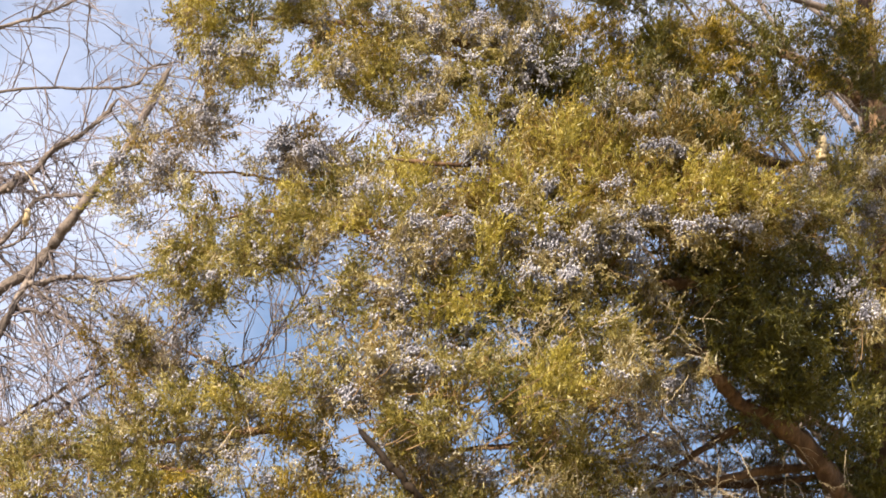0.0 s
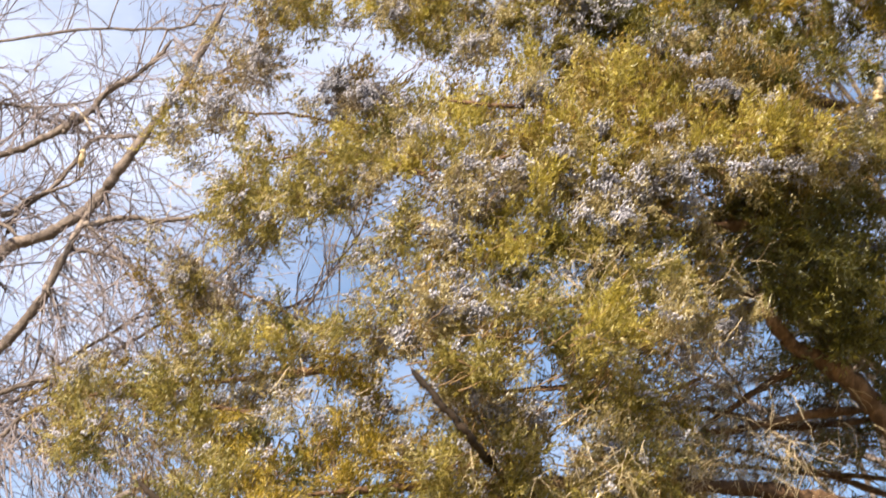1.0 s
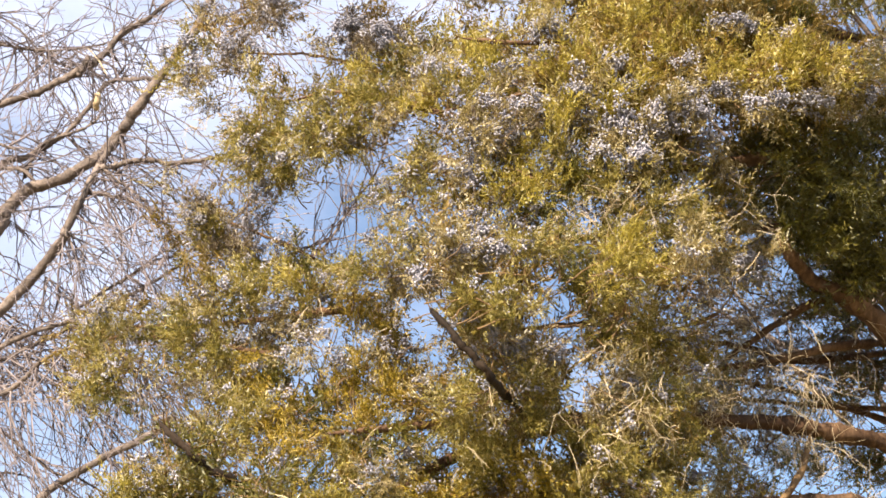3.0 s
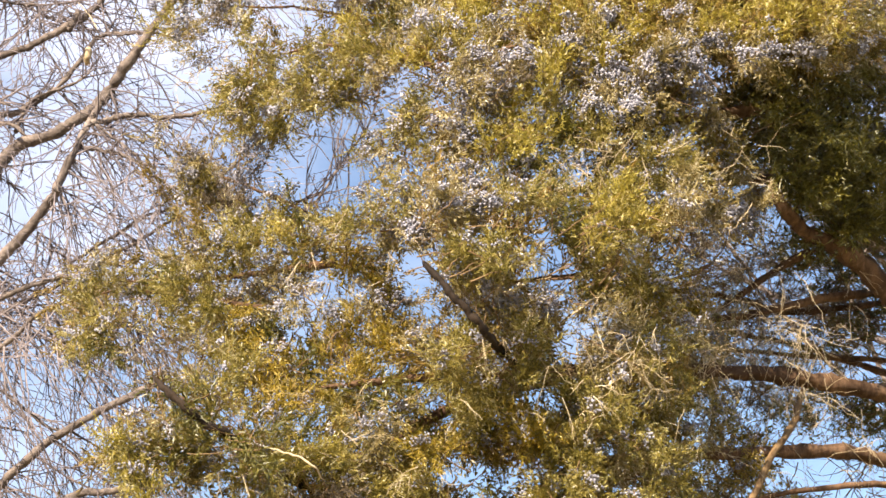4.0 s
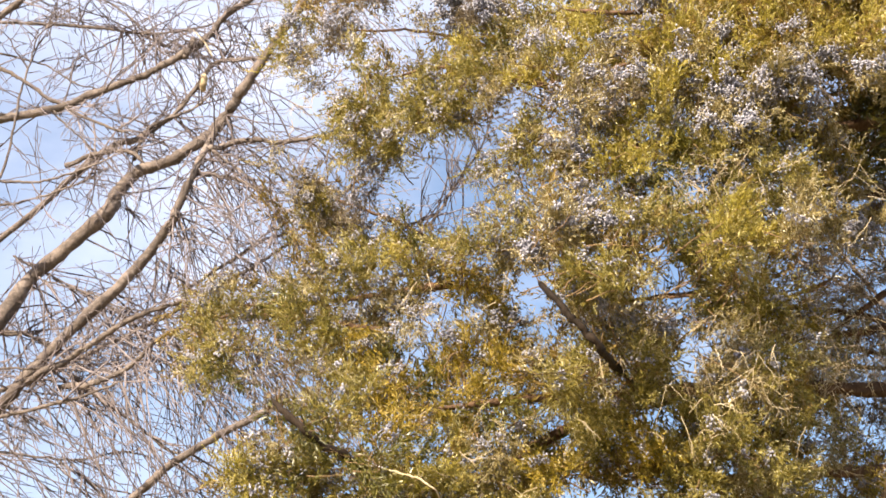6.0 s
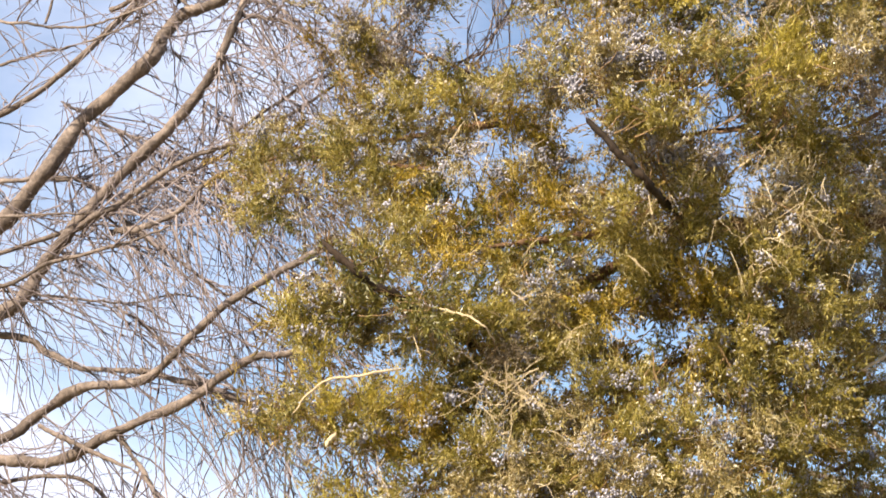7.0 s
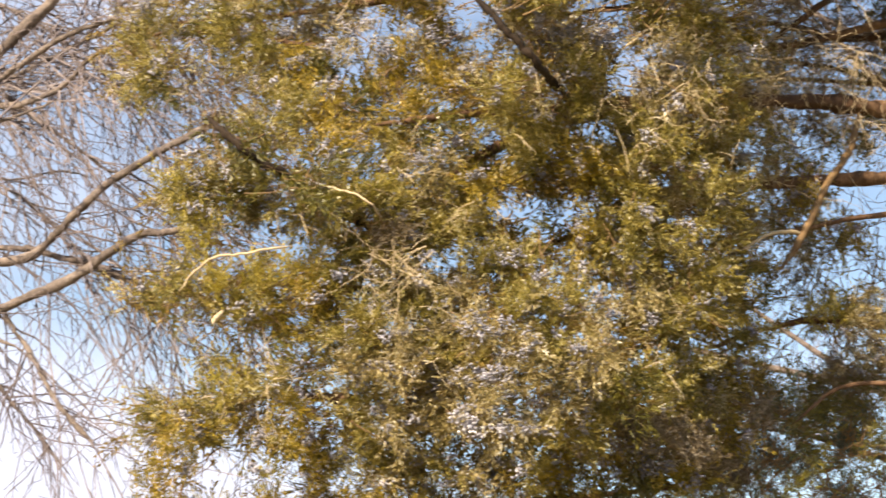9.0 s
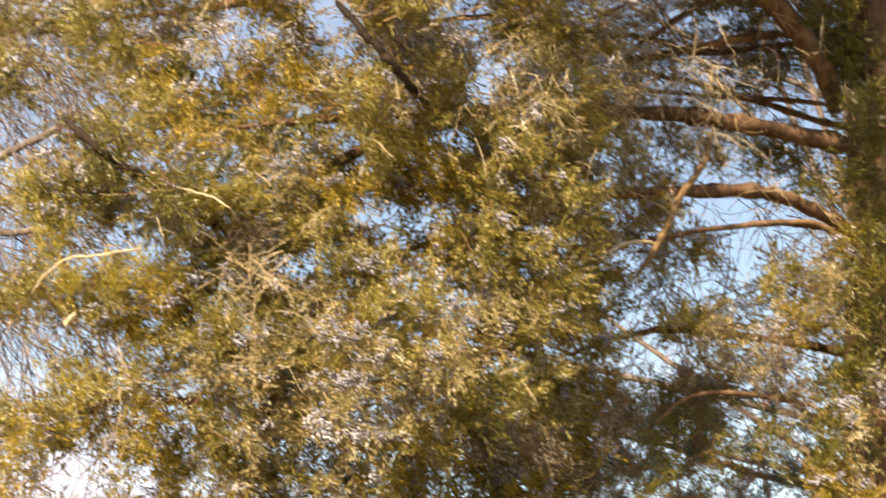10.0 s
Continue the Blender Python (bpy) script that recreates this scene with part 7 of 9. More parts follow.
b.clump((0.269, 5.052, 2.508), 0.079, 0.057, "inner", 0, 0.55)
b.clump((0.279, 4.868, 2.486), 0.073, 0.053, "inner", 0, 0.4)
b.clump((0.050, 4.328, 2.358), 0.045, 0.034, "olive", 0.06, 1.3)
b.clump((0.040, 4.537, 2.393), 0.063, 0.047, "inner", 0, 0.4)
b.clump((-0.039, 4.252, 2.372), 0.044, 0.031, "dull", 0.46, 1.3)
b.clump((-0.065, 4.752, 2.464), 0.067, 0.047, "inner", 0, 0.55)
b.clump((-0.031, 4.494, 2.431), 0.062, 0.044, "inner", 0, 0.4)
b.clump((-0.066, 4.238, 2.293), 0.042, 0.024, "olive", 0.13, 1.3)
b.clump((-0.084, 4.738, 2.382), 0.063, 0.036, "inner", 0, 0.55)
b.clump((-0.086, 4.519, 2.346), 0.059, 0.034, "inner", 0, 0.4)
b.clump((0.022, 4.322, 2.305), 0.043, 0.025, "olive", 0.06, 1.3)
b.clump((0.003, 4.822, 2.393), 0.064, 0.037, "inner", 0, 0.55)
b.clump((0.008, 4.573, 2.358), 0.060, 0.035, "inner", 0, 0.4)
b.clump((0.277, 4.953, 2.425), 0.070, 0.038, "inner", 0, 0.55)
b.clump((0.358, 4.795, 2.434), 0.033, 0.075, "olive", 0.06, 0.7)
b.clump((-0.564, 4.537, 2.289), 0.040, 0.033, "olive", 0.06)
b.clump((0.049, 4.488, 2.300), 0.040, 0.028, "brown", 0)
b.clump((0.333, 4.755, 2.476), 0.047, 0.040, "dull", 0.2)
b.clump((0.418, 4.805, 2.367), 0.048, 0.038, "moss", 0.06)
b.done()
b = Bough(cedar, [(-0.540, 4.580, 2.446), (-0.667, 4.680, 2.468), (-0.762, 4.730, 2.479), (-0.844, 4.780, 2.468)], 0.012, 0.002)
b.clump((-0.829, 4.456, 2.469), 0.040, 0.028, "gold", 0, 0.8)
b.clump((-0.874, 4.692, 2.522), 0.057, 0.040, "inner", 0, 0.4)
b.clump((-0.785, 4.520, 2.495), 0.034, 0.026, "dull", 0, 0.5)
b.clump((-0.717, 4.448, 2.465), 0.045, 0.042, "olive", 0.06, 0.8)
b.clump((-0.766, 4.754, 2.530), 0.063, 0.059, "inner", 0, 0.4)
b.clump((-0.672, 4.676, 2.515), 0.069, 0.053, "inner", 0, 0.4)
b.clump((-0.612, 4.487, 2.568), 0.045, 0.029, "olive", 0.13)
b.clump((-0.631, 4.751, 2.629), 0.063, 0.040, "inner", 0, 0.4)
b.clump((-0.682, 4.675, 2.440), 0.036, 0.068, "inner", 0, 0.4)
b.clump((-0.906, 4.432, 2.384), 0.052, 0.031, "moss", 0.06, 0.8)
b.clump((-0.965, 4.751, 2.440), 0.073, 0.043, "inner", 0, 0.4)
b.clump((-0.842, 4.532, 2.386), 0.046, 0.034, "olive", 0.07, 0.8)
b.clump((-0.883, 4.767, 2.438), 0.064, 0.047, "inner", 0, 0.4)
b.clump((-0.998, 4.476, 2.341), 0.041, 0.018, "olive", 0.06)
b.clump((-1.055, 4.781, 2.378), 0.057, 0.025, "inner", 0, 0.4)
b.clump((-0.892, 4.507, 2.341), 0.046, 0.019, "olive", 0.06)
b.clump((-0.940, 4.738, 2.377), 0.064, 0.027, "inner", 0, 0.4)
b.clump((-0.719, 4.468, 2.345), 0.040, 0.024, "olive", 0.06, 0.5)
b.clump((-0.641, 4.716, 2.385), 0.063, 0.030, "inner", 0, 0.4)
b.clump((-0.552, 4.923, 2.433), 0.077, 0.066, "inner", 0, 0.55)
b.clump((-0.531, 4.724, 2.411), 0.072, 0.062, "inner", 0, 0.4)
b.clump((-0.533, 4.838, 2.567), 0.065, 0.045, "inner", 0, 0.55)
b.clump((-0.543, 4.650, 2.536), 0.061, 0.042, "inner", 0, 0.4)
b.clump((-0.989, 4.532, 2.404), 0.051, 0.034, "olive", 0.06)
b.clump((-1.027, 4.778, 2.448), 0.071, 0.047, "inner", 0, 0.4)
b.clump((-0.880, 4.433, 2.372), 0.042, 0.031, "olive", 0.06)
b.clump((-0.934, 4.665, 2.421), 0.059, 0.043, "inner", 0, 0.4)
b.clump((-0.928, 4.456, 2.282), 0.031, 0.043, "moss", 0.06)
b.clump((-0.996, 4.708, 2.333), 0.043, 0.060, "inner", 0, 0.4)
b.clump((-0.809, 4.430, 2.438), 0.042, 0.026, "gold", 0, 0.6)
b.clump((-0.839, 4.660, 2.474), 0.059, 0.036, "inner", 0, 0.4)
b.clump((-0.752, 4.505, 2.369), 0.043, 0.036, "moss", 0.06)
b.clump((-0.774, 4.739, 2.399), 0.060, 0.050, "inner", 0, 0.4)
b.clump((-0.606, 4.840, 2.351), 0.057, 0.047, "inner", 0, 0.4)
b.clump((-1.022, 4.697, 2.198), 0.072, 0.056, "inner", 0, 0.4)
b.done()
b = Bough(cedar, [(0.466, 5.080, 2.313), (0.212, 4.880, 2.244), (-0.150, 4.780, 2.208), (-0.636, 4.680, 2.202)], 0.010, 0.003)
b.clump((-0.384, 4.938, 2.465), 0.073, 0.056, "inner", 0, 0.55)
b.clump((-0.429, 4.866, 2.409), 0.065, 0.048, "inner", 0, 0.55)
b.clump((0.420, 4.905, 2.286), 0.049, 0.036, "brown", 0)
b.clump((-0.633, 4.553, 2.251), 0.050, 0.043, "moss", 0.06)
b.clump((-0.660, 4.801, 2.275), 0.070, 0.060, "inner", 0, 0.4)
b.clump((-0.460, 4.587, 2.295), 0.046, 0.046, "olive", 0.1)
b.clump((-0.491, 4.903, 2.341), 0.064, 0.064, "inner", 0, 0.4)
b.clump((-0.481, 4.534, 2.227), 0.040, 0.031, "dull", 0.2)
b.clump((-0.495, 4.794, 2.270), 0.056, 0.043, "inner", 0, 0.4)
b.clump((-0.388, 4.546, 2.274), 0.043, 0.040, "dull", 0.3)
b.clump((-0.417, 4.814, 2.318), 0.060, 0.056, "inner", 0, 0.4)
b.clump((-0.301, 4.480, 2.250), 0.042, 0.040, "olive", 0.06)
b.clump((-0.327, 4.720, 2.301), 0.059, 0.056, "inner", 0, 0.4)
b.clump((-0.376, 4.581, 2.221), 0.041, 0.026, "olive", 0.06)
b.clump((-0.417, 4.886, 2.279), 0.057, 0.037, "inner", 0, 0.4)
b.clump((-0.249, 4.512, 2.226), 0.042, 0.035, "dull", 0.3)
b.clump((-0.279, 4.793, 2.271), 0.059, 0.049, "inner", 0, 0.4)
b.clump((-0.182, 4.528, 2.269), 0.047, 0.035, "dull", 0.4)
b.clump((-0.190, 4.775, 2.308), 0.066, 0.049, "inner", 0, 0.4)
b.clump((-0.100, 4.482, 2.247), 0.042, 0.033, "olive", 0.1)
b.clump((-0.099, 4.801, 2.281), 0.059, 0.046, "inner", 0, 0.4)
b.clump((-0.142, 4.525, 2.210), 0.040, 0.026, "moss", 0.06)
b.clump((-0.152, 4.812, 2.258), 0.056, 0.036, "inner", 0, 0.4)
b.clump((-0.019, 4.578, 2.274), 0.045, 0.038, "moss", 0.06)
b.clump((-0.032, 4.888, 2.329), 0.063, 0.053, "inner", 0, 0.4)
b.clump((-0.034, 4.558, 2.211), 0.040, 0.026, "moss", 0.06)
b.clump((-0.047, 4.810, 2.249), 0.056, 0.036, "inner", 0, 0.4)
b.clump((0.063, 4.580, 2.245), 0.050, 0.038, "moss", 0.06)
b.clump((0.077, 4.794, 2.265), 0.070, 0.053, "inner", 0, 0.4)
b.clump((0.056, 4.699, 2.326), 0.056, 0.039, "inner", 0, 0.4)
b.clump((0.149, 4.654, 2.310), 0.044, 0.034, "olive", 0.06)
b.clump((0.204, 4.649, 2.277), 0.041, 0.036, "dull", 0.8, 0.6)
b.clump((0.214, 4.935, 2.314), 0.058, 0.051, "inner", 0, 0.4)
b.clump((0.161, 4.667, 2.225), 0.044, 0.027, "deep", 0)
b.clump((0.181, 4.987, 2.273), 0.061, 0.037, "deep", 0, 0.4)
b.clump((0.265, 4.646, 2.238), 0.044, 0.036, "moss", 0.06)
b.clump((0.291, 4.939, 2.265), 0.061, 0.051, "inner", 0, 0.4)
b.clump((0.339, 4.788, 2.299), 0.042, 0.030, "brown", 0)
b.clump((0.356, 4.845, 2.246), 0.043, 0.028, "olive", 0.06)
b.clump((0.374, 5.074, 2.282), 0.060, 0.039, "inner", 0, 0.4)
b.clump((-0.738, 4.446, 2.238), 0.040, 0.028, "olive", 0.06, 0.5)
b.clump((-0.965, 4.407, 2.146), 0.051, 0.040, "moss", 0.06)
b.clump((-0.851, 4.428, 2.134), 0.051, 0.035, "olive", 0.06)
b.clump((-0.903, 4.637, 2.161), 0.072, 0.049, "inner", 0, 0.4)
b.clump((-0.735, 4.441, 2.140), 0.051, 0.040, "moss", 0.06)
b.clump((-0.764, 4.720, 2.159), 0.072, 0.056, "inner", 0, 0.4)
b.clump((-0.635, 4.582, 2.149), 0.053, 0.041, "olive", 0.06)
b.clump((-0.679, 4.812, 2.192), 0.074, 0.057, "inner", 0, 0.4)
b.clump((-0.513, 4.590, 2.148), 0.053, 0.041, "dull", 0.3)
b.clump((-0.531, 4.834, 2.178), 0.074, 0.057, "inner", 0, 0.4)
b.clump((-0.384, 4.516, 2.131), 0.052, 0.040, "olive", 0.06)
b.clump((-0.415, 4.748, 2.161), 0.072, 0.056, "inner", 0, 0.4)
b.clump((-0.266, 4.564, 2.141), 0.052, 0.040, "dull", 0.4)
b.clump((-0.280, 4.879, 2.187), 0.073, 0.056, "inner", 0, 0.4)
b.clump((-0.144, 4.585, 2.142), 0.052, 0.040, "moss", 0.06)
b.clump((-0.136, 4.855, 2.175), 0.073, 0.057, "inner", 0, 0.4)
b.clump((-0.021, 4.635, 2.139), 0.053, 0.041, "moss", 0.06)
b.clump((-0.027, 4.928, 2.166), 0.074, 0.057, "inner", 0, 0.4)
b.clump((0.103, 4.630, 2.137), 0.053, 0.041, "olive", 0.06)
b.clump((0.103, 4.845, 2.166), 0.074, 0.057, "inner", 0, 0.4)
b.clump((0.229, 4.678, 2.147), 0.053, 0.041, "moss", 0.06)
b.clump((0.237, 4.994, 2.174), 0.075, 0.058, "inner", 0, 0.4)
b.clump((0.359, 4.736, 2.145), 0.054, 0.042, "olive", 0.06)
b.clump((0.382, 4.970, 2.167), 0.076, 0.059, "inner", 0, 0.4)
b.clump((0.496, 4.823, 2.161), 0.055, 0.043, "deep", 0)
b.clump((0.514, 5.029, 2.200), 0.077, 0.060, "deep", 0, 0.4)
b.clump((0.291, 4.622, 2.315), 0.048, 0.034, "brown", 0)
b.clump((-0.485, 4.579, 2.146), 0.125, 0.055, "moss", 0.2)
b.clump((-0.527, 4.832, 2.171), 0.112, 0.050, "inner", 0.0, 0.9)
b.clump((-0.145, 4.603, 2.130), 0.125, 0.055, "olive", 0.2)
b.clump((-0.143, 4.886, 2.147), 0.112, 0.050, "inner", 0.0, 0.9)
b.clump((0.129, 4.571, 2.123), 0.124, 0.055, "deep", 0.1)
b.clump((0.149, 4.880, 2.150), 0.112, 0.050, "deep", 0.0, 0.9)
b.done()

# near the trunk, lower right
b = Bough(cedar, [(1.227, 5.250, 3.046), (1.049, 5.150, 3.121), (0.848, 5.000, 3.104), (0.540, 4.900, 3.077), (0.377, 4.800, 3.018), (0.192, 4.700, 2.922)], 0.024, 0.008)
b.clump((0.403, 4.840, 3.144), 0.073, 0.066, "inner", 0, 0.4)
b.clump((0.317, 4.788, 3.106), 0.066, 0.035, "inner", 0, 0.55)
b.clump((0.464, 4.830, 3.107), 0.047, 0.029, "dull", 0.3, 0.5)
b.clump((0.539, 4.811, 3.147), 0.044, 0.034, "dull", 0, 0.3)
b.clump((0.222, 4.834, 2.921), 0.066, 0.049, "inner", 0, 0.55)
b.clump((0.189, 4.633, 2.878), 0.062, 0.045, "inner", 0, 0.4)
b.clump((0.110, 4.670, 2.898), 0.063, 0.046, "inner", 0, 0.4)
b.clump((0.028, 4.700, 2.873), 0.056, 0.033, "inner", 0, 0.4)
b.clump((0.249, 4.775, 2.858), 0.075, 0.047, "inner", 0, 0.4)
b.clump((0.152, 4.858, 2.880), 0.066, 0.049, "inner", 0, 0.55)
b.clump((0.153, 4.624, 2.805), 0.062, 0.045, "inner", 0, 0.4)
b.clump((0.381, 4.726, 2.787), 0.063, 0.053, "inner", 0, 0.4)
b.clump((0.314, 4.652, 2.676), 0.046, 0.052, "inner", 0, 0.4)
b.clump((0.102, 4.749, 2.795), 0.060, 0.043, "inner", 0, 0.4)
b.clump((0.180, 4.639, 2.699), 0.072, 0.052, "inner", 0, 0.4)
b.clump((1.226, 5.066, 3.144), 0.053, 0.064, "deep", 0)
b.clump((1.187, 5.261, 2.905), 0.053, 0.034, "inner", 0, 0.4)
b.clump((1.123, 5.105, 2.922), 0.042, 0.028, "dull", 0, 0.5)
b.clump((0.635, 4.944, 3.030), 0.029, 0.032, "moss", 0.06)
b.clump((0.384, 4.643, 2.664), 0.052, 0.042, "moss", 0.06)
b.clump((1.011, 5.182, 2.927), 0.048, 0.028, "dull", 0, 0.35)
b.clump((0.671, 4.972, 3.081), 0.040, 0.043, "moss", 0.06, 0.7)
b.clump((0.724, 5.517, 3.063), 0.066, 0.066, "inner", 0, 0.4)
b.clump((0.790, 5.189, 2.985), 0.047, 0.047, "moss", 0.06, 0.6)
b.clump((0.823, 5.406, 3.058), 0.066, 0.066, "inner", 0, 0.4)
b.clump((1.098, 5.098, 3.155), 0.036, 0.042, "deep", 0, 0.6)
b.clump((1.144, 5.335, 2.922), 0.065, 0.038, "inner", 0, 0.4)
b.clump((1.214, 4.928, 2.973), 0.049, 0.062, "deep", 0, 0.8)
b.clump((1.276, 5.210, 3.046), 0.068, 0.087, "deep", 0, 0.4)
b.clump((1.161, 5.016, 2.934), 0.036, 0.036, "moss", 0.06, 0.7)
b.clump((1.214, 5.223, 3.003), 0.050, 0.050, "inner", 0, 0.4)
b.clump((0.566, 4.900, 3.170), 0.051, 0.040, "olive", 0.06, 0.55)
b.clump((0.516, 4.755, 3.031), 0.049, 0.036, "dull", 0, 0.59)
b.clump((0.630, 4.981, 3.041), 0.038, 0.032, "moss", 0.06, 0.59)
b.clump((0.305, 4.642, 2.689), 0.049, 0.037, "moss", 0.06)
b.done()
b = Bough(cedar, [(1.307, 5.430, 2.700), (1.080, 5.280, 2.721), (0.870, 5.180, 2.719), (0.620, 5.080, 2.708), (0.377, 4.980, 2.620)], 0.018, 0.005)
b.clump((0.343, 4.924, 2.772), 0.049, 0.056, "inner", 0, 0.55)
b.clump((0.220, 4.907, 2.756), 0.077, 0.056, "inner", 0, 0.55)
b.clump((0.309, 5.002, 2.695), 0.068, 0.053, "inner", 0, 0.55)
b.clump((0.278, 4.810, 2.673), 0.063, 0.050, "inner", 0, 0.4)
b.clump((0.332, 5.022, 2.583), 0.061, 0.057, "inner", 0, 0.55)
b.clump((1.195, 4.970, 2.794), 0.057, 0.057, "deep", 0)
b.clump((1.249, 5.226, 2.837), 0.079, 0.079, "deep", 0, 0.4)
b.clump((1.132, 5.042, 2.777), 0.049, 0.044, "dull", 0)
b.clump((1.188, 5.333, 2.843), 0.069, 0.061, "inner", 0, 0.4)
b.clump((1.221, 5.021, 2.676), 0.038, 0.043, "deep", 0)
b.clump((1.264, 5.269, 2.735), 0.053, 0.061, "deep", 0, 0.4)
b.clump((1.113, 4.948, 2.569), 0.043, 0.050, "deep", 0)
b.clump((1.140, 5.149, 2.601), 0.060, 0.071, "deep", 0, 0.4)
b.clump((1.062, 5.013, 2.740), 0.038, 0.038, "olive", 0.1, 0.6)
b.clump((1.114, 5.245, 2.781), 0.053, 0.053, "inner", 0, 0.4)
b.clump((1.106, 4.970, 2.839), 0.038, 0.024, "dull", 0)
b.clump((0.802, 5.058, 2.674), 0.057, 0.038, "dull", 0.1, 0.5)
b.clump((0.693, 5.031, 2.720), 0.062, 0.018, "gold", 0, 0.8)
b.clump((0.710, 5.266, 2.758), 0.086, 0.025, "inner", 0, 0.4)
b.clump((0.863, 5.067, 2.628), 0.046, 0.030, "dull", 0.1, 0.4)
b.clump((0.773, 5.215, 2.579), 0.058, 0.025, "brown", 0)
b.clump((0.814, 5.484, 2.647), 0.081, 0.035, "inner", 0, 0.4)
b.clump((1.207, 5.007, 2.536), 0.043, 0.051, "dull", 0.5)
b.clump((1.264, 5.275, 2.589), 0.060, 0.072, "inner", 0, 0.4)
b.clump((1.113, 4.920, 2.442), 0.042, 0.050, "dull", 0.6)
b.clump((1.168, 5.180, 2.498), 0.059, 0.070, "inner", 0, 0.4)
b.clump((1.048, 4.904, 2.411), 0.029, 0.076, "deep", 0)
b.clump((1.092, 5.123, 2.448), 0.040, 0.106, "deep", 0, 0.4)
b.clump((1.053, 4.903, 2.277), 0.042, 0.047, "moss", 0.06)
b.clump((1.123, 5.214, 2.315), 0.058, 0.066, "inner", 0, 0.4)
b.clump((1.200, 4.991, 2.393), 0.035, 0.040, "deep", 0)
b.clump((1.278, 5.309, 2.424), 0.049, 0.056, "deep", 0, 0.4)
b.clump((1.145, 4.916, 2.277), 0.039, 0.034, "dull", 0.1, 0.5)
b.clump((0.416, 4.948, 2.736), 0.072, 0.059, "inner", 0, 0.4)
b.clump((0.499, 4.925, 2.758), 0.039, 0.031, "deep", 0, 0.4)
b.clump((0.453, 4.802, 2.624), 0.056, 0.036, "olive", 0.06)
b.clump((0.491, 5.092, 2.683), 0.078, 0.050, "inner", 0, 0.4)
b.clump((1.007, 4.960, 2.530), 0.042, 0.024, "brown", 0, 0.4)
b.clump((0.400, 5.104, 2.506), 0.046, 0.105, "inner", 0, 0.4)
b.clump((1.072, 4.959, 2.168), 0.058, 0.053, "moss", 0.06)
b.clump((1.158, 5.275, 2.202), 0.081, 0.074, "inner", 0, 0.4)
b.clump((1.153, 4.890, 2.166), 0.057, 0.052, "moss", 0.06)
b.clump((1.198, 5.130, 2.181), 0.080, 0.073, "inner", 0, 0.4)
b.clump((1.078, 5.061, 2.842), 0.047, 0.027, "dull", 0, 0.6)
b.clump((0.803, 5.048, 2.715), 0.089, 0.024, "dull", 0, 0.6)
b.clump((0.849, 5.321, 2.794), 0.124, 0.034, "inner", 0, 0.4)
b.clump((0.953, 4.920, 2.630), 0.061, 0.037, "brown", 0, 0.5)
b.clump((0.771, 5.029, 2.601), 0.059, 0.029, "dull", 0.1, 0.5)
b.clump((0.706, 5.194, 2.563), 0.049, 0.041, "deep", 0, 0.7)
b.clump((0.748, 5.406, 2.585), 0.069, 0.058, "deep", 0, 0.4)
b.clump((0.973, 4.949, 2.506), 0.058, 0.024, "brown", 0, 0.4)
b.clump((0.908, 4.970, 2.366), 0.053, 0.039, "deep", 0, 0.35)
b.clump((0.323, 5.142, 2.786), 0.074, 0.055, "inner", 0, 0.55)
b.clump((0.334, 4.942, 2.745), 0.069, 0.052, "inner", 0, 0.4)
b.clump((0.666, 5.229, 2.887), 0.047, 0.034, "brown", 0, 0.5)
b.clump((0.708, 5.115, 2.758), 0.071, 0.018, "gold", 0, 0.9)
b.clump((0.721, 5.317, 2.813), 0.099, 0.025, "inner", 0, 0.4)
b.clump((0.833, 5.013, 2.767), 0.046, 0.032, "dull", 0.1, 0.5)
b.clump((0.906, 5.017, 2.704), 0.048, 0.035, "dull", 0.1, 0.55)
b.clump((0.978, 5.033, 2.833), 0.052, 0.041, "olive", 0.06)
b.clump((1.025, 5.337, 2.921), 0.072, 0.057, "inner", 0, 0.4)
b.clump((0.785, 5.035, 2.676), 0.051, 0.029, "dull", 0.1, 0.5)
b.clump((0.708, 5.059, 2.604), 0.056, 0.029, "brown", 0, 0.55)
b.clump((0.839, 5.028, 2.580), 0.053, 0.029, "brown", 0, 0.5)
b.clump((0.937, 5.058, 2.619), 0.049, 0.038, "dull", 0.3, 0.6)
b.clump((0.980, 5.260, 2.667), 0.068, 0.053, "inner", 0, 0.4)
b.clump((1.001, 5.029, 2.737), 0.046, 0.046, "moss", 0.06)
b.clump((1.058, 5.344, 2.817), 0.064, 0.064, "inner", 0, 0.4)
b.clump((0.441, 4.995, 2.553), 0.047, 0.047, "moss", 0.06)
b.clump((0.503, 5.495, 2.642), 0.071, 0.071, "inner", 0, 0.55)
b.clump((0.478, 5.265, 2.589), 0.066, 0.066, "inner", 0, 0.4)
b.clump((0.354, 5.255, 2.566), 0.071, 0.060, "inner", 0, 0.55)
b.clump((0.343, 5.053, 2.543), 0.066, 0.056, "inner", 0, 0.4)
b.clump((0.785, 5.236, 2.585), 0.047, 0.033, "deep", 0, 0.6)
b.clump((0.846, 5.523, 2.632), 0.066, 0.047, "deep", 0, 0.4)
b.clump((0.648, 5.119, 2.480), 0.054, 0.035, "deep", 0, 0.35)
b.clump((0.795, 5.087, 2.472), 0.051, 0.032, "deep", 0, 0.4)
b.clump((0.924, 5.051, 2.448), 0.048, 0.040, "deep", 0, 0.5)
b.done()


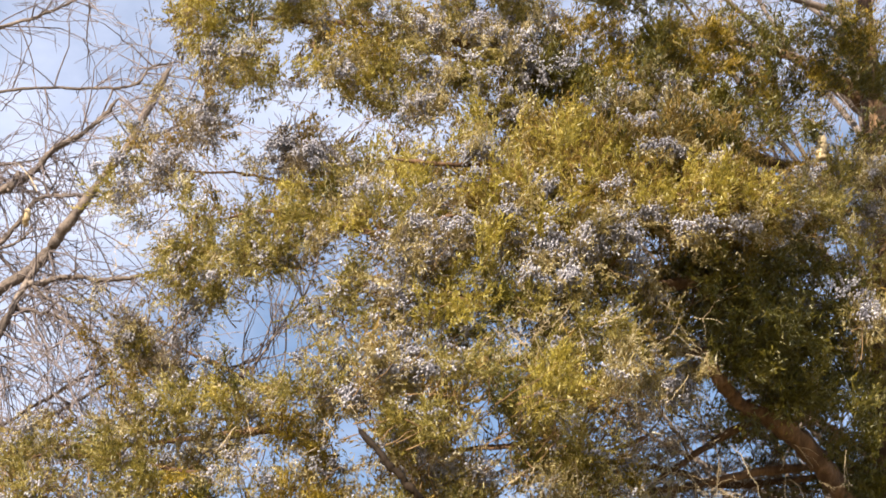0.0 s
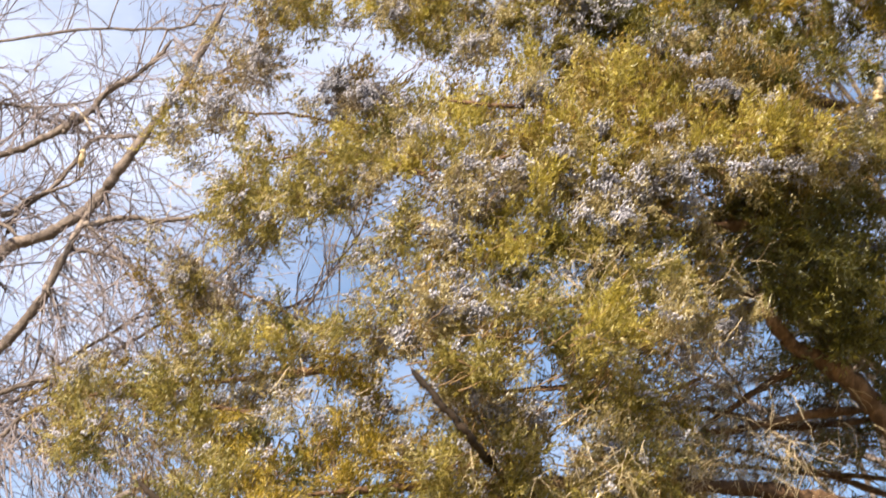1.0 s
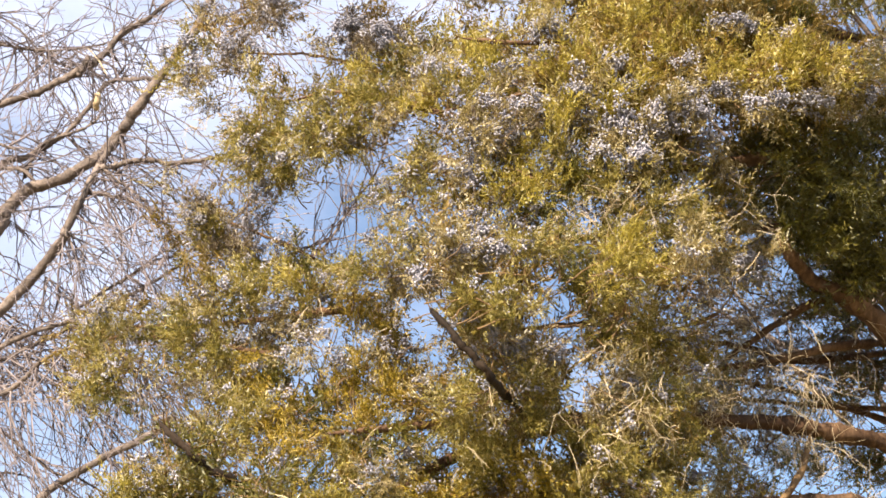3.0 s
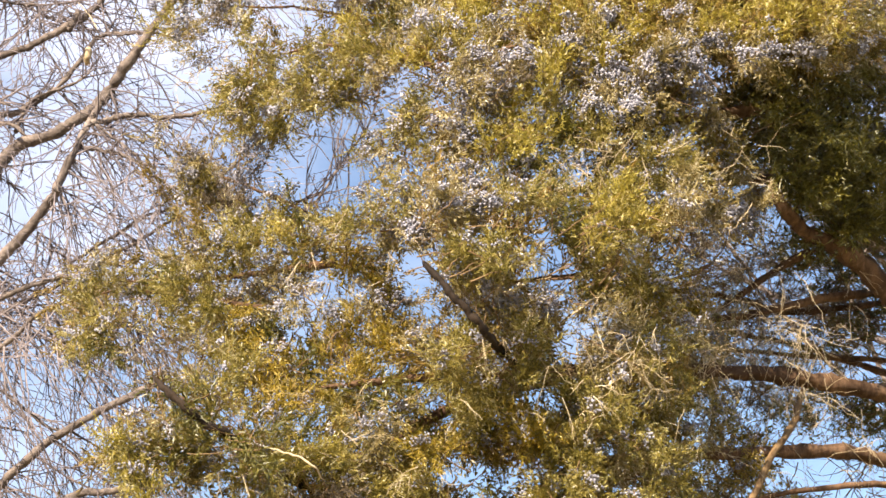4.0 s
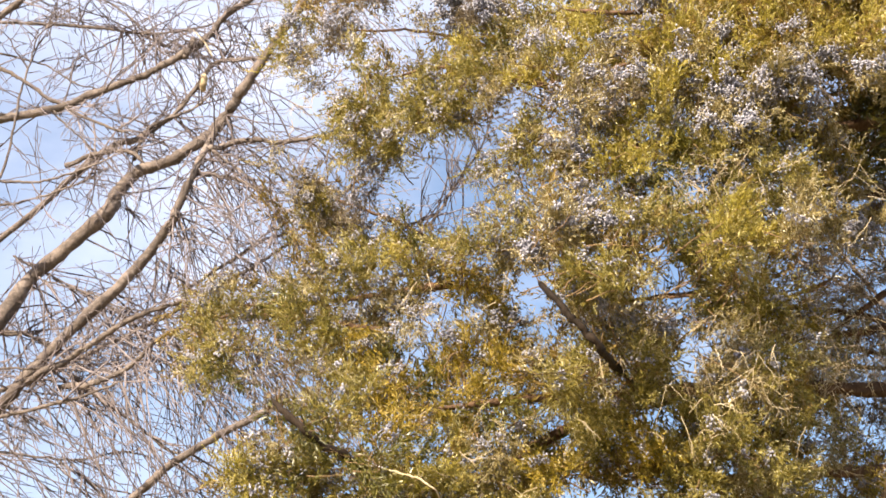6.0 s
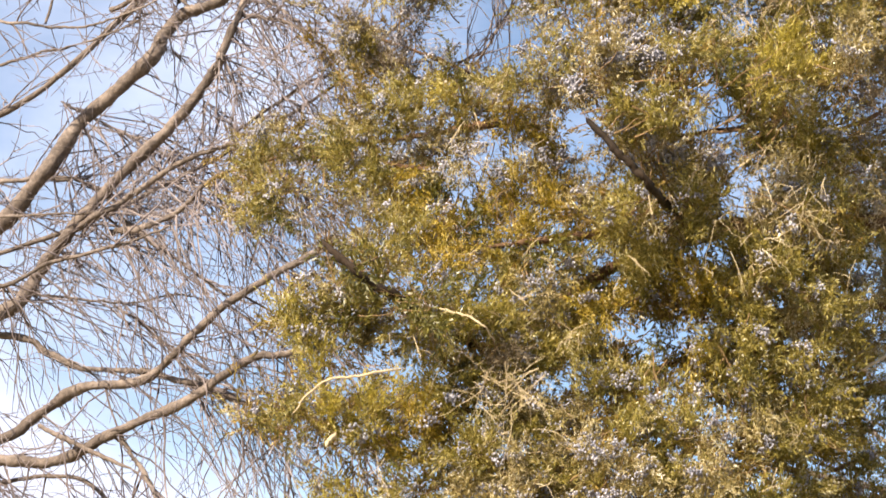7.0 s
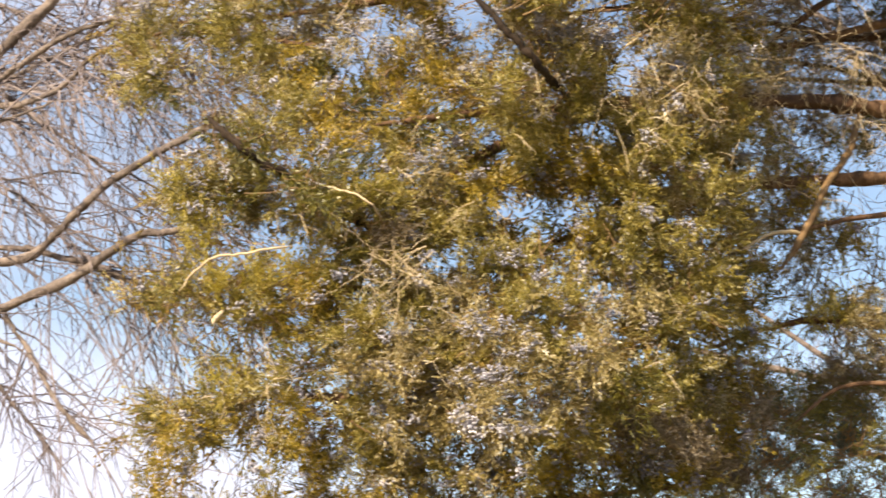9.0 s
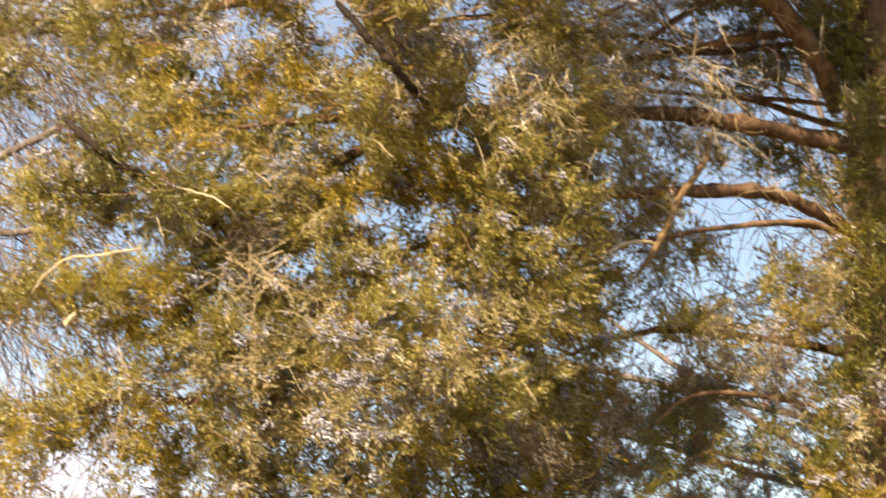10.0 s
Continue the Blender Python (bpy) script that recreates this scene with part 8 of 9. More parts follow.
# bleached dead wood of the cedar
dead_branch(cedar, [(-0.909, 4.250, 2.648), (-0.869, 4.250, 2.691), (-0.823, 4.250, 2.728), (-0.728, 4.250, 2.737), (-0.641, 4.300, 2.755)], 0.0024, 0.0034)
dead_branch(cedar, [(-0.567, 4.250, 2.895), (-0.480, 4.200, 2.853), (-0.447, 4.200, 2.824), (-0.419, 4.250, 2.799)], 0.0032, 0.0016)
dead_branch(cedar, [(-0.817, 4.200, 2.558), (-0.797, 4.250, 2.600)], 0.005, 0.007, "broken pale stub of dead cedar branch")
dead_branch(cedar, [(0.817, 5.020, 3.297), (0.758, 4.900, 3.147), (0.685, 4.850, 3.037), (0.612, 4.800, 2.898), (0.535, 4.750, 2.787)], 0.010, 0.009, "stout tan dead cedar stub", TWIG_BARK)
dead_branch(cedar, [(0.619, 4.800, 2.895), (0.532, 4.750, 2.886), (0.452, 4.700, 2.836)], 0.006, 0.003)
dead_branch(cedar, [(0.311, 4.600, 3.460), (0.203, 4.500, 3.348), (0.099, 4.450, 3.236), (0.059, 4.450, 3.098)], 0.0035, 0.002)
dead_branch(cedar, [(0.873, 4.950, 3.672), (0.791, 4.950, 3.638), (0.700, 4.900, 3.567), (0.571, 4.900, 3.483)], 0.013, 0.008, "dark side branch", CEDAR_BARK)
dead_branch(cedar, [(1.091, 5.200, 3.639), (0.889, 5.100, 3.576), (0.694, 5.000, 3.497), (0.523, 4.900, 3.441)], 0.016, 0.008, "sunlit bare side branch", CEDAR_BARK)
dead_branch(cedar, [(0.458, 5.000, 2.302), (0.212, 4.800, 2.393), (0.066, 4.550, 2.451)], 0.016, 0.006, "bare brown side branch", CEDAR_BARK)
dead_branch(cedar, [(0.217, 4.800, 3.555), (0.116, 4.750, 3.523), (-0.059, 4.700, 3.493)], 0.008, 0.004, "thin bare side branch", CEDAR_BARK)
dead_branch(cedar, [(1.160, 5.100, 3.014), (0.983, 5.000, 3.004), (0.771, 4.950, 2.969), (0.533, 4.900, 2.911)], 0.012, 0.005, "thin bare side branch", CEDAR_BARK)
dead_branch(cedar, [(1.063, 5.100, 2.509), (0.877, 5.000, 2.524), (0.703, 4.950, 2.517), (0.557, 4.900, 2.405)], 0.009, 0.004, "thin bare side branch", CEDAR_BARK)
dead_branch(cedar, [(0.999, 5.000, 3.006), (1.081, 5.020, 3.007), (1.153, 5.060, 2.981)], 0.007, 0.010, "peeled orange-tan stub of a limb", TWIG_BARK)
dead_branch(cedar, [(1.177, 5.050, 4.595), (1.173, 5.050, 4.642), (1.170, 5.050, 4.688)], 0.016, 0.018, "broken pale orange stub of a limb", DEAD_WOOD)
for place, spread, count, length in (
    ((-0.400, 4.200, 2.690), (0.10, 0.04, 0.06), 44, 0.20),
    ((0.184, 4.450, 3.270), (0.20, 0.08, 0.14), 40, 0.25),
    ((0.336, 4.500, 2.971), (0.16, 0.08, 0.16), 20, 0.25),
    ((0.163, 4.180, 3.198), (0.12, 0.05, 0.08), 10, 0.18),
    ((0.229, 4.180, 3.155), (0.12, 0.05, 0.09), 12, 0.20),
    ((0.252, 4.180, 3.064), (0.11, 0.05, 0.08), 12, 0.18),
    ((0.096, 4.180, 3.142), (0.09, 0.05, 0.07), 6, 0.16),
    ((0.467, 4.700, 3.395), (0.07, 0.05, 0.06), 26, 0.22),
    ((0.612, 4.800, 3.417), (0.08, 0.05, 0.05), 30, 0.24),
    ((0.753, 4.850, 3.386), (0.07, 0.05, 0.06), 26, 0.24),
    ((0.541, 4.750, 3.302), (0.08, 0.05, 0.05), 26, 0.22),
    ((0.341, 4.250, 3.053), (0.09, 0.05, 0.08), 12, 0.18),
    ((0.171, 4.180, 2.961), (0.11, 0.05, 0.06), 12, 0.15),
    ((-0.037, 4.180, 3.129), (0.11, 0.05, 0.06), 10, 0.14),
    ((0.261, 4.300, 3.622), (0.10, 0.05, 0.05), 14, 0.14),
    ((0.148, 4.300, 3.608), (0.08, 0.05, 0.04), 16, 0.14),
    ((0.780, 4.900, 3.242), (0.09, 0.05, 0.05), 26, 0.22),
    ((0.429, 4.400, 3.646), (0.22, 0.08, 0.14), 40, 0.2),
    ((0.232, 4.200, 3.645), (0.14, 0.05, 0.06), 24, 0.16),
    ((1.000, 4.900, 3.600), (0.20, 0.08, 0.20), 18, 0.2),
    ((0.463, 4.600, 3.384), (0.30, 0.10, 0.12), 60, 0.25),
    ((-0.196, 4.200, 3.388), (0.3, 0.06, 0.12), 30, 0.14),
    ((-0.747, 4.300, 2.481), (0.16, 0.06, 0.08), 20, 0.18),
    ((-0.072, 4.250, 2.519), (0.35, 0.06, 0.15), 50, 0.14),
    ((-0.392, 4.250, 2.923), (0.3, 0.06, 0.15), 40, 0.14),
    ((-0.573, 4.400, 3.958), (0.3, 0.06, 0.12), 24, 0.12),
    ((0.285, 4.500, 2.967), (0.14, 0.08, 0.2), 30, 0.22),
    ((0.777, 4.900, 3.228), (0.3, 0.1, 0.2), 50, 0.22),
):
    dead_twigs(cedar, place, spread, int(count * 0.55), length)
# darker bare twigs deep inside the crown
for place, spread, count in (
    ((0.757, 5.400, 3.805), (0.35, 0.15, 0.15), 80),
    ((0.959, 5.600, 3.130), (0.35, 0.2, 0.3), 180),
    ((0.891, 5.600, 2.516), (0.4, 0.2, 0.2), 180),
    ((0.991, 5.600, 3.722), (0.35, 0.2, 0.2), 130),
    ((0.161, 5.200, 3.759), (0.35, 0.1, 0.12), 50),
    ((1.136, 5.500, 4.829), (0.2, 0.1, 0.12), 40),
):
    dead_twigs(cedar, place, spread, count, 0.4, 0.15, 0.0017, TWIG_BARK, False)


# ---- evergreen behind the cedar ----
pine = tree_base("evergreen_tree", (2.076, 8.2, 0.0), "dark bluish evergreen standing in shade behind the cedar", "tree")
v, f = tube(spline([(2.076, 8.2, -0.1), (2.076, 8.200, 2.956), (2.238, 8.200, 5.472), (2.358, 8.200, 6.749)], 20), np.linspace(0.12, 0.02, 20), 12, 0.05)
mesh_object("trunk", v, f, [GREY_BARK], pine)
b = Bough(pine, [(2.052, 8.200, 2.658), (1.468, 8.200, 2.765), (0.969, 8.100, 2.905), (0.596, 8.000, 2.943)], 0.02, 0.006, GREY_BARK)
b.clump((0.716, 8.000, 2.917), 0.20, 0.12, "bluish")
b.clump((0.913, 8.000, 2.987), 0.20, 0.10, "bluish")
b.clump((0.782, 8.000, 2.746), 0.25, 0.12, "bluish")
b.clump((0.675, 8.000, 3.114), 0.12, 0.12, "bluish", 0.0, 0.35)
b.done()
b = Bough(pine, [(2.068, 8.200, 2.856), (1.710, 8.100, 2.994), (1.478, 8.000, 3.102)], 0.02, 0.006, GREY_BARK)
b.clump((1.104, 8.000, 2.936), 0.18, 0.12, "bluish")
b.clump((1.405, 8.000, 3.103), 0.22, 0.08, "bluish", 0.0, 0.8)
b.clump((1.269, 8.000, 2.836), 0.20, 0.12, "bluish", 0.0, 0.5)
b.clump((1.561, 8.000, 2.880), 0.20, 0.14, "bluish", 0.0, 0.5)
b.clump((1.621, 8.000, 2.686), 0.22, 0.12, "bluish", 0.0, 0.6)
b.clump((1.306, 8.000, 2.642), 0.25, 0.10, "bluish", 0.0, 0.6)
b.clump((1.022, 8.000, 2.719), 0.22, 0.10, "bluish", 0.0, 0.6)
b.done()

# ---- bare deciduous tree ----
bare = tree_base("bare_tree", (-4.458, 8.5, 0.0), "leafless grey-barked deciduous tree with fine drooping twigs", "tree")
FOOT = (-4.398, 8.500, 3.251)
v, f = tube(spline([(FOOT[0], 8.5, -0.1), FOOT, (-4.461, 8.500, 4.393), (-4.407, 8.500, 5.934), (-3.573, 8.500, 8.050)], 40), np.linspace(0.22, 0.07, 40), 14, 0.04)
mesh_object("trunk", v, f, [GREY_BARK], bare)


def bare_limb(points, thick, thin, twigs=20, length=0.7, lean=(0.5, 0.0, -0.5), droop=0.12, wild=0.35, tree=None, single=10):
    """A knotty limb and the fine, spurred twigs that leave it."""
    n = 12 * len(points)
    line = spline(points, n) + np.cumsum(rng.normal(size=(n, 3)) * 0.0022, 0)
    knots = 1 + 0.12 * np.convolve(rng.normal(size=n + 4), np.ones(5) / 3, "valid")
    r = 0.66 * np.linspace(thick, thin, n) * knots
    r[-6:] *= (0.9, 0.8, 0.65, 0.5, 0.3, 0.1)
    v, f = tube(line, r, 10, 0.04, 0.05)
    limb = mesh_object("limb", v, f, [GREY_BARK], tree or bare)
    twigs = int(twigs * 0.72)
    i = rng.integers(1, n, twigs)
    root = line[i] + (line[i - 1] - line[i]) * rng.random((twigs, 1))
    way = unit(rng.normal(size=(twigs, 3)) * wild * np.array([1, 0.5, 1]) + np.asarray(lean))
    size = length * rng.uniform(0.35, 1.3, twigs)
    path = curls(root, way, size, droop, 0.034, 10)
    main = many_tubes(path, rng.uniform(0.0025, 0.0065, twigs), np.full(twigs, 0.0018), 3)
    parts = []
    for level in range(2):
        j = rng.integers(2, 9, twigs)
        k = np.arange(twigs)
        way = unit(unit(path[k, j] - path[k, j - 1]) + rng.normal(size=(twigs, 3)) * 0.4)
        side = curls(path[k, j], way, size * rng.uniform(0.3, 0.75, twigs), droop, 0.03, 7)
        parts.append(many_tubes(side, np.full(twigs, 0.0028), np.full(twigs, 0.0014), 3))
        for _ in range(1):
            j = rng.integers(1, 7, twigs)
            way = unit(unit(side[k, j] - side[k, j - 1]) * 0.6 + rng.normal(size=(twigs, 3)) * 0.7)
            parts.append(many_tubes(curls(side[k, j], way, rng.uniform(0.02, 0.09, twigs), droop, 0.05, 3), np.full(twigs, 0.002), np.full(twigs, 0.0012), 3))
    for _ in range(2):
        j = rng.integers(1, 10, twigs)
        way = unit(unit(path[k, j] - path[k, j - 1]) * 0.6 + rng.normal(size=(twigs, 3)) * 0.7)
        parts.append(many_tubes(curls(path[k, j], way, rng.uniform(0.02, 0.11, twigs), droop, 0.05, 3), np.full(twigs, 0.0022), np.full(twigs, 0.0013), 3))
    j = rng.integers(1, n, twigs)
    parts.append(many_tubes(curls(line[j], unit(rng.normal(size=(twigs, 3))), rng.uniform(0.04, 0.16, twigs), 0.0, 0.06, 4), np.full(twigs, 0.0032), np.full(twigs, 0.0015)))
    v, f = main
    per, each = len(v) // twigs, len(f) // twigs
    order = np.argsort(-size)
    for k in order[:single]:
        mesh_object("twig", v[k * per : (k + 1) * per], f[:each], [RED_TWIG], limb)
    parts += [(v[k * per : (k + 1) * per], f[:each]) for k in order[single:]]
    v = np.vstack([p[0] for p in parts])
    at = np.cumsum([0] + [len(p[0]) for p in parts[:-1]])
    f = np.vstack([p[1] + a for p, a in zip(parts, at)])
    tagged(mesh_object("twig_mass", v, f, [RED_TWIG], limb, label="fine reddish-grey leafless twigs with short spurs"), kind="stuff")


bare_limb([(-4.430, 8.500, 4.099), (-3.746, 8.400, 4.104), (-3.202, 8.300, 4.168), (-3.046, 8.300, 4.360), (-2.882, 8.200, 4.505), (-2.700, 8.200, 4.739), (-2.379, 8.100, 5.001), (-2.144, 8.000, 5.263), (-2.116, 8.000, 5.313), (-2.052, 8.000, 5.499), (-1.985, 8.050, 5.704), (-1.911, 8.050, 5.814)], 0.058, 0.022, 150, 0.6, (0.5, 0.3, -0.3), 0.12, 0.5)
bare_limb([(-4.395, 8.500, 4.331), (-3.551, 8.400, 4.529), (-3.274, 8.400, 4.692), (-3.038, 8.300, 4.909), (-2.868, 8.300, 5.167), (-2.530, 8.200, 5.424), (-2.465, 8.200, 5.545), (-2.387, 8.200, 5.651), (-2.171, 8.100, 5.661), (-1.993, 8.100, 5.776), (-1.882, 8.050, 5.894), (-1.807, 8.000, 5.981), (-1.683, 7.950, 6.149), (-1.536, 7.900, 6.355), (-1.451, 7.900, 6.564), (-1.352, 7.900, 6.792)], 0.066, 0.026, 70, 0.5, (0.5, 0.35, -0.2), 0.1, 0.6)
bare_limb([(-4.372, 8.500, 3.556), (-3.485, 8.300, 3.488), (-3.116, 8.200, 3.456), (-2.847, 8.200, 3.454), (-2.554, 8.100, 3.549), (-2.190, 8.000, 3.658), (-1.911, 8.000, 3.840), (-1.709, 7.900, 3.847), (-1.431, 7.900, 3.878)], 0.055, 0.018, 45, 0.8)
bare_limb([(-4.323, 8.500, 3.360), (-3.481, 8.300, 3.434), (-3.159, 8.300, 3.546), (-2.974, 8.300, 3.657), (-2.756, 8.200, 3.748), (-2.487, 8.200, 3.758), (-2.277, 8.100, 3.858), (-2.021, 8.000, 4.034), (-1.713, 8.000, 4.210), (-1.455, 8.000, 4.361)], 0.05, 0.02, 45, 0.8)
bare_limb([(-4.418, 8.500, 3.983), (-3.851, 8.500, 4.165), (-3.177, 8.400, 4.097), (-3.003, 8.400, 4.015), (-2.831, 8.400, 3.945), (-2.495, 8.300, 3.892), (-2.276, 8.300, 3.825), (-2.085, 8.300, 3.756), (-1.870, 8.300, 3.714), (-1.656, 8.300, 3.649)], 0.032, 0.014, 30, 0.8)
bare_limb([(-2.495, 8.300, 3.879), (-2.329, 8.200, 3.812), (-2.113, 8.200, 3.732), (-1.925, 8.200, 3.643)], 0.022, 0.018, 12, 0.7)
bare_limb([(-2.883, 8.200, 4.519), (-2.716, 8.100, 4.584), (-2.516, 8.100, 4.699), (-2.204, 8.000, 4.832), (-1.968, 8.000, 4.868)], 0.03, 0.014, 60, 0.6, (0.5, 0, -0.2), 0.1, 0.6)
bare_limb([(-2.662, 8.200, 4.537), (-2.468, 8.100, 4.536), (-2.305, 8.100, 4.602), (-2.103, 8.000, 4.718), (-1.965, 8.000, 4.764)], 0.024, 0.012, 30, 0.6)
bare_limb([(-4.412, 8.500, 3.926), (-3.536, 8.100, 4.094), (-3.058, 7.900, 4.193), (-2.850, 7.900, 4.293), (-2.477, 7.800, 4.338), (-2.245, 7.800, 4.422)], 0.022, 0.008, 30, 0.7)
bare_limb([(-4.479, 8.500, 4.842), (-3.818, 8.600, 5.015), (-3.328, 8.500, 4.939), (-3.004, 8.500, 4.935), (-2.858, 8.500, 4.877), (-2.620, 8.500, 4.727)], 0.026, 0.012, 70, 0.6, (0.4, 0, 0.0), 0.1, 0.6)
bare_limb([(-4.446, 8.500, 4.245), (-3.663, 8.700, 4.452), (-3.151, 8.600, 4.377), (-2.745, 8.600, 4.326), (-2.489, 8.600, 4.359), (-2.318, 8.600, 4.338)], 0.014, 0.006, 16, 0.6)
bare_limb([(-2.936, 8.200, 3.597), (-2.681, 8.100, 3.461), (-2.382, 8.000, 3.315)], 0.02, 0.014, 10, 0.6)
bare_limb([(-2.527, 8.100, 3.536), (-2.399, 8.100, 3.337), (-2.218, 8.000, 3.071), (-2.046, 8.000, 2.881)], 0.014, 0.018, 20, 0.8)
bare_limb([(-4.383, 8.500, 4.952), (-3.294, 8.400, 5.274), (-2.598, 8.300, 5.812), (-2.411, 8.200, 5.835), (-2.314, 8.200, 5.909), (-2.197, 8.200, 6.009), (-2.094, 8.200, 6.135), (-2.005, 8.200, 6.256), (-1.906, 8.200, 6.268), (-1.763, 8.200, 6.269)], 0.028, 0.014, 60, 0.5, (0.3, 0.25, 0.2), 0.1, 0.7)
bare_limb([(-2.389, 8.200, 5.722), (-2.354, 8.200, 5.828), (-2.287, 8.200, 5.915), (-2.111, 8.200, 6.001), (-2.032, 8.200, 6.064)], 0.018, 0.008, 20, 0.4, (0.3, 0, 0.2), 0.1, 0.7)
bare_limb([(-2.762, 8.300, 5.751), (-2.565, 8.200, 5.746), (-2.454, 8.200, 5.754), (-2.352, 8.150, 5.697), (-2.277, 8.100, 5.616)], 0.02, 0.012, 12, 0.4, (0.3, 0, 0.2), 0.1, 0.7)
bare_limb([(-2.015, 8.000, 5.534), (-1.904, 8.000, 5.509), (-1.802, 8.000, 5.484), (-1.667, 8.000, 5.403), (-1.539, 8.000, 5.293)], 0.018, 0.008, 30, 0.4, (0.4, 0, -0.3), 0.1, 0.5)
bare_limb([(-1.957, 8.000, 5.660), (-1.789, 8.000, 5.517), (-1.663, 8.000, 5.353), (-1.509, 8.000, 5.114)], 0.01, 0.006, 30, 0.4, (0.4, 0, -0.3), 0.1, 0.5)
bare_limb([(-2.129, 8.400, 5.090), (-1.824, 8.200, 5.204), (-1.680, 8.200, 5.288), (-1.489, 8.100, 5.309), (-1.205, 8.100, 5.575)], 0.013, 0.009, 40, 0.4, (0.4, 0, 0.2), 0.1, 0.6)
bare_limb([(-4.424, 8.500, 5.375), (-3.413, 8.400, 5.975), (-2.883, 8.300, 6.057), (-2.635, 8.300, 6.148), (-2.329, 8.200, 6.202), (-2.178, 8.200, 6.281), (-2.043, 8.200, 6.368), (-1.945, 8.200, 6.481), (-1.837, 8.200, 6.576), (-1.734, 8.200, 6.675), (-1.627, 8.200, 6.822)], 0.036, 0.018, 80, 0.5, (0.25, 0.2, 0.25), 0.08, 0.7)
bare_limb([(-2.157, 8.150, 6.259), (-2.132, 8.150, 6.301), (-2.119, 8.150, 6.343)], 0.024, 0.022, 4, 0.2)
bare_limb([(-4.886, 8.500, 7.204), (-3.779, 8.400, 6.681), (-3.445, 8.400, 6.462), (-3.213, 8.300, 6.310), (-3.023, 8.300, 6.209), (-2.834, 8.300, 6.084), (-2.556, 8.200, 5.889), (-2.378, 8.200, 5.817)], 0.022, 0.008, 26, 0.4, (0.4, 0, -0.1), 0.1, 0.6)
bare_limb([(-4.833, 8.500, 6.875), (-3.729, 8.600, 6.688), (-3.340, 8.600, 6.595), (-3.019, 8.600, 6.489), (-2.790, 8.500, 6.310), (-2.619, 8.500, 6.250)], 0.012, 0.006, 16, 0.35, (0.4, 0, -0.2), 0.1, 0.6)
bare_limb([(-4.636, 8.500, 5.643), (-3.469, 8.000, 5.590), (-3.085, 7.900, 5.508), (-2.887, 7.900, 5.477), (-2.693, 7.900, 5.482), (-2.503, 7.900, 5.532), (-2.344, 7.900, 5.620)], 0.013, 0.007, 18, 0.3, (0.4, 0, 0.1), 0.1, 0.6)
bare_limb([(-4.564, 8.500, 5.197), (-3.420, 8.100, 5.345), (-3.024, 8.000, 5.401), (-2.831, 8.000, 5.437), (-2.640, 8.000, 5.502), (-2.492, 8.000, 5.577)], 0.012, 0.006, 18, 0.3, (0.4, 0, 0.2), 0.1, 0.6)
bare_limb([(-3.099, 8.300, 5.692), (-3.053, 8.300, 6.048), (-3.008, 8.300, 6.374), (-2.935, 8.300, 6.571), (-2.750, 8.300, 6.713)], 0.009, 0.005, 14, 0.3, (0.2, 0, 0.3), 0.1, 0.6)
bare_limb([(-4.646, 8.500, 5.709), (-3.701, 8.400, 6.285), (-3.335, 8.400, 6.585), (-3.135, 8.400, 6.745), (-2.992, 8.400, 6.875), (-2.791, 8.400, 7.073)], 0.036, 0.02, 30, 0.4, (0.3, 0, 0.1), 0.1, 0.6)
bare_limb([(-2.821, 8.200, 6.009), (-2.732, 8.200, 5.908), (-2.591, 8.200, 5.771), (-2.421, 8.200, 5.610)], 0.009, 0.005, 8, 0.3, (0.3, 0, -0.3), 0.1, 0.6)
bare_limb([(-2.597, 8.200, 4.591), (-2.495, 8.200, 4.508), (-2.338, 8.200, 4.386), (-2.167, 8.200, 4.243), (-1.976, 8.200, 4.150)], 0.017, 0.008, 16, 0.5, (0.5, 0, -0.4), 0.1, 0.6)
bare_limb([(-3.513, 8.400, 4.695), (-2.978, 8.100, 4.603), (-2.731, 8.100, 4.588), (-2.543, 8.100, 4.615)], 0.011, 0.006, 12, 0.3, (0.4, 0, 0.1), 0.1, 0.6)
bare_limb([(-2.825, 8.300, 5.126), (-2.665, 8.300, 5.075), (-2.504, 8.300, 5.006), (-2.290, 8.300, 4.932)], 0.008, 0.005, 10, 0.3, (0.4, 0, -0.2), 0.1, 0.6)
bare_limb([(-3.662, 8.500, 6.764), (-2.710, 8.400, 6.608), (-2.529, 8.400, 6.578), (-2.264, 8.400, 6.587), (-1.987, 8.400, 6.638)], 0.015, 0.007, 60, 0.5, (0.3, 0, 0.1), 0.08, 0.7)
bare_limb([(-3.757, 8.500, 7.408), (-2.763, 8.500, 6.854), (-2.435, 8.500, 6.591), (-2.231, 8.500, 6.486)], 0.009, 0.006, 50, 0.5, (0.3, 0.2, -0.1), 0.08, 0.8)
bare_limb([(-1.971, 8.000, 5.660), (-1.892, 8.000, 5.690), (-1.792, 8.000, 5.707), (-1.650, 7.950, 5.668), (-1.507, 7.900, 5.665), (-1.359, 7.900, 5.675)], 0.024, 0.012, 30, 0.45, (0.5, 0.3, 0), 0.1, 0.7)
bare_limb([(-4.519, 8.500, 6.188), (-3.198, 8.400, 6.805), (-2.309, 8.300, 6.957), (-1.869, 8.300, 6.975), (-1.614, 8.200, 6.927), (-1.505, 8.200, 7.031), (-1.319, 8.200, 7.095)], 0.013, 0.009, 49, 0.5, (0.1, 0, 0.2))
bare_limb([(-4.549, 8.500, 6.590), (-3.138, 8.500, 7.223), (-2.410, 8.500, 7.498), (-2.115, 8.500, 7.629), (-1.821, 8.500, 7.818)], 0.02, 0.01, 57, 0.5, (0.2, 0, 0.1))
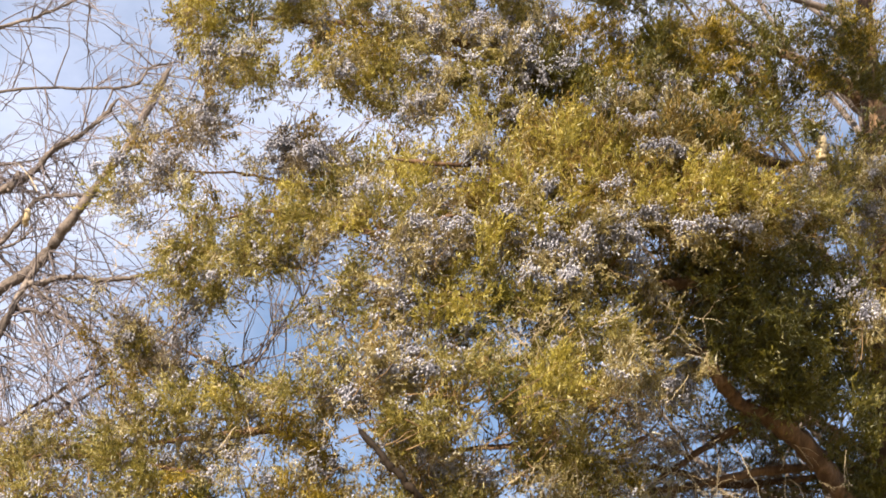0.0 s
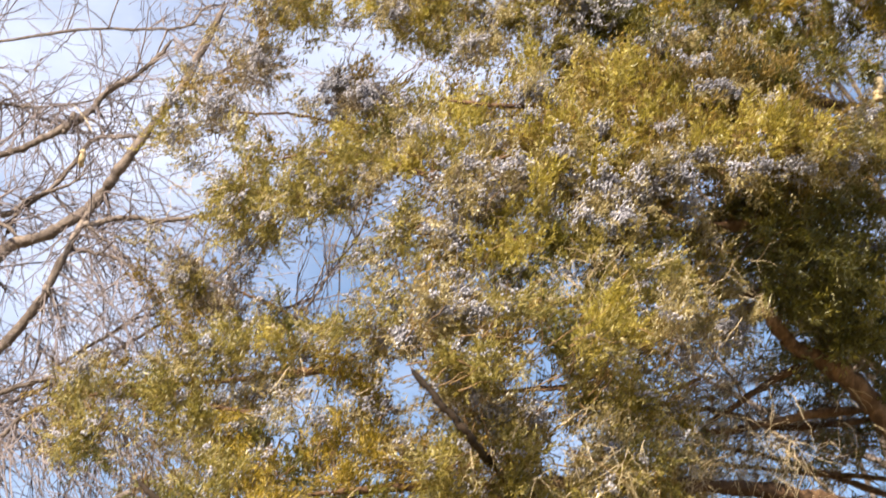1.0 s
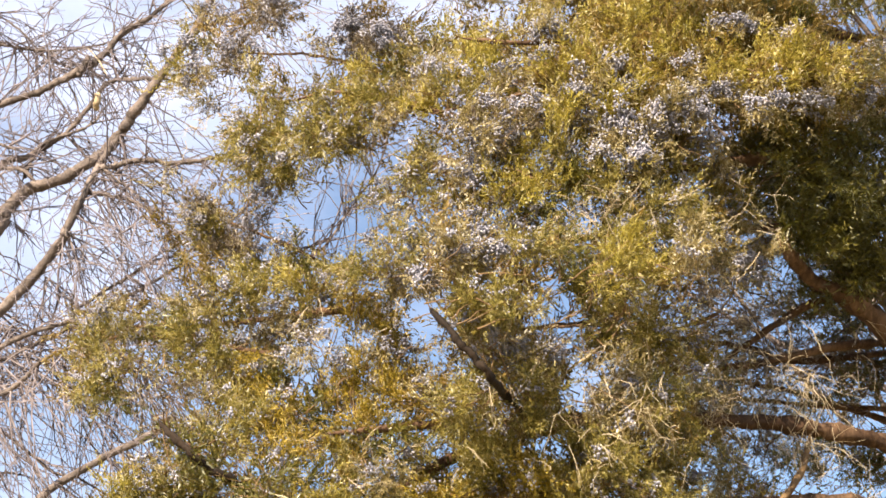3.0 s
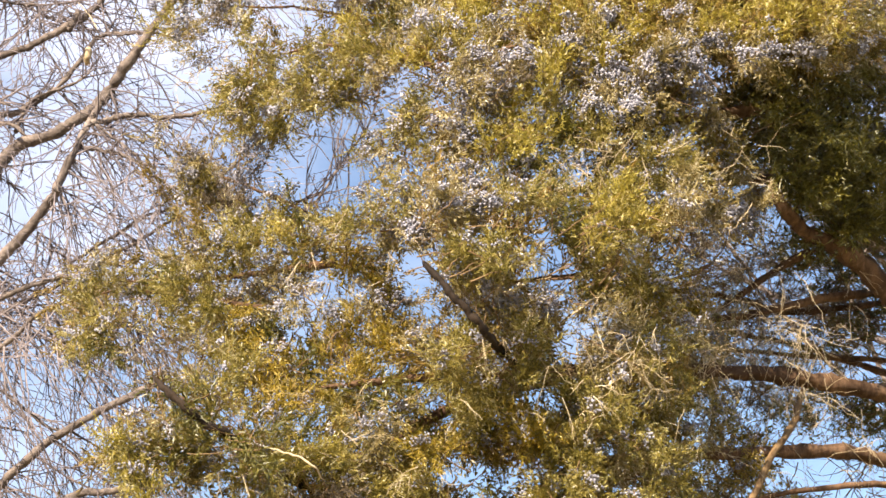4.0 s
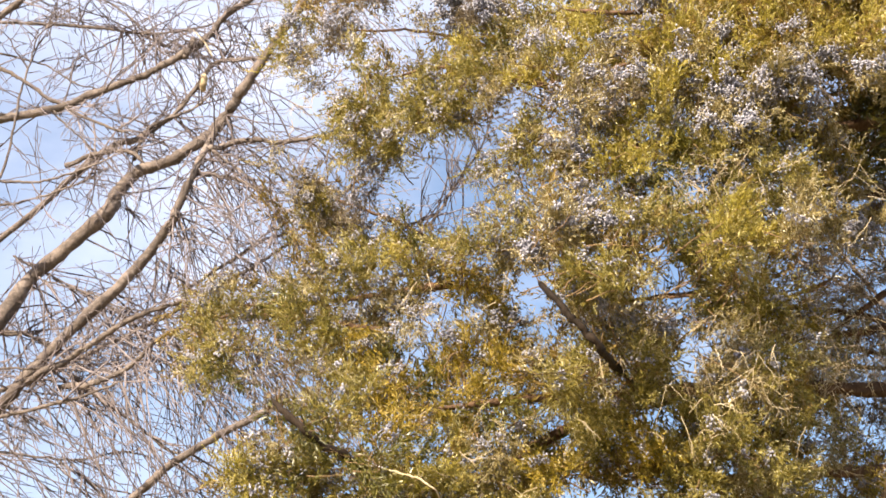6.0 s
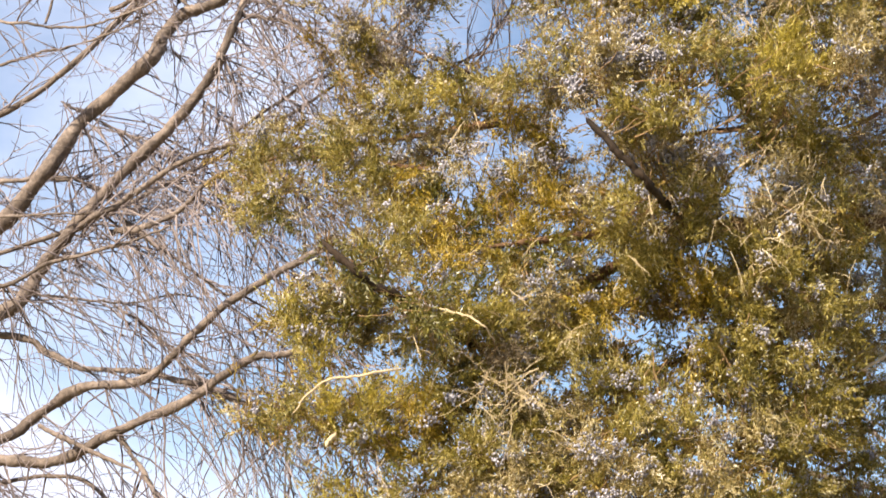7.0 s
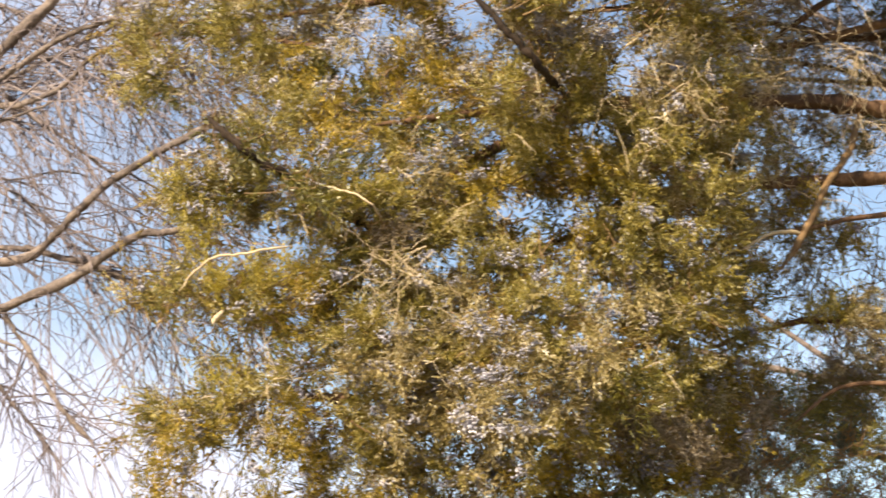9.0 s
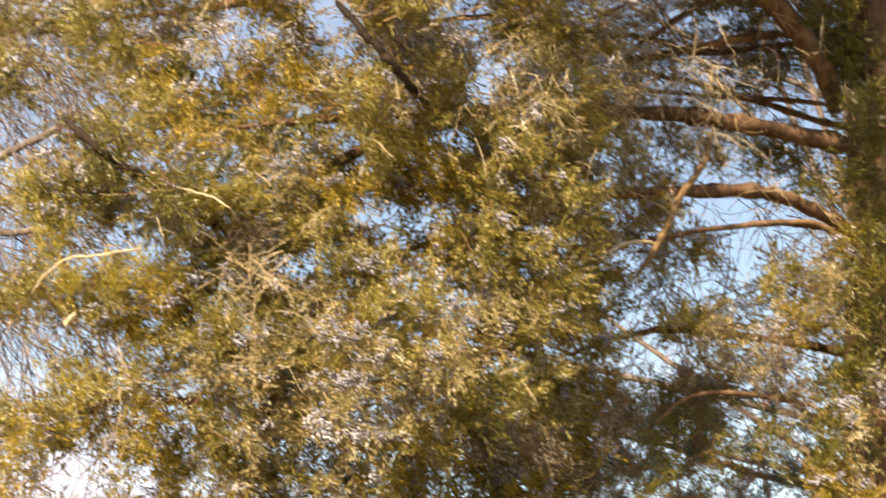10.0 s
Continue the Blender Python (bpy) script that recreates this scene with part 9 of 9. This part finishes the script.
bare_limb([(-1.536, 7.900, 6.355), (-1.443, 7.900, 6.418), (-1.334, 7.900, 6.465), (-1.173, 7.900, 6.592)], 0.016, 0.01, 46, 0.5, (0.5, 0, 0.1), 0.1, 0.7)
bare_limb([(-4.268, 8.500, 4.258), (-2.944, 8.400, 4.621), (-2.421, 8.400, 4.868), (-2.080, 8.300, 4.995), (-1.765, 8.300, 5.193), (-1.508, 8.200, 5.321)], 0.02, 0.01, 76, 0.6, (0.4, 0, -0.2))
bare_limb([(-4.328, 8.500, 3.140), (-3.497, 8.500, 3.339), (-2.856, 8.400, 3.411), (-2.542, 8.300, 3.171), (-2.236, 8.300, 2.829)], 0.02, 0.012, 40, 0.7, (0.6, 0, -0.45), 0.15, 0.35)
# crossing twig sheaf that hangs towards the cedar
bare_limb([(-3.096, 8.600, 5.395), (-2.610, 8.600, 5.123), (-2.108, 8.500, 4.703), (-1.706, 8.500, 4.226)], 0.008, 0.006, 80, 0.8, (0.5, 0, -0.6), 0.15, 0.4)
bare_limb([(-2.743, 8.600, 4.297), (-2.361, 8.600, 3.996), (-2.049, 8.500, 3.681), (-1.691, 8.500, 3.400)], 0.008, 0.006, 45, 0.8, (0.5, 0, -0.6), 0.15, 0.4)
bare_limb([(-2.343, 8.600, 5.366), (-1.919, 8.600, 4.933), (-1.609, 8.500, 4.655)], 0.006, 0.005, 76, 0.7, (0.4, 0, -0.6), 0.15, 0.4)
bare_limb([(-2.225, 8.800, 4.337), (-1.759, 8.800, 3.914), (-1.363, 8.800, 3.234)], 0.008, 0.006, 52, 0.8, (0.2, 0, -0.6), 0.15, 0.5)
bare_limb([(-1.100, 8.800, 5.439), (-0.884, 8.800, 5.755), (-0.664, 8.800, 6.148), (-0.566, 8.800, 6.944)], 0.01, 0.006, 95, 0.6, (0.1, 0, 0.3), 0.1, 0.7)
dead_branch(bare, [(-2.040, 8.100, 6.035), (-2.023, 8.050, 6.052), (-2.018, 8.050, 6.102)], 0.016, 0.016, "pale broken stub on the bare tree", DEAD_WOOD)
dead_branch(bare, [(-1.993, 8.050, 6.203), (-2.033, 8.050, 6.281), (-2.099, 8.050, 6.353)], 0.004, 0.003, "peeled white sliver of wood")


# ---- second bare tree, farther off behind the cedar ----
FAR = (3.261, 13.000, 4.393)
far_tree = tree_base("bare_tree", (FAR[0], 13.0, 0.0), "tall leafless tree with a haze of fine twigs behind the cedar", "tree")
for ob in (bare, far_tree):
    tagged(ob, group="bare trees")
stem = spline([(FAR[0], 13.0, -0.1), (FAR[0] + 0.1, 13.0, 3.0), (FAR[0] - 0.1, 13.1, 6.0), (FAR[0] + 0.15, 13.0, 9.0), (FAR[0], 13.0, 11.5)], 40)
v, f = tube(stem, np.linspace(0.13, 0.02, 40), 12, 0.04)
mesh_object("trunk", v, f, [GREY_BARK], far_tree)
for k in range(24):
    s0 = stem[int(9 + k * 1.25)]
    turn = -(0.25 + 1.15 * rng.random()) if k % 4 else 0.5
    go = np.array([math.sin(turn), 0.3 * rng.normal(), math.cos(turn)])
    far = s0 + go * rng.uniform(2.2, 5.0)
    mid = (s0 + far) / 2 + rng.normal(size=3) * 0.12 - np.array([0, 0, 0.15])
    bare_limb([s0, mid, far], 0.045, 0.012, 42, 1.0, tuple(go * 0.7 + np.array([0, 0, 0.1])), 0.1, 0.55, far_tree, 6)
